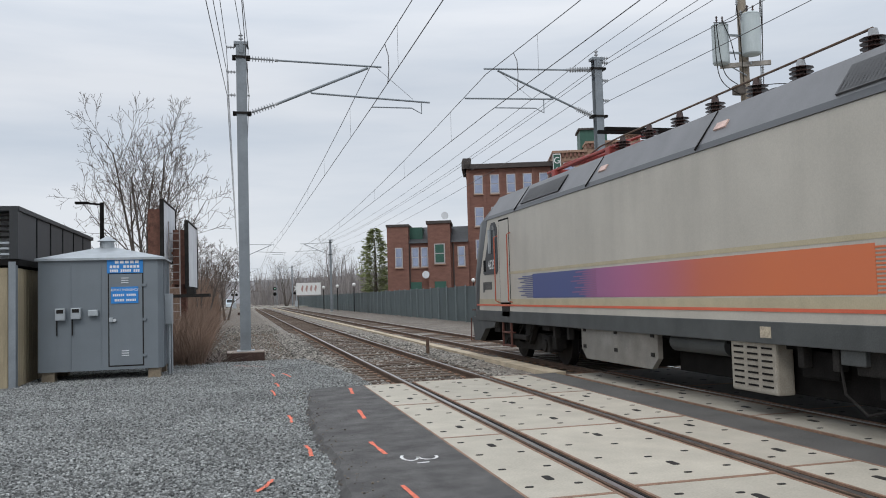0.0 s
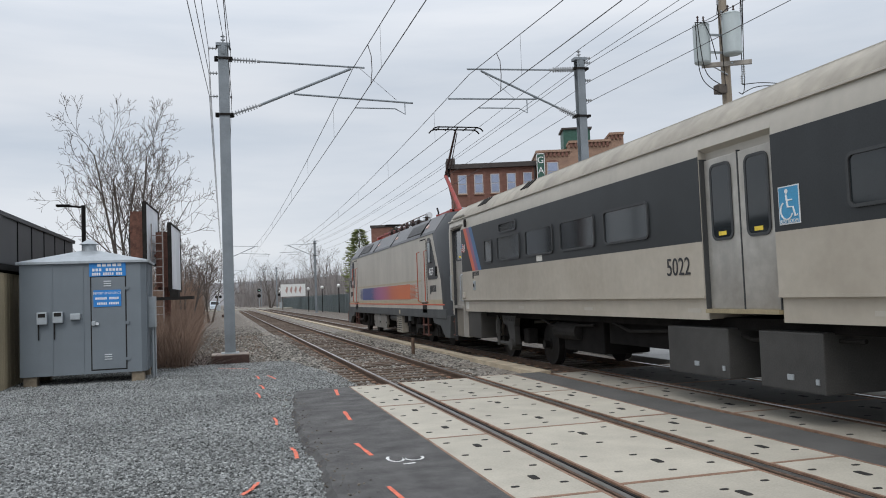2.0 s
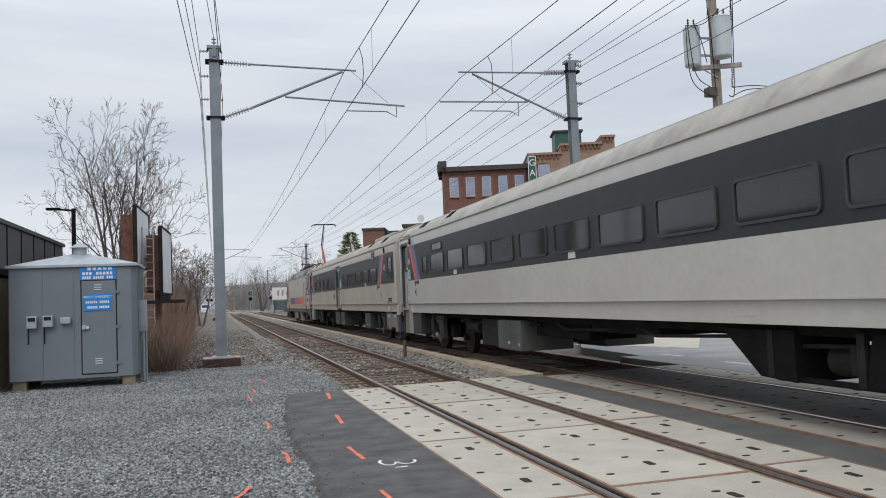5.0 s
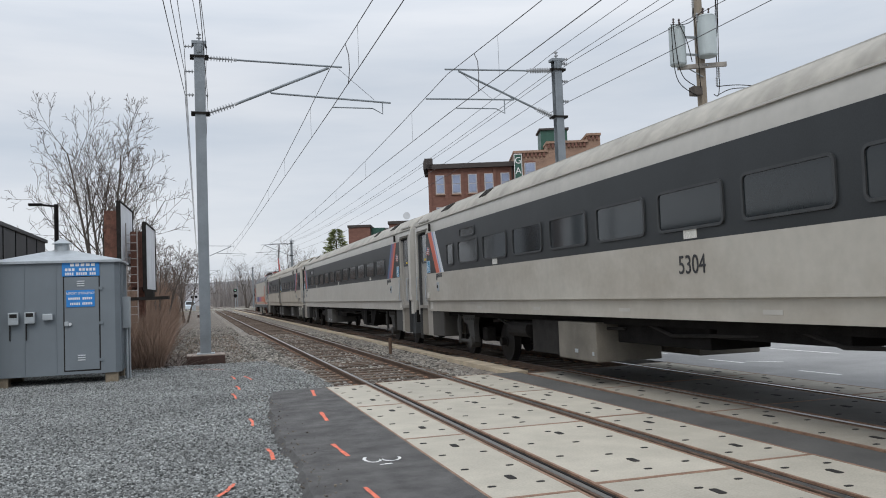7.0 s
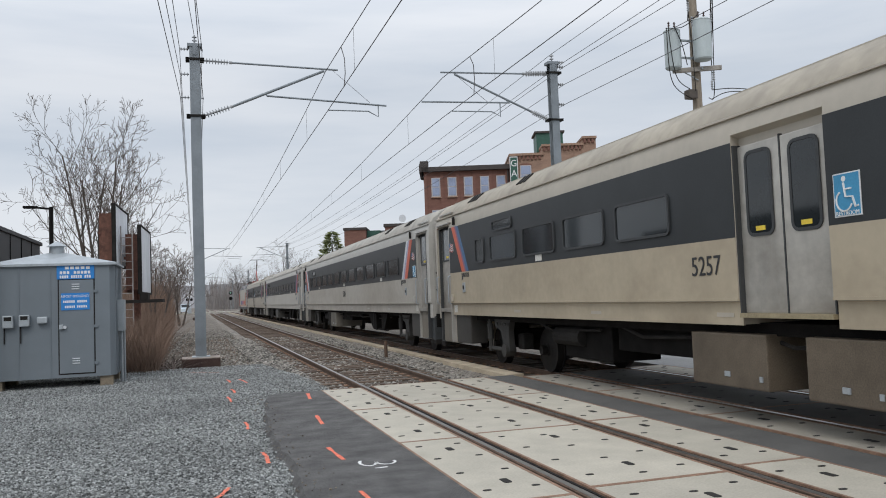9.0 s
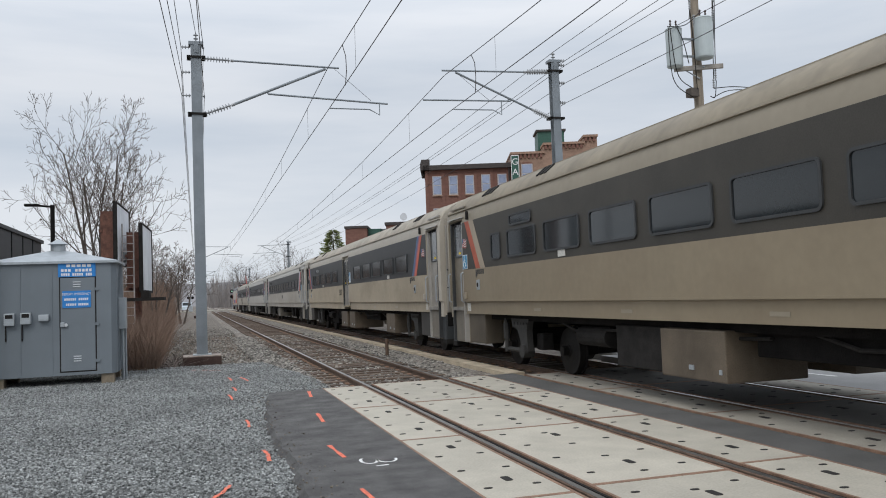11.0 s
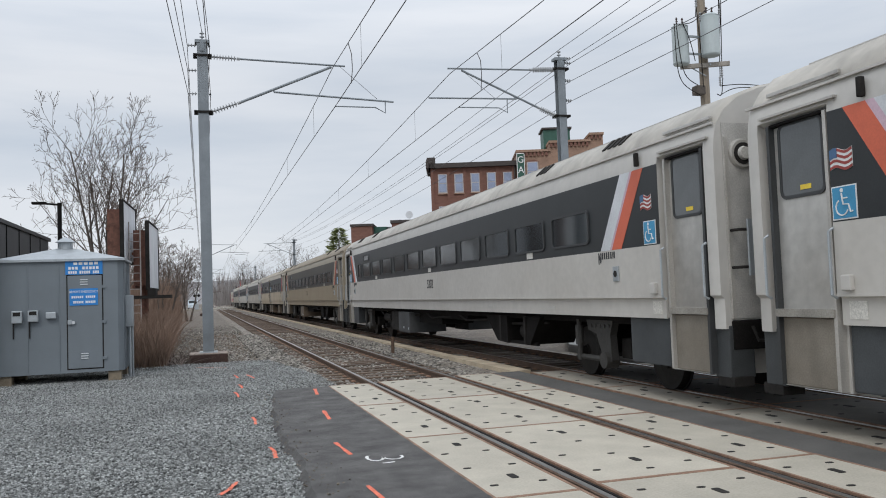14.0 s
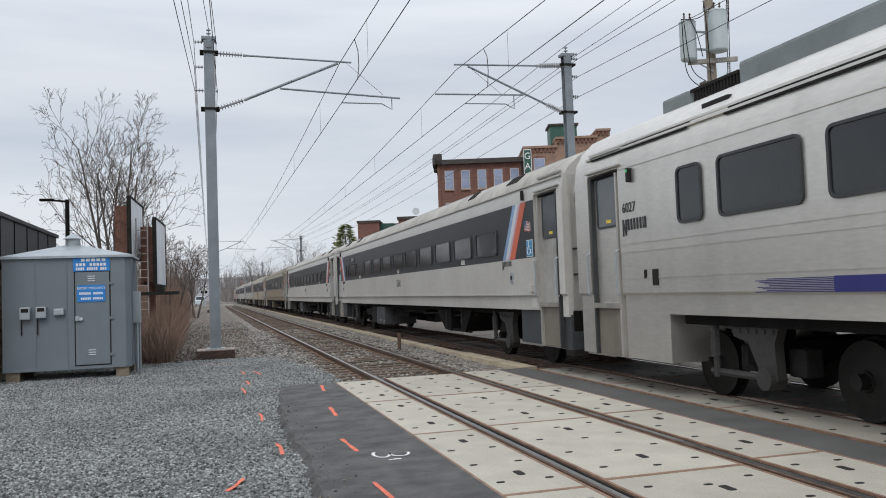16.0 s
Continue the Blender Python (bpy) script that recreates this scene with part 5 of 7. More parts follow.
def build_locomotive():
    """Electric locomotive ahead of the coaches. Origin at rail level at its trailing coupling face; it reaches forward along +y."""
    lo = root("electric_locomotive", pose(TRACK_B, 0, 0), "grey electric locomotive with blue, magenta and orange stripe", "locomotive")
    VEHICLES.append((lo, 0.38))
    m_body = mat("locomotive_grey_paint", (0.49, 0.458, 0.40), 0.45, 0.1, var=0.08, scale=0.8, bump=0.02, streak=0.12)
    m_dark = mat("locomotive_charcoal", (0.048, 0.051, 0.054), 0.45, 0.1, var=0.12, scale=1.2, bump=0.02, streak=0.1)
    m_roof = mat("locomotive_roof_grey", (0.165, 0.165, 0.17), 0.45, 0.1, var=0.12, scale=1.5, bump=0.03)
    m_skirt = mat("locomotive_skirt_grey", (0.075, 0.08, 0.08), 0.55, 0.1, var=0.2, scale=2, bump=0.03, streak=0.2)
    m_rung = mat("dull_rung_paint", (0.11, 0.045, 0.034), 0.6, var=0.25, bump=0.0)
    W, N = 1.475, 20.4

    def sec(y, w, top=3.92, low=0.95, rake=(0, 0, 0, 0)):
        wr = w * 0.72
        pts = [(w, 0, low), (w, 1, 1.95), (w, 2, 3.33 if top > 3.5 else top * 0.83), (wr, 3, top)]
        right = [(x, y + rake[k], z) for x, k, z in pts]
        left = [(-x, y + rake[k], z) for x, k, z in reversed(pts)]
        return right + left

    bm = loft(bmesh.new(), [sec(1.12, W, rake=(0, 0.06, 0.72, 1.1)), sec(3.0, W), sec(N - 3.0, W), sec(N - 1.12, W, rake=(0, -0.06, -0.72, -1.1))])
    part("body", bm, m_body, lo)
    # dark cab ends closing the body
    for o, d in ((0.0, 1), (N, -1)):
        def q(y, w, rake, g=0.006):
            s = sec(0, w + g, top=3.92 + g, low=0.94)
            return [(x, o + d * (y + rake[min(k, 7 - k)]), z) for k, (x, _, z) in enumerate(s)]
        r0 = (0, 0.05, 0.66, 1.12)
        bm = loft(bmesh.new(), [q(0.48, 1.08, r0), q(0.56, 1.26, r0), q(0.80, 1.41, r0), q(1.14, W, (0, 0.06, 0.72, 1.1)), q(1.30, W, (0, 0.16, 0.95, 1.5))])
        part("cab_front", bm, m_dark, lo, "charcoal cab front", smooth=True)
        # windscreen, its glass coloured pale as a stand-in for reflected sky
        a = Vector((0, o + d * 0.62, 2.12))
        bm = bmesh.new()
        for s in (-1, 1):
            vs = [(s * 0.06, o + d * 0.66, 2.3), (s * 1.02, o + d * 0.68, 2.3), (s * 0.92, o + d * 1.13, 3.22), (s * 0.06, o + d * 1.13, 3.22)]
            u = [bm.verts.new(v) for v in vs]
            v2 = [bm.verts.new((x, y - d * 0.05, z + 0.02)) for x, y, z in vs]
            bm.faces.new(u)
            bm.faces.new(v2)
            for i in range(4):
                bm.faces.new((u[i], u[(i + 1) % 4], v2[(i + 1) % 4], v2[i]))
        bmesh.ops.recalc_face_normals(bm, faces=bm.faces)
        part("windscreen", bm, mat("sky_pale_windscreen", (0.27, 0.30, 0.295), 0.08, var=0.1, bump=0), lo)
        part("wiper", path_tube(bmesh.new(), [(-0.25, o + d * 0.6, 2.3), (-0.7, o + d * 0.72, 2.75), (-0.95, o + d * 0.75, 2.85)], 0.018), M_BLACK, lo)
        part("headlamp", tubes(((-0.75, o + d * 0.62, 1.7), (-0.75, o + d * 0.5, 1.7), 0.11), ((0.75, o + d * 0.62, 1.7), (0.75, o + d * 0.5, 1.7), 0.11), seg=14), M_GALV, lo)
        part("front_handrail", tubes(((-1.0, o + d * 0.5, 2.12), (-0.35, o + d * 0.46, 2.12), 0.018)), M_BLACK, lo)
        part("pilot", boxes((-1.3, 1.3, *sorted((o + d * 0.5, o + d * 0.95)), 0.3, 0.96), bevel=0.05), M_BLACK, lo, "dark pilot with steps")
        bm = bmesh.new()
        for zz in (0.42, 0.78, 1.1):
            box(bm, -1.40, -1.1, *sorted((o + d * 0.4, o + d * 0.62)), zz, zz + 0.03)
        path_tube(bm, [(-1.42, o + d * 0.35, 0.9), (-1.42, o + d * 0.3, 0.3), (-1.1, o + d * 0.3, 0.3)], 0.016)
        part("corner_step", bm, m_rung, lo, "dull red-brown corner steps")
        for s in (-1, 1):
            part("corner_skirt", prism(bmesh.new(), [(o + d * 0.62, 0.95), (o + d * 2.72, 0.95), (o + d * 2.5, 0.72), (o + d * 1.75, 0.66), (o + d * 1.25, 0.34), (o + d * 0.75, 0.34)], "x", *sorted((s * 1.32, s * 1.46))), m_skirt, lo, "dark grey sloping corner skirt")
        # cab side: dark window panel, window, number, door with rails
        c = lambda y: o + d * (y + 0.3)
        for s in (-1, 1):
            bm = prism(bmesh.new(), [(c(1.50), 2.05), (c(1.62), 2.0), (c(2.6), 2.0), (c(2.7), 2.08), (c(2.7), 3.1), (c(2.55), 3.24), (c(2.3), 3.24), (c(2.2), 3.18)], "x", *sorted((s * 1.44, s * (W + 0.013))))
            part("window_panel", bm, m_dark, lo)
            bm = prism(bmesh.new(), [(c(2.0), 2.5), (c(2.58), 2.5), (c(2.58), 3.08), (c(2.5), 3.16), (c(2.3), 3.16)], "x", *sorted((s * 1.46, s * (W + 0.021))))
            part("cab_window", bm, M_GLASS, lo)
            dr = part("cab_door", boxes((*sorted((s * 1.45, s * (W + 0.012))), *sorted((c(2.85), c(3.55))), 1.32, 3.22), bevel=0.01), m_body, lo)
            part("door_seam", boxes((*sorted((s * 1.45, s * (W + 0.004))), *sorted((c(2.82), c(3.58))), 1.28, 3.26)), M_BLACK, lo)
            for yy in (2.72, 3.68):
                part("handrail", path_tube(bmesh.new(), [(s * W, c(yy), 1.32), (s * (W + 0.09), c(yy), 1.36), (s * (W + 0.09), c(yy), 2.86), (s * W, c(yy), 2.9)], 0.015), M_ORANGE_DULL, lo, "orange vertical handrail")
            part("ladder", boxes(*[(*sorted((s * 1.36, s * 1.5)), *sorted((c(2.9), c(3.5))), zz, zz + 0.03) for zz in (0.32, 0.62)], (*sorted((s * 1.44, s * 1.48)), *sorted((c(2.88), c(2.92))), 0.3, 0.95), (*sorted((s * 1.44, s * 1.48)), *sorted((c(3.48), c(3.52))), 0.3, 0.95)), m_rung, lo)
            part("step_recess", boxes((*sorted((s * 1.45, s * (W + 0.008))), *sorted((c(2.92), c(3.48))), 1.0, 1.24)), M_HOLE, lo)
            part("mirror", boxes((*sorted((s * 1.5, s * 1.56)), *sorted((c(2.2), c(2.28))), 2.5, 3.08), bevel=0.01), M_GALV, lo)
            part("air_grille", boxes((*sorted((s * 1.45, s * (W + 0.02))), *sorted((c(1.56), c(1.74))), 2.08, 2.36)), M_BLACK, lo)
        text("4639", 0.32, M_WLETTER, lo, on_side(-W - 0.017, c(2.22), 2.22), "road_number", 0.85)
        badge(lo, c(1.95) + 0.5, 1.82, 0.26, 0.19, 0.085, W + 0.004, mat("badge_grey", (0.06, 0.06, 0.06), 0.5, var=0.1, bump=0))
    # coloured stripe, blue running through magenta into orange, with comb ends
    ms = mat("running_colour_stripe", (0.5, 0.2, 0.1), 0.42, bump=0)
    nt = ms.node_tree
    sp, mr, cr = nt.nodes.new("ShaderNodeSeparateXYZ"), nt.nodes.new("ShaderNodeMapRange"), nt.nodes.new("ShaderNodeValToRGB")
    tc = nt.nodes.new("ShaderNodeTexCoord")
    mr.inputs["From Min"].default_value, mr.inputs["From Max"].default_value = 4.0, 16.0
    e = cr.color_ramp.elements
    e[0].position, e[0].color = 0.26, (0.60, 0.165, 0.07, 1)
    e[1].position, e[1].color = 0.705, (0.075, 0.095, 0.23, 1)
    for p, col in ((0.38, (0.53, 0.145, 0.085, 1)), (0.46, (0.44, 0.135, 0.17, 1)), (0.56, (0.39, 0.13, 0.24, 1)), (0.66, (0.30, 0.12, 0.245, 1)), (0.69, (0.20, 0.11, 0.24, 1))):
        n = e.new(p)
        n.color = col
    nt.links.new(tc.outputs["Object"], sp.inputs[0])
    nt.links.new(sp.outputs["Y"], mr.inputs["Value"])
    nt.links.new(mr.outputs[0], cr.inputs[0])
    nt.links.new(cr.outputs[0], nt.nodes["Principled BSDF"].inputs["Base Color"])
    for s in (-1, 1):
        part("stripe", boxes((*sorted((s * (W - 0.01), s * (W + 0.005))), 5.5, 15.05, 1.42, 1.92)), ms, lo, "stripe running from blue to orange")
    m_mag = mat("train_magenta", (0.27, 0.115, 0.22), 0.42, var=0.08, bump=0)
    for k in range(12):
        z = 1.43 + k * 0.04
        box_parts("stripe_line", [(-W - 0.008, -W + 0.01, 15.05, 15.45 + 0.05 * ((k * 7) % 12), z, z + 0.02), (-W - 0.008, -W + 0.01, 4.3 + 0.05 * ((k * 5) % 12), 5.5, z, z + 0.02)], ms, lo)
        box_parts("stripe_line", [(-W - 0.008, -W + 0.01, 11.9, 12.35 + 0.06 * ((k * 5) % 12), z, z + 0.018)], m_mag, lo)
    part("lining", boxes((-W - 0.010, W + 0.010, 1.15, N - 1.15, 1.235, 1.275)), M_ORANGE, lo, "thin orange line")
    part("gold_lining", boxes((-W - 0.004, W + 0.004, 1.35, N - 1.35, 1.275, 1.40), (-W - 0.004, W + 0.004, 3.8, N - 3.8, 1.96, 2.02)), mat("pale_gold_paint", (0.44, 0.38, 0.26), 0.45, var=0.1, bump=0), lo)
    part("skirt", boxes((-W - 0.008, -1.2, 1.0, N - 1.0, 0.86, 1.12), (1.2, W + 0.008, 1.0, N - 1.0, 0.86, 1.12), bevel=0.01), m_skirt, lo)
    for y in (7.26,):
        part("skirt_plate", boxes((-W - 0.014, -W - 0.004, y - 0.10, y + 0.10, 0.93, 1.06)), mat("tan_plate", (0.42, 0.36, 0.27), 0.6, var=0.3, scale=20, bump=0), lo)
    # roof slope panels, vents
    for s in (-1, 1):
        bm = prism(bmesh.new(), [(s * (W + 0.012), 3.34), (s * (W * 0.72 + 0.02), 3.925), (s * (W * 0.72 - 0.03), 3.90), (s * (W - 0.05), 3.33)], "y", 2.1, N - 2.1)
        part("roof_slope", bm, m_roof, lo, "dark grey sloping roof panels")
        bm = prism(bmesh.new(), [(s * (W + 0.017), 3.34), (s * (W * 0.95 + 0.017), 3.44), (s * (W * 0.95 - 0.03), 3.43), (s * (W - 0.05), 3.335)], "y", 2.15, N - 2.15)
        part("roof_edge", bm, m_dark, lo, "charcoal strip along the roof edge")
        up = math.atan2(3.925 - 3.34, -(W * 0.28 - 0.008))
        for y, w in ((4.95, 2.1), (14.75, 2.2)):
            v = part("roof_grille", boxes(*[(-0.02, 0.035, k * 0.06 - w / 2, k * 0.06 - w / 2 + 0.03, -0.19, 0.19) for k in range(int(w / 0.06))], (-0.02, 0.012, -w / 2, w / 2, -0.2, 0.2)), mat("roof_grille_grey", (0.085, 0.085, 0.086), 0.55, var=0.15, scale=4, bump=0.02), lo)
            v.matrix_basis = Matrix.Translation((s * (W * 0.86 + 0.015), y, 3.64)) @ Euler((0, radians(-s * 36), 0)).to_matrix().to_4x4()
        for y in (3.8, 8.6, 12.2, 16.1):
            v = part("panel_seam", boxes((-0.02, 0.005, -0.007, 0.007, -0.33, 0.33)), M_BLACK, lo)
            v.matrix_basis = Matrix.Translation((s * (W * 0.86 + 0.012), y, 3.635)) @ Euler((0, radians(-s * 36), 0)).to_matrix().to_4x4()
        for y in (3.55, 8.25, 11.85):
            v = part("warning_sticker", boxes((-0.02, 0.018, -0.13, 0.13, -0.06, 0.06)), mat("pink_sticker", (0.6, 0.42, 0.36), 0.5, var=0.2, bump=0), lo)
            v.matrix_basis = Matrix.Translation((s * (W * 0.86 + 0.012), y, 3.64)) @ Euler((0, radians(-s * 36), 0)).to_matrix().to_4x4()
    part("roof_deck", boxes((-1.0, 1.0, 2.0, N - 2.0, 3.85, 3.93)), m_roof, lo)
    # high-voltage gear: insulators with a bus bar, red base frames, two pantographs
    pts = []
    for i, y in enumerate((6.3, 7.5, 8.4, 9.4, 10.4, 11.4, 12.4)):
        bm = bmesh.new()
        insulator(bm, (-0.62, y, 3.92), (-0.62, y, 4.24), 0.15, 6, 0.06)
        ins = part("roof_insulator", bm, M_BRPORC, lo, "brown ribbed roof insulator")
        part("cap", tubes(((-0.62, y, 4.24), (-0.62, y, 4.32), 0.06, 0.045)), M_PORC if i < 2 else M_BRPORC, ins)
        pts.append((-0.62, y, 4.33))
    part("bus_bar", path_tube(bmesh.new(), pts + [(-0.5, 13.6, 4.36), (-0.3, 15.0, 4.3)], 0.016), M_RAIL, lo)
    for i in range(4):
        bm = bmesh.new()
        insulator(bm, (0.5, 5.5 + i * 2.2, 3.92), (0.5, 5.5 + i * 2.2, 4.22), 0.13, 4, 0.06)
        part("roof_insulator", bm, M_BRPORC, lo)
    part("roof_gear", boxes((-0.4, 0.4, 12.6, 14.9, 4.1, 4.2), (-0.55, -0.45, 12.4, 16.4, 4.22, 4.28), (0.45, 0.55, 12.4, 16.4, 4.22, 4.28), (-0.6, 0.6, 13.0, 13.2, 3.92, 4.25), (-0.6, 0.6, 15.8, 16.0, 3.92, 4.25), bevel=0.02), M_RED, lo, "folded red pantograph frame")
    part("folded_arm", tubes(((0, 12.8, 4.3), (0, 16.2, 4.42), 0.05), ((-0.2, 16.2, 4.42), (0.2, 12.9, 4.5), 0.03)), M_RED, lo)
    part("folded_head", boxes((-0.8, 0.8, 12.7, 12.78, 4.5, 4.56), (-0.8, 0.8, 13.0, 13.08, 4.5, 4.56)), M_BLACK, lo)
    pan = part("pantograph", boxes((-0.55, 0.55, 3.5, 3.6, 4.1, 4.2), (-0.55, 0.55, 5.2, 5.3, 4.1, 4.2), (-0.5, -0.4, 3.5, 5.3, 4.1, 4.2), (0.4, 0.5, 3.5, 5.3, 4.1, 4.2), bevel=0.015), M_RED, lo, "raised single-arm pantograph, red lower arm and black head")
    for x in (-0.5, 0.5):
        for y in (3.55, 5.25):
            bm = bmesh.new()
            insulator(bm, (x, y, 3.92), (x, y, 4.1), 0.1, 3, 0.05)
            part("foot_insulator", bm, M_BRPORC, pan)
    part("lower_arm", tubes(((0, 4.2, 4.2), (0, 5.9, 5.6), 0.075, 0.06)), M_RED, pan)
    part("upper_arm", tubes(((0, 5.9, 5.6), (0, 4.45, 6.86), 0.045, 0.035), ((0.1, 5.85, 5.55), (0.06, 4.5, 6.8), 0.016), ((-0.1, 4.6, 4.25), (0, 5.75, 5.5), 0.018)), M_BRPORC, pan)
    bm = bmesh.new()
    for y in (4.2, 4.62):
        path_tube(bm, [(-0.86, y, 6.80), (-0.78, y, 6.89), (-0.66, y, 6.93), (0.66, y, 6.93), (0.78, y, 6.89), (0.86, y, 6.80)], 0.024)
    for x in (-0.62, -0.3, 0.0, 0.3, 0.62):
        tube(bm, (x, 4.2, 6.9), (x, 4.62, 6.9), 0.018)
    part("contact_head", bm, M_BLACK, pan, "black contact head")
    part("horn", path_tube(bmesh.new(), [(-0.3, 5.9, 3.92), (-0.3, 5.9, 4.35), (-0.3, 6.05, 4.5)], 0.03), M_DGREY, lo)
    # running gear and underfloor
    bogie(lo, 4.1, 1)
    bogie(lo, N - 4.1, 1)
    m_case = stain(mat("dusty_grey_case", (0.22, 0.21, 0.19), 0.6, var=0.25, scale=2, bump=0.08, streak=0.25), (0.11, 0.085, 0.06), 0.6, 3.0)
    tc = part("transformer_case", prism(bmesh.new(), [(9.95, 0.9), (12.75, 0.9), (12.75, 0.5), (12.55, 0.33), (10.15, 0.33), (9.95, 0.5)], "x", -1.42, -1.34), m_case, lo, "dusty grey underfloor case")
    part("case_body", prism(bmesh.new(), [(10.0, 0.92), (12.7, 0.92), (12.7, 0.5), (12.5, 0.36), (10.2, 0.36), (10.0, 0.5)], "x", -1.336, 1.4), M_BLACK, tc)
    part("case_latch", boxes(*[(-1.435, -1.42, y - 0.05, y + 0.05, z - 0.03, z + 0.03) for y in (10.1, 11.35, 12.6) for z in (0.55, 0.84)]), M_DGREY, tc)
    part("filter_case", boxes((-1.25, 1.2, 8.3, 9.8, 0.62, 0.9), (-1.1, 1.1, 8.2, 9.9, 0.32, 0.6), bevel=0.03), M_BLACK, lo)
    part("side_tank", tubes(((-1.2, 8.35, 0.76), (-1.2, 9.75, 0.76), 0.14), seg=16), m_skirt, lo)
    part("equipment_rack", boxes((-1.15, 1.15, 5.7, 8.2, 0.26, 0.9), (-1.3, -0.9, 6.3, 6.9, 0.5, 0.9), bevel=0.03), M_BLACK, lo, "black equipment rack under the floor")
    part("relay_box", boxes((-1.44, -1.2, 5.75, 6.1, 0.70, 0.86), bevel=0.015), m_skirt, lo)
    for y in (6.75, 6.2, 13.4, 14.1):
        part("hanger", boxes((-1.42, -1.3, y - 0.05, y + 0.05, 0.62, 0.9), bevel=0.015), M_DGREY, lo)
    vent = part("vent_case", boxes((-1.44, -1.2, 7.15, 8.05, 0.26, 0.9), bevel=0.03), stain(mat("beige_louvred_case", (0.34, 0.31, 0.26), 0.6, var=0.2, scale=3, bump=0.08, streak=0.2), (0.10, 0.075, 0.05), 0.7, 5.0), lo, "louvred beige equipment case")
    bm = bmesh.new()
    for k in range(7):
        for y in (7.22, 7.5, 7.78):
            box(bm, -1.446, -1.43, y, y + 0.20, 0.34 + k * 0.075, 0.362 + k * 0.075)
    part("louvre", bm, M_BLACK, vent)
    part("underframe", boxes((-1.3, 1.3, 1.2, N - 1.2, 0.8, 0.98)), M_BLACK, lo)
    part("brake_hose", path_tube(bmesh.new(), [(-1.38, 6.2, 0.85), (-1.4, 6.1, 0.4), (-1.4, 5.8, 0.22), (-1.38, 5.5, 0.3)], 0.016), M_DGREY, lo)
    part("coupler", boxes((-0.15, 0.15, 0.02, 0.7, 0.72, 1.0), (-0.15, 0.15, N - 0.7, N + 0.1, 0.72, 1.0), bevel=0.03), M_BLACK, lo)


build_locomotive()

# ---- loose stones ----
def scatter(n, x0, x1, y0, y1, z, keep, seed, bias=1.0):
    rng = np.random.default_rng(seed)
    y = y0 + (y1 - y0) * rng.random(n) ** bias
    x = rng.uniform(x0, x1, n)
    k = np.array([keep(a, b) for a, b in zip(x, y)])
    return np.stack([x, y, np.full(n, z) + rng.uniform(-0.012, 0.012, n)], -1)[k]


def lot(x, y):
    edge = 0.29 if y < 10 else 0.29 + (y - 10) * 0.07
    return x < edge + 0.0 if y < 14.3 else x < 1.75 - max(0.0, y - 17) * 0.12


pebbles("gravel", scatter(150000, -5.0, 1.8, 4.6, 22.5, -0.078, lot, 1, 1.6), 0.0105, M_STONE, "loose blue-grey crushed stones", 11)
ballast = scatter(26000, 0.9, 5.2, 14.45, 40.0, -0.115, lambda x, y: abs(abs(x - TRACK_A) - GAUGE / 2) > 0.14 and (abs(x - TRACK_A) > 1.2 or random.random() < 0.55), 2, 1.4)
ballast[:, 2] -= np.where(np.abs(ballast[:, 0] - TRACK_A) < 1.25, 0.022, 0.0)
pebbles("ballast_stones", ballast, 0.03, M_BALLAST_STONE, "dusty track ballast stones", 12)
pebbles("gravel", scatter(42000, -3.0, 2.0, 20.5, 62.0, -0.19, lambda x, y: random.random() < 1.1 - (y - 20) / 38, 31, 2.0), 0.024, M_BALLAST_STONE, "thinly strewn grey stones on bare earth", 17)
pebbles("loose_edge_stones", scatter(500, 0.2, 0.65, 6.0, 14.2, 0.002, lambda x, y: random.random() < 0.5 - (x - 0.3) * 1.2, 61, 1.3), 0.008, M_CLOD, "loose stones strewn over the asphalt edge", 19)
pebbles("litter_stones", scatter(7000, -4.0, 1.3, 19.5, 46.0, -0.2, lambda x, y: True, 3, 1.5), 0.036, M_CLOD, "scattered stones and litter on bare earth", 13)

# ---- paint marks ----
def smear(name, pts, width, z, material, label, seed):
    """A hand-sprayed stroke with ragged edges."""
    rng = random.Random(seed)
    bm = bmesh.new()
    u, v = [], []
    n = 7 if len(pts) < 5 else 3
    for (x0, y0), (x1, y1) in zip(pts, pts[1:]):
        d = Vector((x1 - x0, y1 - y0)).normalized()
        for i in range(n):
            f = i / (n - 1)
            w = width * rng.uniform(0.6, 1.15) / 2
            c = Vector((x0 + (x1 - x0) * f, y0 + (y1 - y0) * f))
            u.append(bm.verts.new((c.x - d.y * w, c.y + d.x * w, z)))
            v.append(bm.verts.new((c.x + d.y * w, c.y - d.x * w, z)))
    for i in range(len(u) - 1):
        bm.faces.new((u[i], v[i], v[i + 1], u[i + 1]))
    return tagged(part(name, bm, material), label, "paint mark", "sprayed marks on the ground")


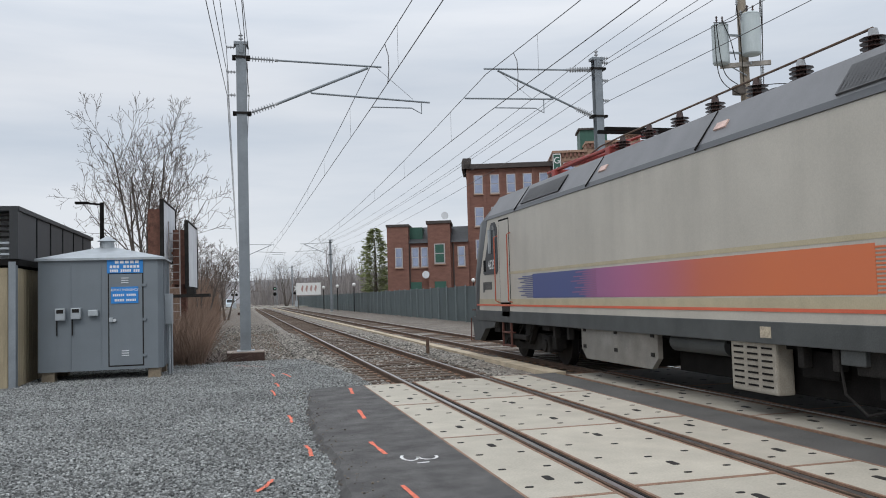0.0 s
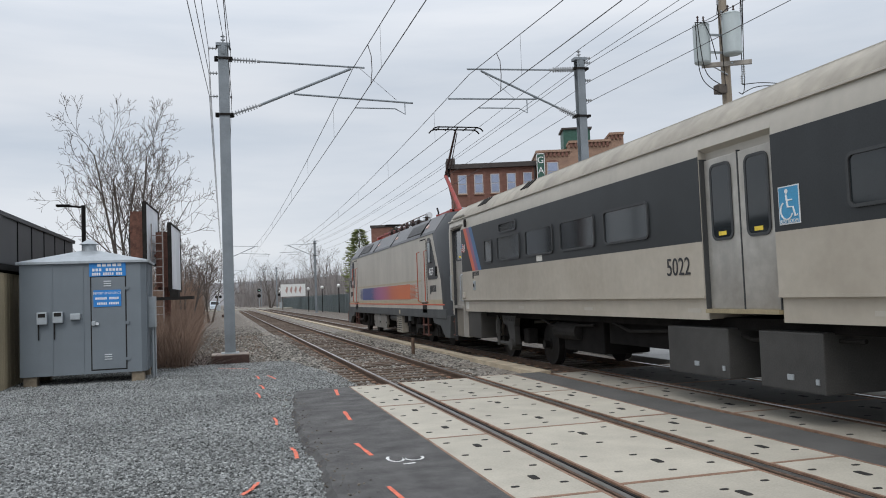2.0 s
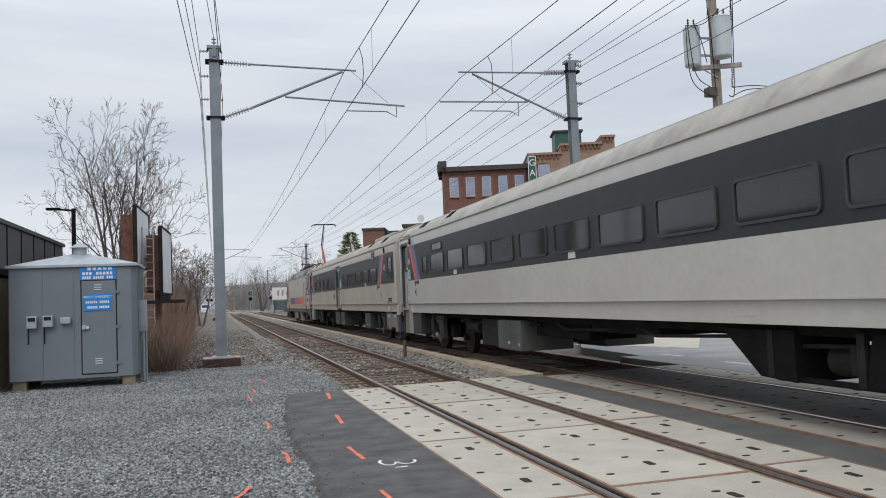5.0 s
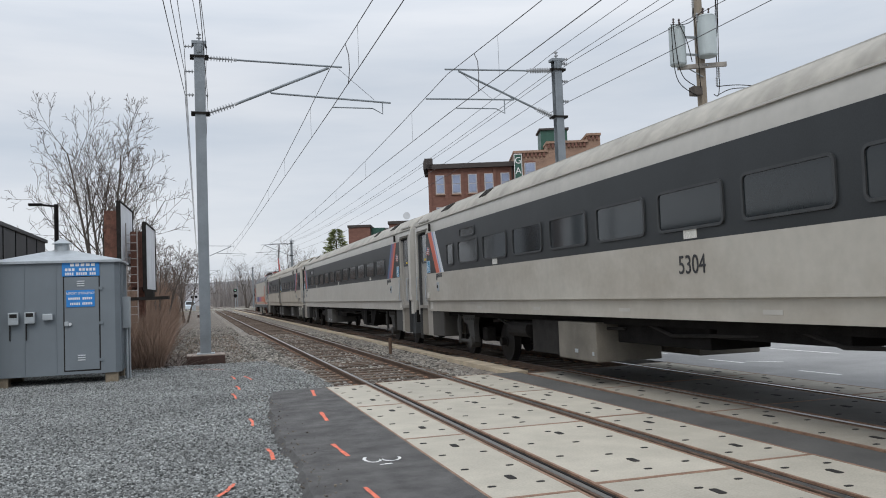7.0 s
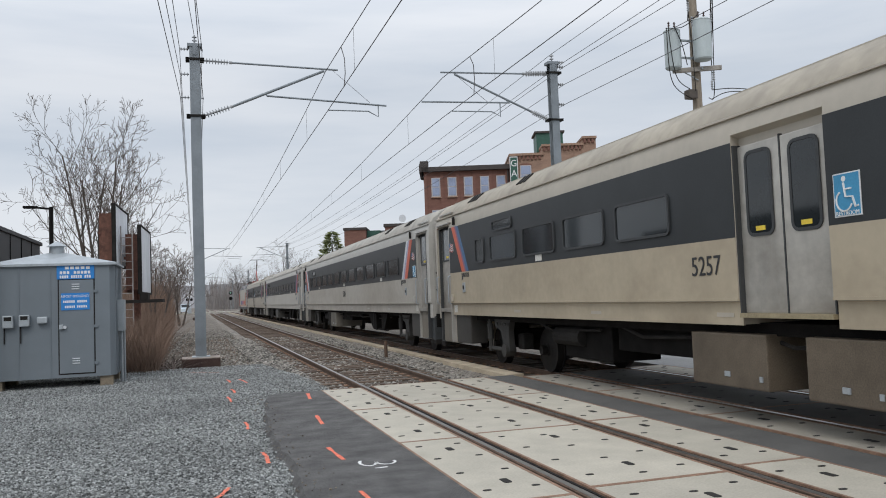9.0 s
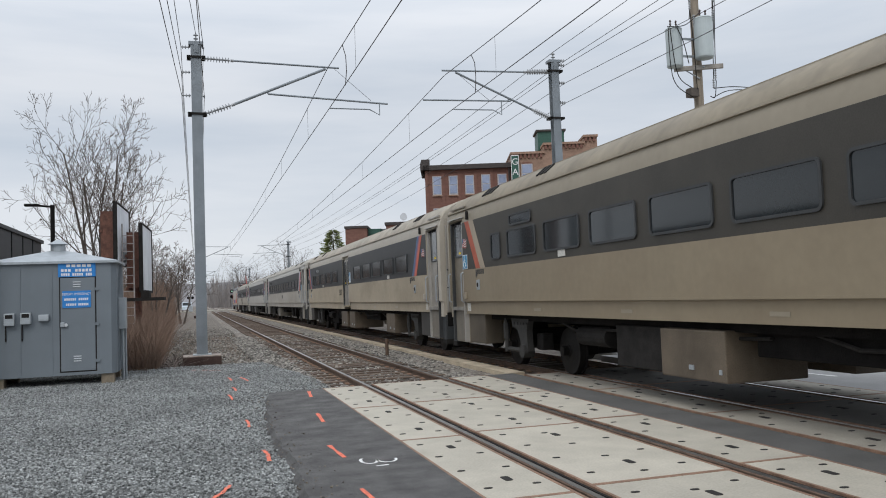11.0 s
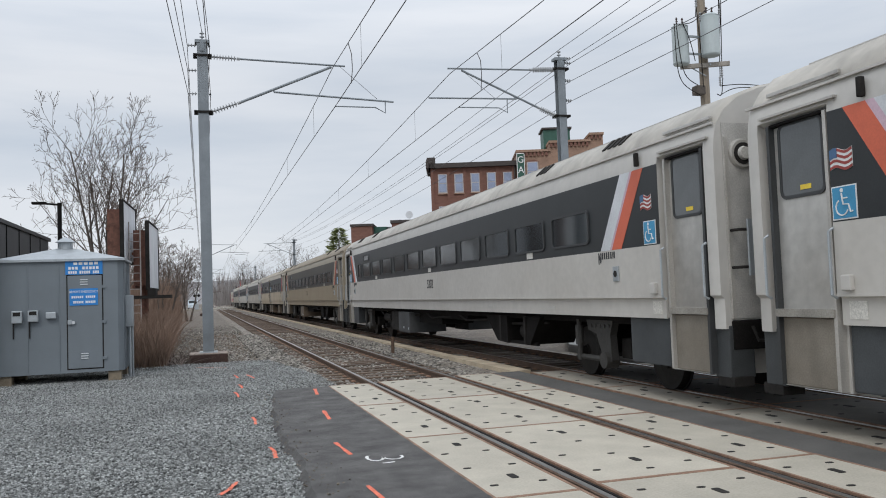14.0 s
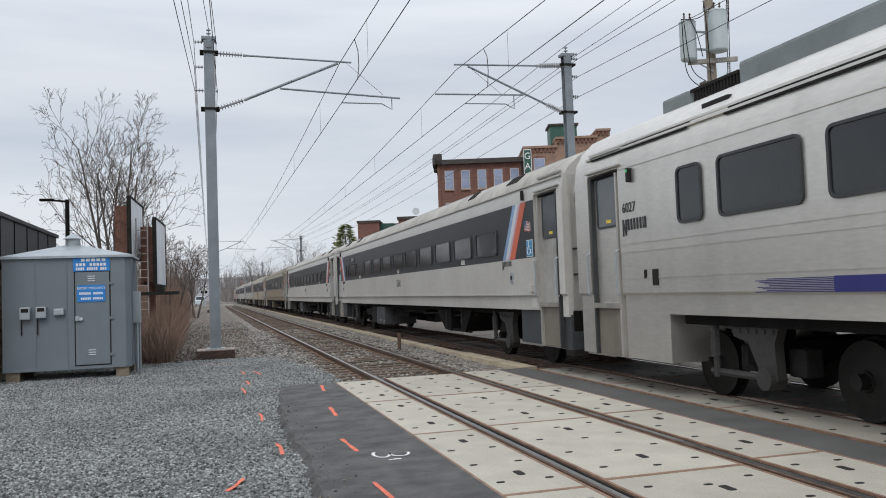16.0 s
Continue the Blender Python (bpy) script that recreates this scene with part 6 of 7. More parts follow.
for k, (x0, y0, x1, y1, w, z) in enumerate(((1.23, 14.0, 1.16, 13.15, 0.06, 0.002), (0.99, 11.25, 0.95, 10.4, 0.055, 0.002), (0.76, 8.72, 0.80, 7.98, 0.045, 0.002), (0.70, 6.62, 0.74, 5.9, 0.045, 0.002))):
    smear("paint_stroke", [(x0, y0), (x1, y1)], w, z, M_ORANGE_PAINT, "orange sprayed survey dash on the asphalt", k)
for k, (x0, y0, x1, y1) in enumerate(((-0.46, 7.1, -0.30, 7.55), (0.06, 11.6, 0.06, 10.9), (0.11, 9.15, 0.12, 8.5), (-0.06, 14.9, -0.02, 14.1), (0.06, 16.2, 0.1, 15.5), (0.3, 18.2, 0.42, 17.3), (0.05, 18.3, 0.1, 17.6), (-0.75, 21.0, -0.05, 20.4))):
    smear("paint_stroke", [(x0, y0), (x0 + (x1 - x0) * 0.4 + 0.02, y0 + (y1 - y0) * 0.4), (x1, y1)], 0.045, -0.062, M_ORANGE_PAINT, "orange sprayed survey mark on the gravel", 20 + k)
loop = [(0.985 + 0.075 * math.cos(a), 7.72 + 0.15 * math.sin(a)) for a in [2.2 + 0.45 * k for k in range(9)]] + [(1.155 + 0.09 * math.cos(a), 7.70 + 0.13 * math.sin(a)) for a in [2.9 + 0.45 * k for k in range(9)]]
smear("paint_figure", loop, 0.034, 0.002, M_WHITE_PAINT, "white sprayed looping figure on the asphalt", 40)
smear("paint_figure", [(1.0, 7.44), (1.12, 7.45)], 0.04, 0.002, M_WHITE_PAINT, "white sprayed short dash on the asphalt", 41)
for x0, y0, x1, y1 in ((9.5, 17.3, 9.55, 16.4), (9.4, 14.6, 9.45, 13.5), (9.7, 13.8, 10.1, 13.2), (9.28, 11.8, 9.33, 10.9), (10.6, 20, 10.7, 19), (12, 16, 12.1, 14)):
    smear("paint_stroke", [(x0, y0), (x1, y1)], 0.1, -0.004, M_WHITE_PAINT, "worn white dash on the street", 50)

# ---- equipment shed ----
M_SHED = mat("shed_grey_paint", (0.175, 0.20, 0.22), 0.5, var=0.07, scale=1.2, bump=0.03, streak=0.08)


def build_shed():
    s = root("equipment_shed", pose(-4.75, 19.0, 0.0), "grey painted steel signal equipment shed on blocks", "shed")
    W, D, z0, z1 = 2.52, 1.75, 0.13, 2.56
    part("body", prism(bmesh.new(), [(0, 0), (W - 0.10, 0), (W, 0.12), (W, D), (0, D)], "z", z0, z1), M_SHED, s)
    bm = bmesh.new()
    e = 0.06
    c = [bm.verts.new(v) for v in ((-e, -e, z1), (W + e, -e, z1), (W + e, D + e, z1), (-e, D + e, z1))]
    lo = [bm.verts.new((v.co.x, v.co.y, z1 - 0.05)) for v in c]
    t = [bm.verts.new(v) for v in ((W * 0.44, D * 0.46, z1 + 0.28), (W * 0.56, D * 0.46, z1 + 0.28), (W * 0.56, D * 0.54, z1 + 0.28), (W * 0.44, D * 0.54, z1 + 0.28))]
    for i in range(4):
        j = (i + 1) % 4
        bm.faces.new((c[i], c[j], t[j], t[i]))
        bm.faces.new((lo[i], lo[j], c[j], c[i]))
    bm.faces.new(t)
    bm.faces.new(lo[::-1])
    part("roof", bm, M_GALV, s, "pale galvanised hip roof")
    v = part("roof_ventilator", tubes(((W * 0.5, D * 0.5, z1 + 0.24), (W * 0.5, D * 0.5, z1 + 0.42), 0.15), ((W * 0.5, D * 0.5, z1 + 0.42), (W * 0.5, D * 0.5, z1 + 0.53), 0.22, 0.04), seg=18), M_GALV, s, "round metal roof ventilator")
    for x in (0.64, 1.25):
        part("seam", boxes((x - 0.012, x + 0.012, -0.012, 0.002, z0, z1 - 0.05)), M_SHED, s)
    for k in range(5):
        part("rib", boxes((W - 0.002, W + 0.012, 0.25 + k * 0.32, 0.28 + k * 0.32, z0, z1 - 0.05)), M_SHED, s)
    d = part("door", boxes((1.42, 2.10, -0.016, 0.0, 0.22, 2.2), bevel=0.006), M_SHED, s, "narrow grey steel door")
    part("door_gap", boxes((1.395, 2.125, -0.004, 0.001, 0.195, 2.225)), M_HOLE, s)
    part("handle", boxes((1.42, 1.50, -0.07, -0.016, 1.16, 1.26), bevel=0.012), M_GALV, d, "steel latch box")
    part("padlock", tubes(((1.53, -0.06, 1.2), (1.53, -0.03, 1.2), 0.035), seg=12), M_PALE, d)
    for z in (0.42, 1.2, 1.95):
        part("hinge", boxes((2.10, 2.18, -0.03, -0.002, z - 0.03, z + 0.03)), M_SHED, d)
    for z in (0.42, 2.0):
        for k in range(3):
            part("louvre", boxes((1.67, 1.82, -0.03, -0.016, z + k * 0.05, z + k * 0.05 + 0.02)), M_PALE, d)
    for x, z, w, h in ((0.45, 1.36, 0.2, 0.26), (0.76, 1.37, 0.2, 0.24)):
        g = part("meter_box", boxes((x - w / 2, x + w / 2, -0.12, 0.0, z - h / 2, z + h / 2), bevel=0.015), M_GALV, s, "small grey meter box")
        part("meter_window", boxes((x - 0.07, x + 0.07, -0.125, -0.118, z + 0.02, z + 0.1)), M_DGREY, g)
        part("conduit", tubes(((x - 0.08, -0.03, 0.9), (x - 0.08, -0.03, z - h / 2), 0.012)), M_DGREY, g)
    g = part("socket_box", boxes((1.0, 1.2, -0.1, 0.0, 1.3, 1.44), bevel=0.02), M_GALV, s)
    # signs; their writing is a place name and numbers, so it stays as bars
    a = part("sign", boxes((1.38, 2.12, -0.02, -0.004, 2.22, 2.54)), M_SIGNBLUE, s, "blue identification sign with white bars")
    for z, n in ((2.46, 6), (2.36, 9), (2.27, 14)):
        bm = bmesh.new()
        for k in range(n):
            w = 0.62 / n
            if (k * 7 + n) % 6:
                box(bm, 1.44 + k * w, 1.44 + (k + 0.72) * w, -0.024, -0.019, z - 0.03, z + 0.03)
        part("bars", bm, M_WLETTER, a)
    b = part("sign", boxes((1.46, 2.02, -0.03, -0.017, 1.56, 1.92)), M_SIGNBLUE, s, "blue emergency notice with white writing")
    text("REPORT EMERGENCY", 0.072, M_WLETTER, b, Matrix.Translation((1.74, -0.032, 1.85)) @ pose(0, 0, 0, 90), "sign_writing", 0.82)
    for z, n in ((1.74, 12), (1.63, 14)):
        bm = bmesh.new()
        for k in range(n):
            w = 0.48 / n
            if (k * 5 + n) % 7:
                box(bm, 1.50 + k * w, 1.50 + (k + 0.7) * w, -0.034, -0.029, z - 0.025, z + 0.025)
        part("bars", bm, M_WLETTER, b)
    for x in (0.05, W - 0.32):
        for y in (0.05, D - 0.3):
            part("foot_block", boxes((x, x + 0.26, y, y + 0.26, -0.12, z0), bevel=0.01), mat("timber_block", (0.22, 0.18, 0.13), 0.85, var=0.3, scale=5, bump=0.3), s, "timber support block")
    j = part("junction_box", boxes((W + 0.0, W + 0.15, 0.55, 0.95, 1.05, 1.75), bevel=0.01), M_GALV, s)
    part("conduit", tubes(((W + 0.08, 0.65, -0.15), (W + 0.08, 0.65, 1.05), 0.03), ((W + 0.12, 0.85, -0.15), (W + 0.12, 0.85, 1.05), 0.025)), M_GALV, j)


build_shed()

# ---- dark clad building and plank wall behind the shed ----
M_CLAD = mat("charcoal_cladding", (0.033, 0.035, 0.037), 0.5, var=0.12, scale=1.5, bump=0.03, streak=0.12)
M_PLANK = mat("weathered_plank", (0.36, 0.30, 0.20), 0.8, var=0.22, scale=2.5, bump=0.3, per=0.15, stretch=(4, 4, 0.5))


def build_side_building():
    s = root("clad_building", pose(-5.0, 18.2, -0.15), "low building with charcoal metal upper cladding over a plank wall", "building")
    part("wall", boxes((-5.0, -0.10, 0.1, 8.7, 0.0, 2.5)), M_CLAD, s)
    part("post", boxes((-0.12, 0.02, -0.04, 0.14, 0.0, 2.62), bevel=0.01), M_POLE, s, "grey steel corner post")
    pm = shared("plank", lambda: boxes((-0.1, 0.0, 0.004, 0.196, 0.0, 2.5), bevel=0.006))
    for k in range(42):
        put("plank", pm, M_PLANK, s, pose(-0.02 + random.uniform(-0.006, 0.006), 0.16 + k * 0.2, 0))
    fm = shared("front_plank", lambda: boxes((0.004, 0.196, -0.02, 0.06, 0.0, 2.5), bevel=0.006))
    for k in range(22):
        put("plank", fm, M_PLANK, s, pose(-0.34 - k * 0.2, 0.04, 0))
    part("beam", boxes((-5.0, 0.04, -0.02, 8.7, 2.55, 2.68)), M_BLACK, s)
    part("roof", boxes((-5.0, 0.08, -0.02, 8.7, 3.66, 3.76), bevel=0.01), M_CLAD, s)
    cp = shared("clad_panel", lambda: boxes((-0.04, 0.0, 0.02, 1.36, 2.68, 3.67), bevel=0.012))
    for k in range(6):
        put("panel", cp, M_CLAD, s, pose(0.03, 0.3 + k * 1.38, 0))
        part("panel_joint", boxes((0.0, 0.045, 0.285 + k * 1.38, 0.315 + k * 1.38, 2.68, 3.67)), M_BLACK, s)
    part("corner_post", boxes((-0.1, 0.06, -0.04, 0.3, 2.68, 3.70)), M_CLAD, s)
    for k in range(8):
        part("slat", boxes((-5.0, -0.1, 0.0, 0.06, 2.76 + k * 0.115, 2.80 + k * 0.115)), M_GALV if k < 3 else M_BLACK, s)
    part("inner_wall", boxes((-5.0, -0.2, 1.2, 1.3, 2.68, 3.66)), mat("pale_render", (0.5, 0.5, 0.5), 0.8), s)


build_side_building()


def build_lamp_post(m):
    s = root("street_lamp", m, "black street lamp with a flat side arm", "street lamp")
    part("pole", tubes(((0, 0, 0), (0, 0, 5.25), 0.07)), M_BLACK, s)
    part("arm", tubes(((0, 0, 5.18), (-0.55, 0, 5.24), 0.035)), M_BLACK, s)
    part("head", boxes((-0.85, -0.4, -0.12, 0.12, 5.2, 5.28), bevel=0.02), M_BLACK, s)


build_lamp_post(pose(-5.15, 30.0, -0.2))

# ---- trackside billboards on rusty frames ----
def build_billboard(x, y0, y1, z0, z1, label, ladder):
    s = root("billboard", pose(x, y0, -0.2, 0, 0, -2.5), label, "billboard", "trackside billboards")
    L = y1 - y0
    part("panel", boxes((0.0, 0.06, 0, L, z0, z1), bevel=0.01), mat("billboard_white", (0.72, 0.74, 0.77), 0.5, var=0.1, scale=1.0, bump=0.02, streak=0.2), s, "pale blank advertising face")
    part("frame", boxes((-0.06, 0.09, -0.06, 0.0, z0 - 0.08, z1 + 0.06), (-0.06, 0.09, L, L + 0.06, z0 - 0.08, z1 + 0.06), (-0.06, 0.09, 0, L, z1, z1 + 0.06), (-0.06, 0.09, 0, L, z0 - 0.08, z0)), M_DGREY, s)
    rust = mat("red_rust_steel", (0.13, 0.06, 0.042), 0.8, var=0.4, scale=6, bump=0.3)
    part("back_frame", boxes(*[(-0.5, -0.06, 0.1 + k * (L - 0.2) / 4 - 0.04, 0.1 + k * (L - 0.2) / 4 + 0.04, z0 + 0.1, z1 - 0.3) for k in range(5)], (-0.55, -0.45, 0, L, z0, z0 + 0.1), (-0.55, -0.45, 0, L, (z0 + z1) / 2, (z0 + z1) / 2 + 0.1)), rust, s, "rusty steel back frame")
    part("post", tubes(((-0.3, L * 0.5, 0), (-0.3, L * 0.5, z0 + 0.2), 0.14)), rust, s)
    if ladder:
        bm = bmesh.new()
        for xx in (-0.62, -0.22):
            tube(bm, (xx, -0.2, 0.6), (xx, -0.2, z1), 0.025)
        for k in range(int((z1 - 0.7) / 0.3)):
            tube(bm, (-0.62, -0.2, 0.8 + 0.3 * k), (-0.22, -0.2, 0.8 + 0.3 * k), 0.016)
        part("ladder", bm, mat("pale_ladder_steel", (0.34, 0.31, 0.29), 0.6, 0.2, var=0.2), s, "pale steel access ladder")
        part("platform", boxes((-0.7, 0.85, -0.3, 0.5, z0 - 0.42, z0 - 0.3), (0.0, 0.3, -0.1, 0.6, z0 - 0.3, z0 - 0.05)), M_DGREY, s, "steel catwalk")


build_billboard(-3.38, 32.0, 35.6, 3.4, 5.55, "rusty steel billboard with a pale blank face", False)
build_billboard(-2.57, 33.0, 36.6, 2.35, 4.85, "billboard with ladder and catwalk above dry brush", True)

# ---- bare trees and brush ----
M_BARK = mat("grey_brown_bark", (0.10, 0.084, 0.072), 0.85, var=0.25, scale=6, bump=0.3)
M_TWIG = mat("dry_twigs", (0.115, 0.09, 0.078), 0.85, var=0.3, scale=3, bump=0.0)
# far woods: distance haze is put into this paler grey-brown
M_FARTWIG = mat("far_hazed_woods", (0.235, 0.215, 0.205), 0.9, var=0.25, scale=0.3, bump=0.0)


def limb_list(rng, p, d, length, r, depth, out):
    """A limb that curves gently upward and sends off side limbs, the lowest the longest."""
    n = (9, 7, 5, 4, 3)[depth]
    step = length / n
    turn = rng.uniform(0, 6.28)
    for i in range(n):
        d = (d + Vector((rng.gauss(0, 0.045), rng.gauss(0, 0.045), rng.gauss(0.05, 0.03)))).normalized()
        q = p + d * step
        r2 = r * (0.86 if depth < 2 else 0.78)
        out.append((p, q, r, r2, depth))
        if depth < 4 and (i > 1 or (depth > 0 and i > 0)):
            turn += 2.4
            u = d.orthogonal().normalized()
            side = u * math.cos(turn) + d.cross(u) * math.sin(turn)
            k = radians(rng.uniform(30, 52))
            nd = (d * math.cos(k) + side * math.sin(k)).normalized()
            limb_list(rng, q, nd, length * (0.60 - 0.36 * i / n) * rng.uniform(0.8, 1.15), r2 * 0.55, depth + 1, out)
        p, r = q, r2


def build_bare_tree(m, stems, seed, label, scale=1.0, spread=1.0):
    rng = random.Random(seed)
    t = root("bare_tree", m, label, "tree")
    segs = []
    for ang, lean, ln in stems:
        d = Vector((math.cos(ang) * lean, math.sin(ang) * lean, 1)).normalized()
        limb_list(rng, Vector((math.cos(ang) * 0.18, math.sin(ang) * 0.18, 0)), d, ln * scale, 0.17 * scale, 0, segs)
    for name, keep, seg, mm in (("trunk", lambda k: k < 1, 8, M_BARK), ("branch", lambda k: 1 <= k < 3, 5, M_BARK), ("twig", lambda k: k >= 3, 3, M_TWIG)):
        V, F = [], []
        for a, b, r0, r1, k in segs:
            if not keep(k):
                continue
            r0, r1 = max(r0, 0.011), max(r1, 0.007)
            a, b = Vector((a.x * spread, a.y * spread, a.z)), Vector((b.x * spread, b.y * spread, b.z))
            q = (b - a).to_track_quat("Z", "Y")
            o = len(V)
            for c, r in ((a, r0), (b, r1)):
                V += [tuple(c + q @ Vector((r * math.cos(6.2832 * i / seg), r * math.sin(6.2832 * i / seg), 0))) for i in range(seg)]
            F += [(o + i, o + (i + 1) % seg, o + seg + (i + 1) % seg, o + seg + i) for i in range(seg)]
        me = bpy.data.meshes.new(name)
        me.from_pydata(V, [], F)
        ob = link(name, me, mm, t, smooth=True)
        if name != "trunk":
            tagged(ob, kind="stuff")
    return t


build_bare_tree(pose(-5.2, 45.0, -0.3), ((3.0, 0.12, 12.4), (1.6, 0.03, 11.2), (0.2, 0.09, 12.2), (4.7, 0.08, 10.5), (3.3, 0.26, 9.4), (6.2, 0.30, 9.0), (5.9, 0.16, 10.4)), 5, "tall bare deciduous tree with many spreading stems", 0.80, 0.76)
for k, (x, y, sc, sd) in enumerate(((-3.2, 62, 0.62, 8), (-1.9, 78, 0.62, 9), (-6.0, 70, 0.75, 10), (-3.5, 110, 0.85, 12), (18.5, 170, 1.3, 14), (9.5, 190, 1.1, 15))):
    build_bare_tree(pose(x, y, -0.3), ((0.3, 0.3, 8.0), (2.5, 0.2, 8.5), (4.4, 0.35, 7.5)), sd, "smaller bare tree beside the railway", sc)


def blades(name, n, place, height, width, lean, material, label, seed):
    """Thin upright or leaning stalks, two triangles each."""
    rng = np.random.default_rng(seed)
    p = np.array([place(rng) for _ in range(n)])
    h = height * rng.uniform(0.4, 1.15, n)
    a, l = rng.uniform(0, 6.28, n), rng.normal(0, lean, (n, 2))
    w = width * rng.uniform(0.6, 1.4, n)
    dx, dy = np.cos(a) * w, np.sin(a) * w
    tip = p + np.stack([l[:, 0] * h, l[:, 1] * h, h], -1)
    mid = p + np.stack([l[:, 0] * h * 0.4, l[:, 1] * h * 0.4, h * 0.55], -1)
    off = np.stack([dx, dy, np.zeros(n)], -1)
    V = np.stack([p - off, p + off, mid + off * 0.8, mid - off * 0.8, tip], 1).reshape(-1, 3)
    o = 5 * np.arange(n)[:, None]
    F = [tuple(r) for r in (np.array([[0, 1, 2, 3]]) + o).tolist()] + [tuple(r) for r in (np.array([[3, 2, 4]]) + o).tolist()]
    return soup(name, V.tolist(), F, material, label)


def brush_spot(rng):
    y = 22 + 34 * rng.random() ** 1.3
    return (rng.uniform(-4.6, -1.5 - 0.02 * (y - 22)), y, -0.25)


blades("dry_brush", 20000, brush_spot, 1.45, 0.007, 0.38, mat("dry_brown_brush", (0.20, 0.135, 0.10), 0.9, var=0.3, scale=2, bump=0), "dense dry brown brush and weeds by the track", 3)
blades("dry_brush", 5200, lambda r: (r.uniform(-9, -3.2), 52 + 60 * r.random(), -0.3), 4.6, 0.016, 0.22, mat("dry_brown_brush", (0.2, 0.14, 0.1)), "tall tangled brown shrubs beside the railway", 21)
blades("dry_weeds", 1500, lambda r: (r.uniform(-3, 1.2), 22 + 20 * r.random(), -0.22), 0.16, 0.008, 0.9, mat("dry_brown_brush", (0.2, 0.14, 0.1)), "sparse dead weeds on bare earth", 4)
blades("fallen_sticks", 260, lambda r: (r.uniform(-2.4, -0.9), r.uniform(22, 27), -0.16), 0.35, 0.02, 2.2, M_TWIG, "pile of fallen sticks beside the brush", 5)


def wood_spot(rng):
    x = rng.uniform(-140, 182)
    x += 8.0 * (x > -4)
    x -= 3.0 * (x <= -4)
    return (x, rng.uniform(270, 430), -0.5 + max(0, (abs(x + 5) - 20) * 0.03))


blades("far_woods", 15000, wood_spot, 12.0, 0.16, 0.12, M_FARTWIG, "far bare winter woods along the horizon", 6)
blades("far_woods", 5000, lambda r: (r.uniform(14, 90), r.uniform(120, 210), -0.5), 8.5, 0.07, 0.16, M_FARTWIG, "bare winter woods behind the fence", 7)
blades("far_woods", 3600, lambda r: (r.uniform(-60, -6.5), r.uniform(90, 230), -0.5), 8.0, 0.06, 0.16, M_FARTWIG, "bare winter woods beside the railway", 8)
bm = bmesh.new()
prof = [(-700 + 40 * i, 17 + 9 * noise.noise((i * 0.31, 3, 0)) + 4 * noise.noise((i * 1.3, 9, 0))) for i in range(46)]
u = [bm.verts.new((x, 520 + 0.0002 * x * x, -5)) for x, z in prof]
v = [bm.verts.new((x, 540 + 0.0002 * x * x, max(z, 6))) for x, z in prof]
w = [bm.verts.new((x, 640 + 0.0002 * x * x, -5)) for x, z in prof]
for i in range(len(prof) - 1):
    bm.faces.new((u[i], u[i + 1], v[i + 1], v[i]))
    bm.faces.new((v[i], v[i + 1], w[i + 1], w[i]))
# the ridge's pale grey holds the haze of distance
tagged(part("backdrop", bm, mat("far_hazed_hill", (0.25, 0.245, 0.25), 0.95, var=0.25, scale=0.12, bump=0.0)), "far grey-brown wooded ridge", "hill", kind="structure")

# ---- corrugated fence ----
def build_fence():
    f = root("metal_fence", pose(13.0, 44.0, -0.2), "grey corrugated metal fence with posts", "fence")
    m = mat("grey_green_corrugated", (0.20, 0.235, 0.24), 0.5, 0.2, var=0.1, scale=0.6, bump=0.03, streak=0.15, per=0.08)

    def corrugated():
        bm = bmesh.new()
        n = 40
        pts = [(0.03 * (1 if (i // 2) % 2 else -1), 2.4 * i / n) for i in range(n + 1)]
        for z0, z1 in ((0.0, 2.2),):
            a = [bm.verts.new((x, y, z0)) for x, y in pts]
            b = [bm.verts.new((x, y, z1)) for x, y in pts]
            for i in range(n):
                bm.faces.new((a[i], a[i + 1], b[i + 1], b[i]))
        bmesh.ops.solidify(bm, geom=list(bm.faces), thickness=0.01)
        return bm

    pm, po = shared("corrugated_sheet", corrugated), shared("fence_post", lambda: boxes((-0.12, -0.05, -0.04, 0.04, 0, 2.3)))
    for k in range(68):
        put("sheet", pm, m, f, pose(0, k * 2.4, 0.02 * (k % 3)))
        put("post", po, m, f, pose(0, k * 2.4, 0))


build_fence()

# ---- brick mill buildings ----
M_BRICK = mat("red_brick", (0.185, 0.092, 0.07), 0.85, var=0.18, scale=1.2, bump=0.3, grain=9, stretch=(1, 1, 3))
M_BRICK2 = mat("weathered_tan_brick", (0.31, 0.20, 0.145), 0.85, var=0.2, scale=0.8, bump=0.3, grain=8, stretch=(1, 1, 3))
M_TRIM = mat("dark_brown_cornice", (0.06, 0.05, 0.046), 0.7, var=0.15, bump=0.1)
M_SLATE = mat("dark_slate_roof", (0.065, 0.068, 0.072), 0.75, var=0.2, scale=2, bump=0.2)
M_FRAME = mat("pale_window_frame", (0.42, 0.40, 0.40), 0.6, var=0.1, bump=0.05)
# blue-grey pane colour stands in for sky mirrored in the glass
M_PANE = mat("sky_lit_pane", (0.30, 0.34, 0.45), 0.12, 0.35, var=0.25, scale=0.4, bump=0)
M_GREEN = mat("dark_green_paint", (0.035, 0.10, 0.075), 0.5, var=0.15, bump=0.05)


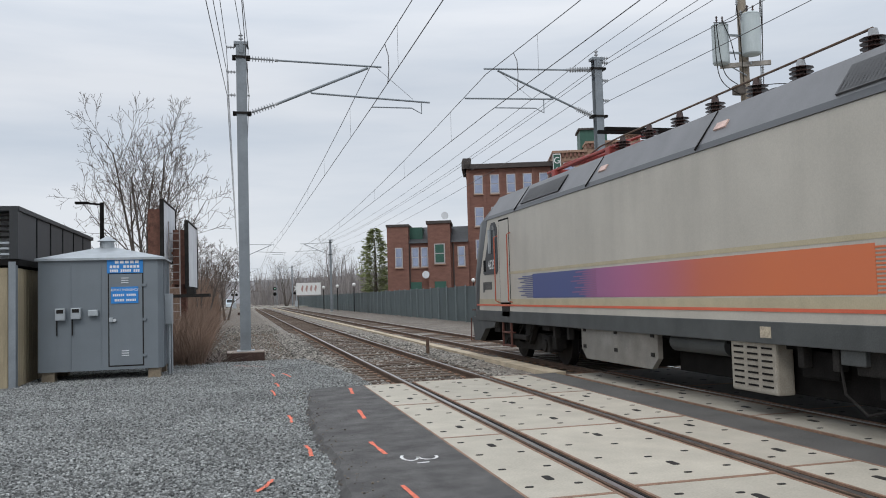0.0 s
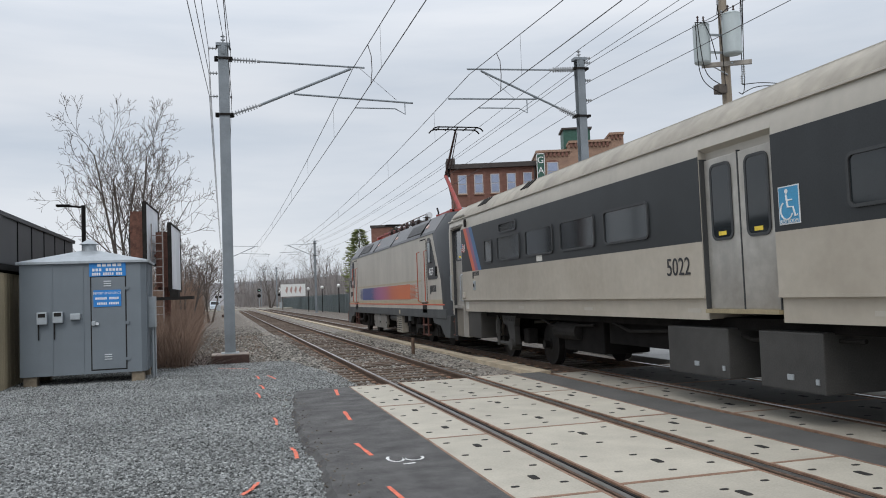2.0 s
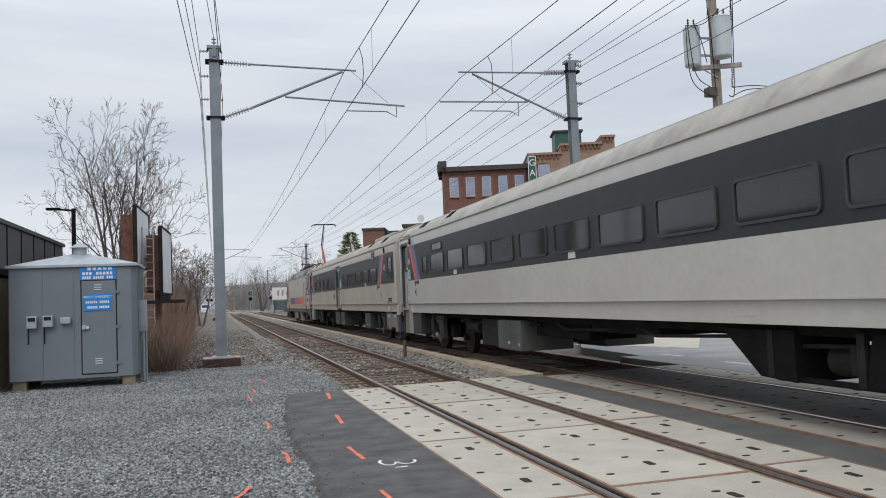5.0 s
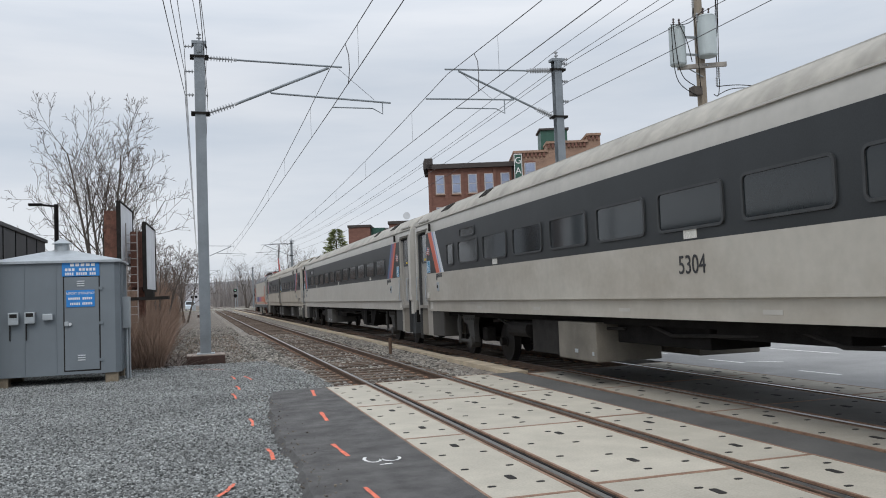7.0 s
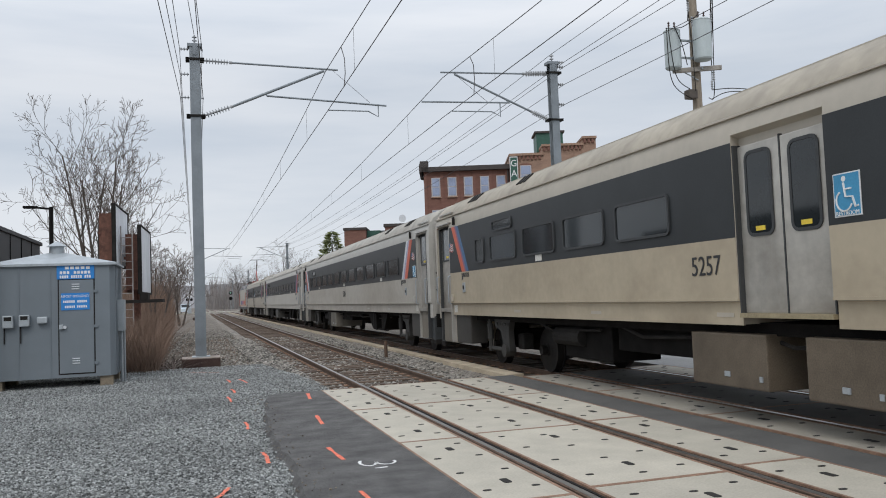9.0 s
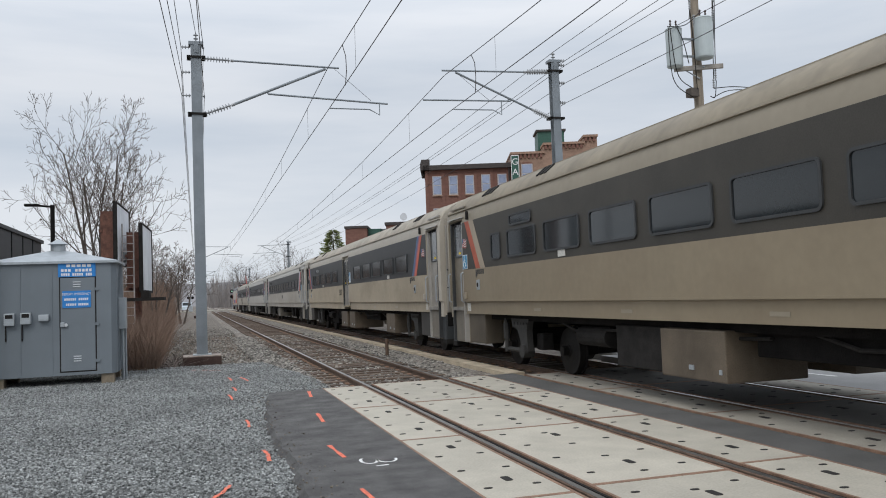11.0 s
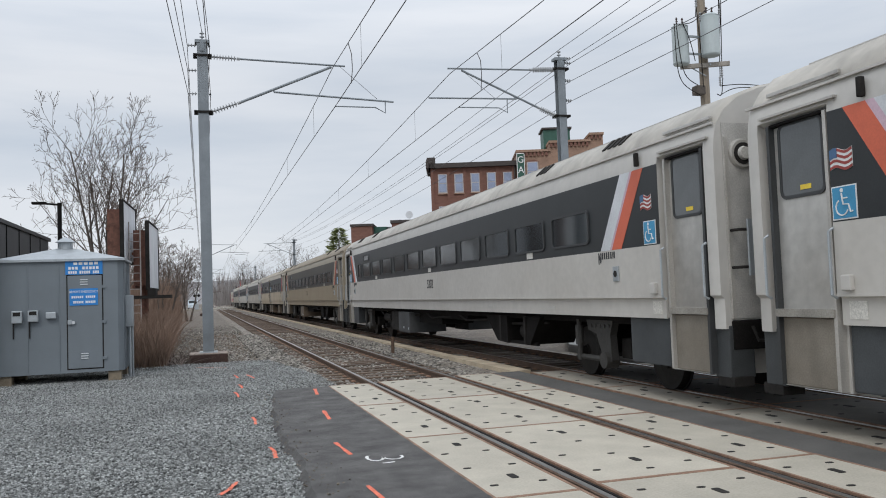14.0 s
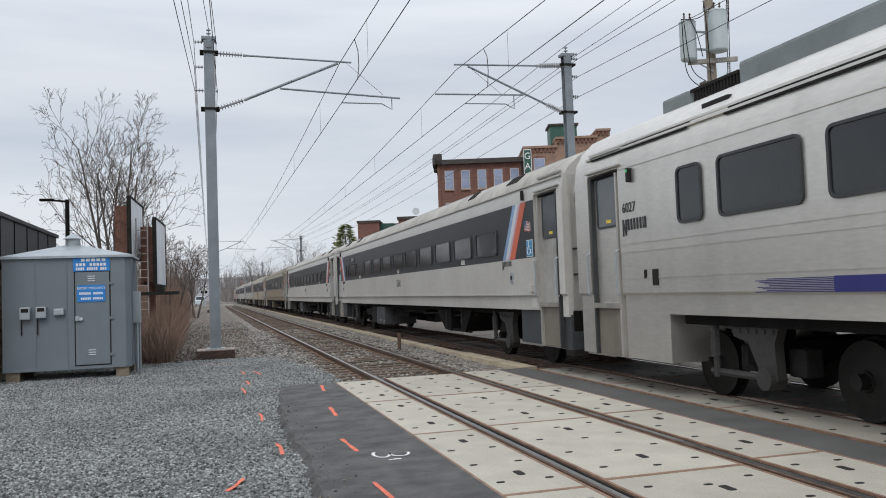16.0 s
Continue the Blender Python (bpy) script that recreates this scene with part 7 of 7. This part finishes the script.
def mill_window(parent, x, y, z, w=1.05, h=1.95, pane=None, frame=None):
    f = part("window", boxes((x - w / 2, x + w / 2, y - 0.10, y + 0.02, z - 0.08, z + h + 0.05)), frame or M_FRAME, parent)
    for k in range(2):
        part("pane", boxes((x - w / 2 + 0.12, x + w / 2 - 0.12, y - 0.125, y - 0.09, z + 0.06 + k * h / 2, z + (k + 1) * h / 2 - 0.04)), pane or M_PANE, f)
    part("sill", boxes((x - w / 2 - 0.08, x + w / 2 + 0.08, y - 0.16, y + 0.02, z - 0.2, z - 0.08)), M_BRICK2, f)
    bm = prism(bmesh.new(), [(x + (w / 2 + 0.08) * math.cos(a), z + h + 0.28 * math.sin(a)) for a in [math.pi * i / 8 for i in range(9)]], "y", y - 0.07, y + 0.02)
    part("arch", bm, M_BRICK, f)


MILL = pose(23.4, 85.0, 0, 0, 0, -17) @ Matrix.Diagonal((0.95, 1, 1, 1)) @ Matrix.Translation((-23.4, -85.0, 0))


def build_mill():
    s = root("brick_mill", MILL, "four-storey red brick mill with dark cornice", "building")
    y = 85.0
    part("wall", boxes((23.4, 33.2, y, y + 30, -0.3, 15.0)), M_BRICK, s)
    part("roof", boxes((23.2, 33.3, y - 0.5, y + 30, 15.0, 15.5)), M_TRIM, s)
    bm = bmesh.new()
    prism(bm, [(y - 0.4, 15.5), (y + 10, 16.3), (y + 30, 16.0), (y + 30, 15.5)], "x", 23.6, 33.2)
    part("roof_slope", bm, M_SLATE, s)
    for k in range(4):
        part("stepped_parapet", boxes((22.9, 23.9, y - 0.5 + 1.6 * k, y + 1.0 + 1.6 * k, 15.0, 15.75 + 0.4 * k)), M_TRIM, s, "stepped gable parapet")
    for k in range(6):
        part("pilaster", boxes((23.4 + 1.86 * k, 23.75 + 1.86 * k, y - 0.12, y, -0.3, 15.0)), M_BRICK, s)
    for row in range(4):
        for k in range(5):
            mill_window(s, 24.75 + 1.86 * k, y, 12.35 - 3.5 * row)
    part("downpipe", tubes(((33.0, y - 0.2, 0), (33.0, y - 0.2, 15), 0.09)), M_TRIM, s)
    t = root("brick_block", MILL, "weathered tan brick block with stepped cornices", "building")
    for x0, x1, z in ((33.25, 37.0, 16.3), (37.0, 41.6, 17.2), (41.6, 43.1, 17.9)):
        part("wall", boxes((x0, x1, y - 0.6, y + 25, -0.3, z)), M_BRICK2, t)
        part("cornice", boxes((x0 - 0.08, x1 + 0.08, y - 0.85, y + 25, z, z + 0.25)), M_BRICK2, t)
        for k in range(int((x1 - x0) / 0.45)):
            part("corbel", boxes((x0 + 0.1 + k * 0.45, x0 + 0.35 + k * 0.45, y - 0.78, y - 0.58, z - 0.45, z)), M_BRICK, t)
    for x in (35.0, 39.0):
        for row in range(4):
            mill_window(t, x, y - 0.6, 13.2 - 3.5 * row, 1.3, 2.0)
    c = root("roof_cupola", MILL, "dark green roof cupola on the mill", "cupola")
    part("wall", boxes((36.7, 39.8, y + 2.0, y + 5, 17.1, 19.2)), M_GREEN, c)
    part("cap", boxes((36.5, 40.0, y + 1.8, y + 5.2, 19.2, 19.4)), M_TRIM, c)
    g = root("hanging_sign", MILL, "green vertical sign with pale letters on brick wall", "sign")
    part("board", boxes((33.25, 34.05, y - 0.95, y - 0.85, 10.5, 16.1)), M_GREEN, g)
    part("border", boxes((33.2, 33.27, y - 0.98, y - 0.82, 10.4, 16.2), (34.03, 34.1, y - 0.98, y - 0.82, 10.4, 16.2), (33.2, 34.1, y - 0.98, y - 0.82, 16.1, 16.2)), M_WLETTER, g)
    for k, ch in enumerate("GA"):
        text(ch, 1.0, M_WLETTER, g, Matrix.Translation((33.65, y - 0.97, 15.45 - 1.1 * k)) @ pose(0, 0, 0, 90), "sign_letter")


build_mill()


def build_low_mill():
    s = root("brick_annex", MILL, "low red brick annex with towers and slate roof", "building")
    y = 84.0
    part("wall", boxes((16.6, 23.4, y, y + 14, -0.3, 7.1)), M_BRICK, s)
    bm = prism(bmesh.new(), [(y - 0.3, 7.1), (y + 5, 9.2), (y + 14, 7.1)], "x", 16.6, 23.4)
    part("roof", bm, M_SLATE, s, "dark slate roof")
    part("tower", boxes((14.3, 16.7, y - 0.5, y + 6, -0.3, 8.9)), M_BRICK, s)
    part("tower_cap", boxes((14.2, 16.8, y - 0.6, y + 6, 8.9, 9.15)), M_TRIM, s)
    part("tower", boxes((18.9, 21.4, y - 0.7, y + 4, -0.3, 9.1)), M_BRICK, s)
    part("tower_cap", boxes((18.75, 21.55, y - 0.85, y + 4.2, 9.1, 9.4)), M_TRIM, s)
    part("dormer", boxes((16.6, 18.2, y + 1.0, y + 4, 7.1, 8.9)), M_GREEN, s)
    for x in (15.6, 17.4, 18.45, 22.6):
        mill_window(s, x, y - (0.5 if x < 16.6 else 0.0), 4.6, 0.85, 2.0)
    mill_window(s, 20.2, y - 0.7, 4.9, 1.2, 2.0, M_GREEN)
    for x in (17.4, 20.2):
        mill_window(s, x, y - (0.7 if x > 19 else 0), 0.6, 1.3, 2.3, M_GREEN, M_GREEN)
    for x in (16.75, 19.0, 21.7):
        part("downpipe", tubes(((x, y - 0.1, 0), (x, y - 0.1, 7), 0.07)), M_TRIM, s)
    for x, z in ((18.6, 3.7), (20.9, 9.9)):
        part("dish", tubes(((x, y - 0.9, z), (x, y - 0.8, z), 0.4, 0.3), seg=16), M_PALE, s)
    for k in range(5):
        g = root("globe_lamp", pose(22.6 - 0.5 * k if k < 2 else 12.8 - 2.5 * k * 0.3, 70 + 9 * k, 0), "white globe street lamp behind the fence", "street lamp", "globe lamps")
        part("post", tubes(((0, 0, 0), (0, 0, 2.7), 0.05)), M_BLACK, g)
        bm = bmesh.new()
        bmesh.ops.create_uvsphere(bm, u_segments=12, v_segments=8, radius=0.2, matrix=Matrix.Translation((0, 0, 2.9)))
        part("globe", bm, M_WHITE_PAINT, g, smooth=True)


build_low_mill()


def build_conifer(m):
    t = root("evergreen_tree", m, "yellowish green evergreen tree with a ragged crown behind the fence", "tree")
    part("trunk", tubes(((0, 0, 0), (0, 0, 6.8), 0.14, 0.03)), M_BARK, t)
    rng = np.random.default_rng(9)
    n = 3000
    z = 0.8 + 7.0 * rng.random(n) ** 1.1
    rad = 1.02 * np.sin(np.pi * np.clip((8.1 - z) / 8.6, 0, 1)) ** 0.8 * (0.78 + 0.28 * np.sin(z * 6.1 + 2 * np.sin(rng.random(n) * 6.28))) * np.sqrt(rng.uniform(0.12, 1, n))
    a = rng.uniform(0, 6.28, n)
    p = np.stack([rad * np.cos(a), rad * np.sin(a), z], -1)
    d = np.stack([np.cos(a), np.sin(a), rng.uniform(-0.3, 0.5, n)], -1) * rng.uniform(0.12, 0.32, (n, 1))
    o = rng.normal(0, 0.05, (n, 3))
    V = np.stack([p - o, p + o, p + d], 1).reshape(-1, 3).tolist()
    me = bpy.data.meshes.new("crown")
    me.from_pydata(V, [], [(3 * i, 3 * i + 1, 3 * i + 2) for i in range(n)])
    link("crown", me, mat("evergreen_needles", (0.25, 0.28, 0.13), 0.7, var=0.35, scale=1.5, bump=0), t, "feathery needle foliage")


build_conifer(pose(11.7 * 1.28, 96.0, -0.2) @ Matrix.Diagonal((2.0, 2.0, 1.25, 1)))

# ---- utility pole with transformers ----
def build_utility_pole():
    s = root("utility_pole", pose(14.72, 22.0, -0.1), "wooden utility pole with two pale grey transformers", "utility pole")
    part("pole", tubes(((0, 0, 0), (0, 0, 13.5), 0.17, 0.13), seg=14), mat("pole_wood", (0.27, 0.225, 0.175), 0.85, var=0.25, scale=3, bump=0.3, stretch=(3, 3, 0.3)), s)
    m_t = mat("pale_transformer_paint", (0.46, 0.51, 0.51), 0.45, var=0.08, scale=2, bump=0.02, streak=0.12)
    for x, y, z, r, h in ((-0.86, -0.1, 8.48, 0.25, 1.15), (-0.02, -0.45, 8.70, 0.285, 1.2)):
        g = part("transformer", tubes(((x, y, z), (x, y, z + h), r), ((x, y, z + h), (x, y, z + h + 0.06), r * 1.04, r * 0.8), ((x, y, z - 0.04), (x, y, z), r * 0.9, r), seg=24), m_t, s, "pale grey cylindrical transformer")
        for k in (-1, 1):
            bm = bmesh.new()
            insulator(bm, (x + k * 0.1, y, z + h + 0.05), (x + k * 0.1, y, z + h + 0.3), 0.04, 3)
            part("bushing", bm, M_BRPORC, g)
        box_parts("bracket", [(min(x, 0), max(x, 0), y - 0.03, y + 0.03, z + 0.3, z + 0.36), (min(x, 0), max(x, 0), y - 0.03, y + 0.03, z + 0.85, z + 0.91)], M_GALV, g)
    m_arm = mat("weathered_crossarm", (0.33, 0.30, 0.265), 0.85, var=0.25, scale=4, bump=0.3)
    for hw, z, turn in ((0.74, 8.36, -0.45), (1.2, 11.2, 0.0)):
        bm = boxes((-hw, hw, -0.30, -0.19, z, z + 0.14), bevel=0.01)
        bm.transform(Matrix.Rotation(turn, 4, "Z"))
        part("crossarm", bm, m_arm, s)
    part("brace", tubes(((-0.46, 0.0, 8.4), (-0.05, -0.18, 8.1), 0.02)), M_GALV, s)
    part("junction_box", boxes((-0.48, -0.17, -0.3, 0.0, 7.5, 7.78), bevel=0.03), M_BARK, s)
    part("bolt", tubes(((0.0, -0.36, 8.43), (0.0, -0.14, 8.43), 0.03)), M_GALV, s)
    # drop leads: (start x, start z), (knee x, knee z), (end x, end z)
    for a, k, b in (((-1.22, 9.62), (-1.22, 7.8), (-0.45, 7.45)), ((-1.16, 9.62), (-1.02, 8.0), (-0.5, 7.75)), ((-1.25, 9.62), (-0.6, 9.65), (-0.02, 10.2)), ((0.44, 11.3), (0.36, 9.6), (0.30, 7.8)), ((0.52, 11.3), (0.42, 9.2), (0.38, 8.0)), ((0.36, 11.3), (0.46, 10.0), (0.30, 8.7)),
                    ((0.40, 8.0), (0.34, 7.4), (0.16, 7.5)), ((-0.42, 11.3), (-0.40, 10.4), (-0.46, 9.9)), ((-0.5, 11.3), (-0.34, 9.2), (-0.30, 7.7)), ((0.3, 7.75), (1.0, 7.85), (2.2, 7.8)), ((0.25, 7.45), (0.8, 7.75), (2.2, 7.75)), ((-0.95, 9.7), (-0.7, 9.2), (-0.55, 8.5))):
        n = 12
        pts = []
        for i in range(n + 1):
            u = i / n
            w0, w1, w2 = (1 - u) ** 3, 3 * u * (1 - u), u ** 3
            pts.append((a[0] * w0 + k[0] * w1 + b[0] * w2, -0.38, a[1] * w0 + k[1] * w1 + b[1] * w2))
        part("cable", path_tube(bmesh.new(), pts, 0.014, 5), M_DGREY, s)
    for x, z in ((0.44, 10.5), (0.40, 9.9), (-0.42, 10.2), (0.46, 10.95), (0.38, 8.05), (0.30, 7.75), (-0.5, 10.6), (-0.3, 9.75)):
        bm = bmesh.new()
        insulator(bm, (x, -0.38, z), (x, -0.38, z + 0.3), 0.045, 4)
        part("cutout", bm, M_PORC, s)


build_utility_pole()

# ---- small trackside things ----
p = tagged(part("marker_post", tubes(((4.54, 22.6, -0.2), (4.54, 22.6, 0.36), 0.05), seg=8), M_RAIL), "short rusty steel marker post in the ballast", "post")


def build_crossing_signal(m):
    s = root("crossing_signal", m, "railway crossing signal with white crossbuck", "crossing signal", "crossing signals")
    part("post", tubes(((0, 0, 0), (0, 0, 4.2), 0.06)), M_GALV, s)
    for a in (45, -45):
        o = part("crossbuck", boxes((-0.6, 0.6, -0.03, 0.0, -0.1, 0.1)), M_WHITE_PAINT, s)
        o.matrix_basis = pose(0, -0.08 - (a > 0) * 0.03, 3.7, 0, a, 0)
    for x in (-0.38, 0.38):
        part("lamp", tubes(((x, -0.05, 2.7), (x, -0.12, 2.7), 0.28), seg=16), M_BLACK, s)
    part("base_box", boxes((-0.35, 0.35, -0.3, 0.3, 0, 1.2), bevel=0.03), M_GALV, s)


build_crossing_signal(pose(10.4, 168, 0))
build_crossing_signal(pose(-1.75, 168, 0))
sg = root("signal_mast", pose(8.95, 240.0, -0.2), "black railway signal head with a green light", "railway signal")
part("post", tubes(((0, 0, 0), (0, 0, 5.6), 0.08)), M_GALV, sg)
for z in (3.3, 4.85):
    part("lamp_head", tubes(((0, -0.1, z), (0, 0.1, z), 0.52), seg=16), M_BLACK, sg)
g = bpy.data.materials.new("green_signal_light")
g.use_nodes = True
g.node_tree.nodes["Principled BSDF"].inputs["Emission Color"].default_value = (0.2, 1.0, 0.6, 1)
g.node_tree.nodes["Principled BSDF"].inputs["Emission Strength"].default_value = 0.8
part("green_light", tubes(((0, -0.13, 4.85), (0, -0.11, 4.85), 0.14), seg=12), g, sg)
vn = root("parked_van", pose(-2.6, 176.0, -0.05), "pale blue-white van waiting at the far crossing", "van")
m_van = mat("pale_van_paint", (0.55, 0.62, 0.68), 0.4, var=0.06, bump=0)
part("body", prism(bmesh.new(), [(0, 0.35), (0, 1.05), (0.9, 1.2), (1.5, 1.95), (4.6, 1.95), (4.7, 0.35)], "x", -0.95, 0.95), m_van, vn)
part("windscreen", prism(bmesh.new(), [(0.93, 1.26), (1.42, 1.86), (1.46, 1.84), (0.98, 1.24)], "x", -0.82, 0.82), M_GLASS, vn)
for x in (-0.85, 0.85):
    part("headlight", boxes((x - 0.12, x + 0.12, -0.02, 0.03, 0.75, 0.9)), M_WHITE_PAINT, vn)
    for y in (0.9, 3.7):
        part("wheel", tubes(((x - 0.11, y, 0.34), (x + 0.11, y, 0.34), 0.34), seg=16), M_RUBBER, vn)
wl = root("graffiti_hoarding", pose(9.2, 150.0, -0.2), "white hoarding with faded pink graffiti", "hoarding")
part("board", boxes((0, 4.4, 0, 0.15, 2.4, 4.6)), M_WHITE_PAINT, wl)
for k in range(4):
    part("graffiti", prism(bmesh.new(), [(0.8 + k * 0.8, 3.4), (1.05 + k * 0.8, 4.2), (1.3 + k * 0.8, 4.0), (1.1 + k * 0.8, 2.9)], "y", -0.02, 0.0), mat("faded_pink_spray", (0.42, 0.27, 0.24), 0.7, var=0.3, bump=0), wl)
for x in (0.3, 4.1):
    part("post", tubes(((x, 0.1, 0), (x, 0.1, 2.5), 0.08)), M_BARK, wl)
hy = root("street_fitting", pose(13.3, 18.9, 0.0), "small teal painted metal street fitting", "street fitting")
m_teal = mat("teal_paint", (0.16, 0.30, 0.27), 0.5, var=0.15, bump=0.05)
part("stem", tubes(((0, 0, 0), (0, 0, 0.45), 0.07, 0.05), ((0, 0, 0.45), (0, 0, 0.6), 0.16, 0.1)), m_teal, hy)
part("cap", boxes((-0.45, 0.3, -0.1, 0.1, 0.55, 0.66), bevel=0.03), m_teal, hy)
tagged(part("road", prism(bmesh.new(), [(9.0, 17.3), (9.2, 21.0), (15.0, 34.0), (20.0, 34.0), (20.0, 17.3)], "z", -0.25, -0.012), M_ROAD), "worn grey asphalt street bending away behind the tracks", "road", kind="structure")
tagged(part("pavement", prism(bmesh.new(), [(10.2, 20.5), (11.1, 18.2), (18.4, 29.2), (17.0, 31.6)], "z", -0.2, 0.0), M_CONC), "pale concrete pavement slab across the street", "pavement", kind="structure")
tagged(part("kerb", boxes((20, 60, 17.32, 40, -0.2, 0.14)), M_CONC2), "pale concrete kerb of the street", "kerb", kind="structure")


# ---- movement ----
SPEED_ROWS = [(0.0, 1.47), (0.5, 6.35), (1.0, 11.28), (1.5, 16.28), (2.0, 21.34), (2.5, 26.47), (3.0, 31.68), (3.5, 36.99), (4.0, 42.42), (4.5, 47.85), (5.0, 53.34), (5.5, 58.91), (6.0, 64.61), (6.5, 70.39), (7.0, 76.26), (7.5, 82.22), (8.0, 88.27), (8.5, 94.41), (9.0, 100.65), (9.5, 106.98), (10.0, 113.42), (10.5, 119.96), (11.0, 126.61), (11.5, 133.37), (12.0, 140.25), (12.5, 147.25), (13.0, 154.39), (13.5, 161.67), (14.0, 169.1), (14.5, 176.69), (15.0, 184.45), (15.5, 192.4), (16.0, 200.54)]


def motions():
    """The train runs away from the lot, gathering speed; its wheels roll without slipping."""
    for ob, back in VEHICLES:
        walk(ob, [(t, pose(TRACK_B, y - back, 0)) for t, y in SPEED_ROWS])
    ts = [r[0] for r in SPEED_ROWS]
    ys = [r[1] for r in SPEED_ROWS]
    turns = [math.degrees(-float(np.interp(k / FPS, ts, ys)) / 0.43) for k in range(int(16 * FPS) + 1)]
    for w in WHEELS:
        p = w.matrix_basis.translation.copy()
        walk(w, [(k / FPS, pose(p.x, p.y, p.z, a, 0, 0)) for k, a in enumerate(turns)])


motions()
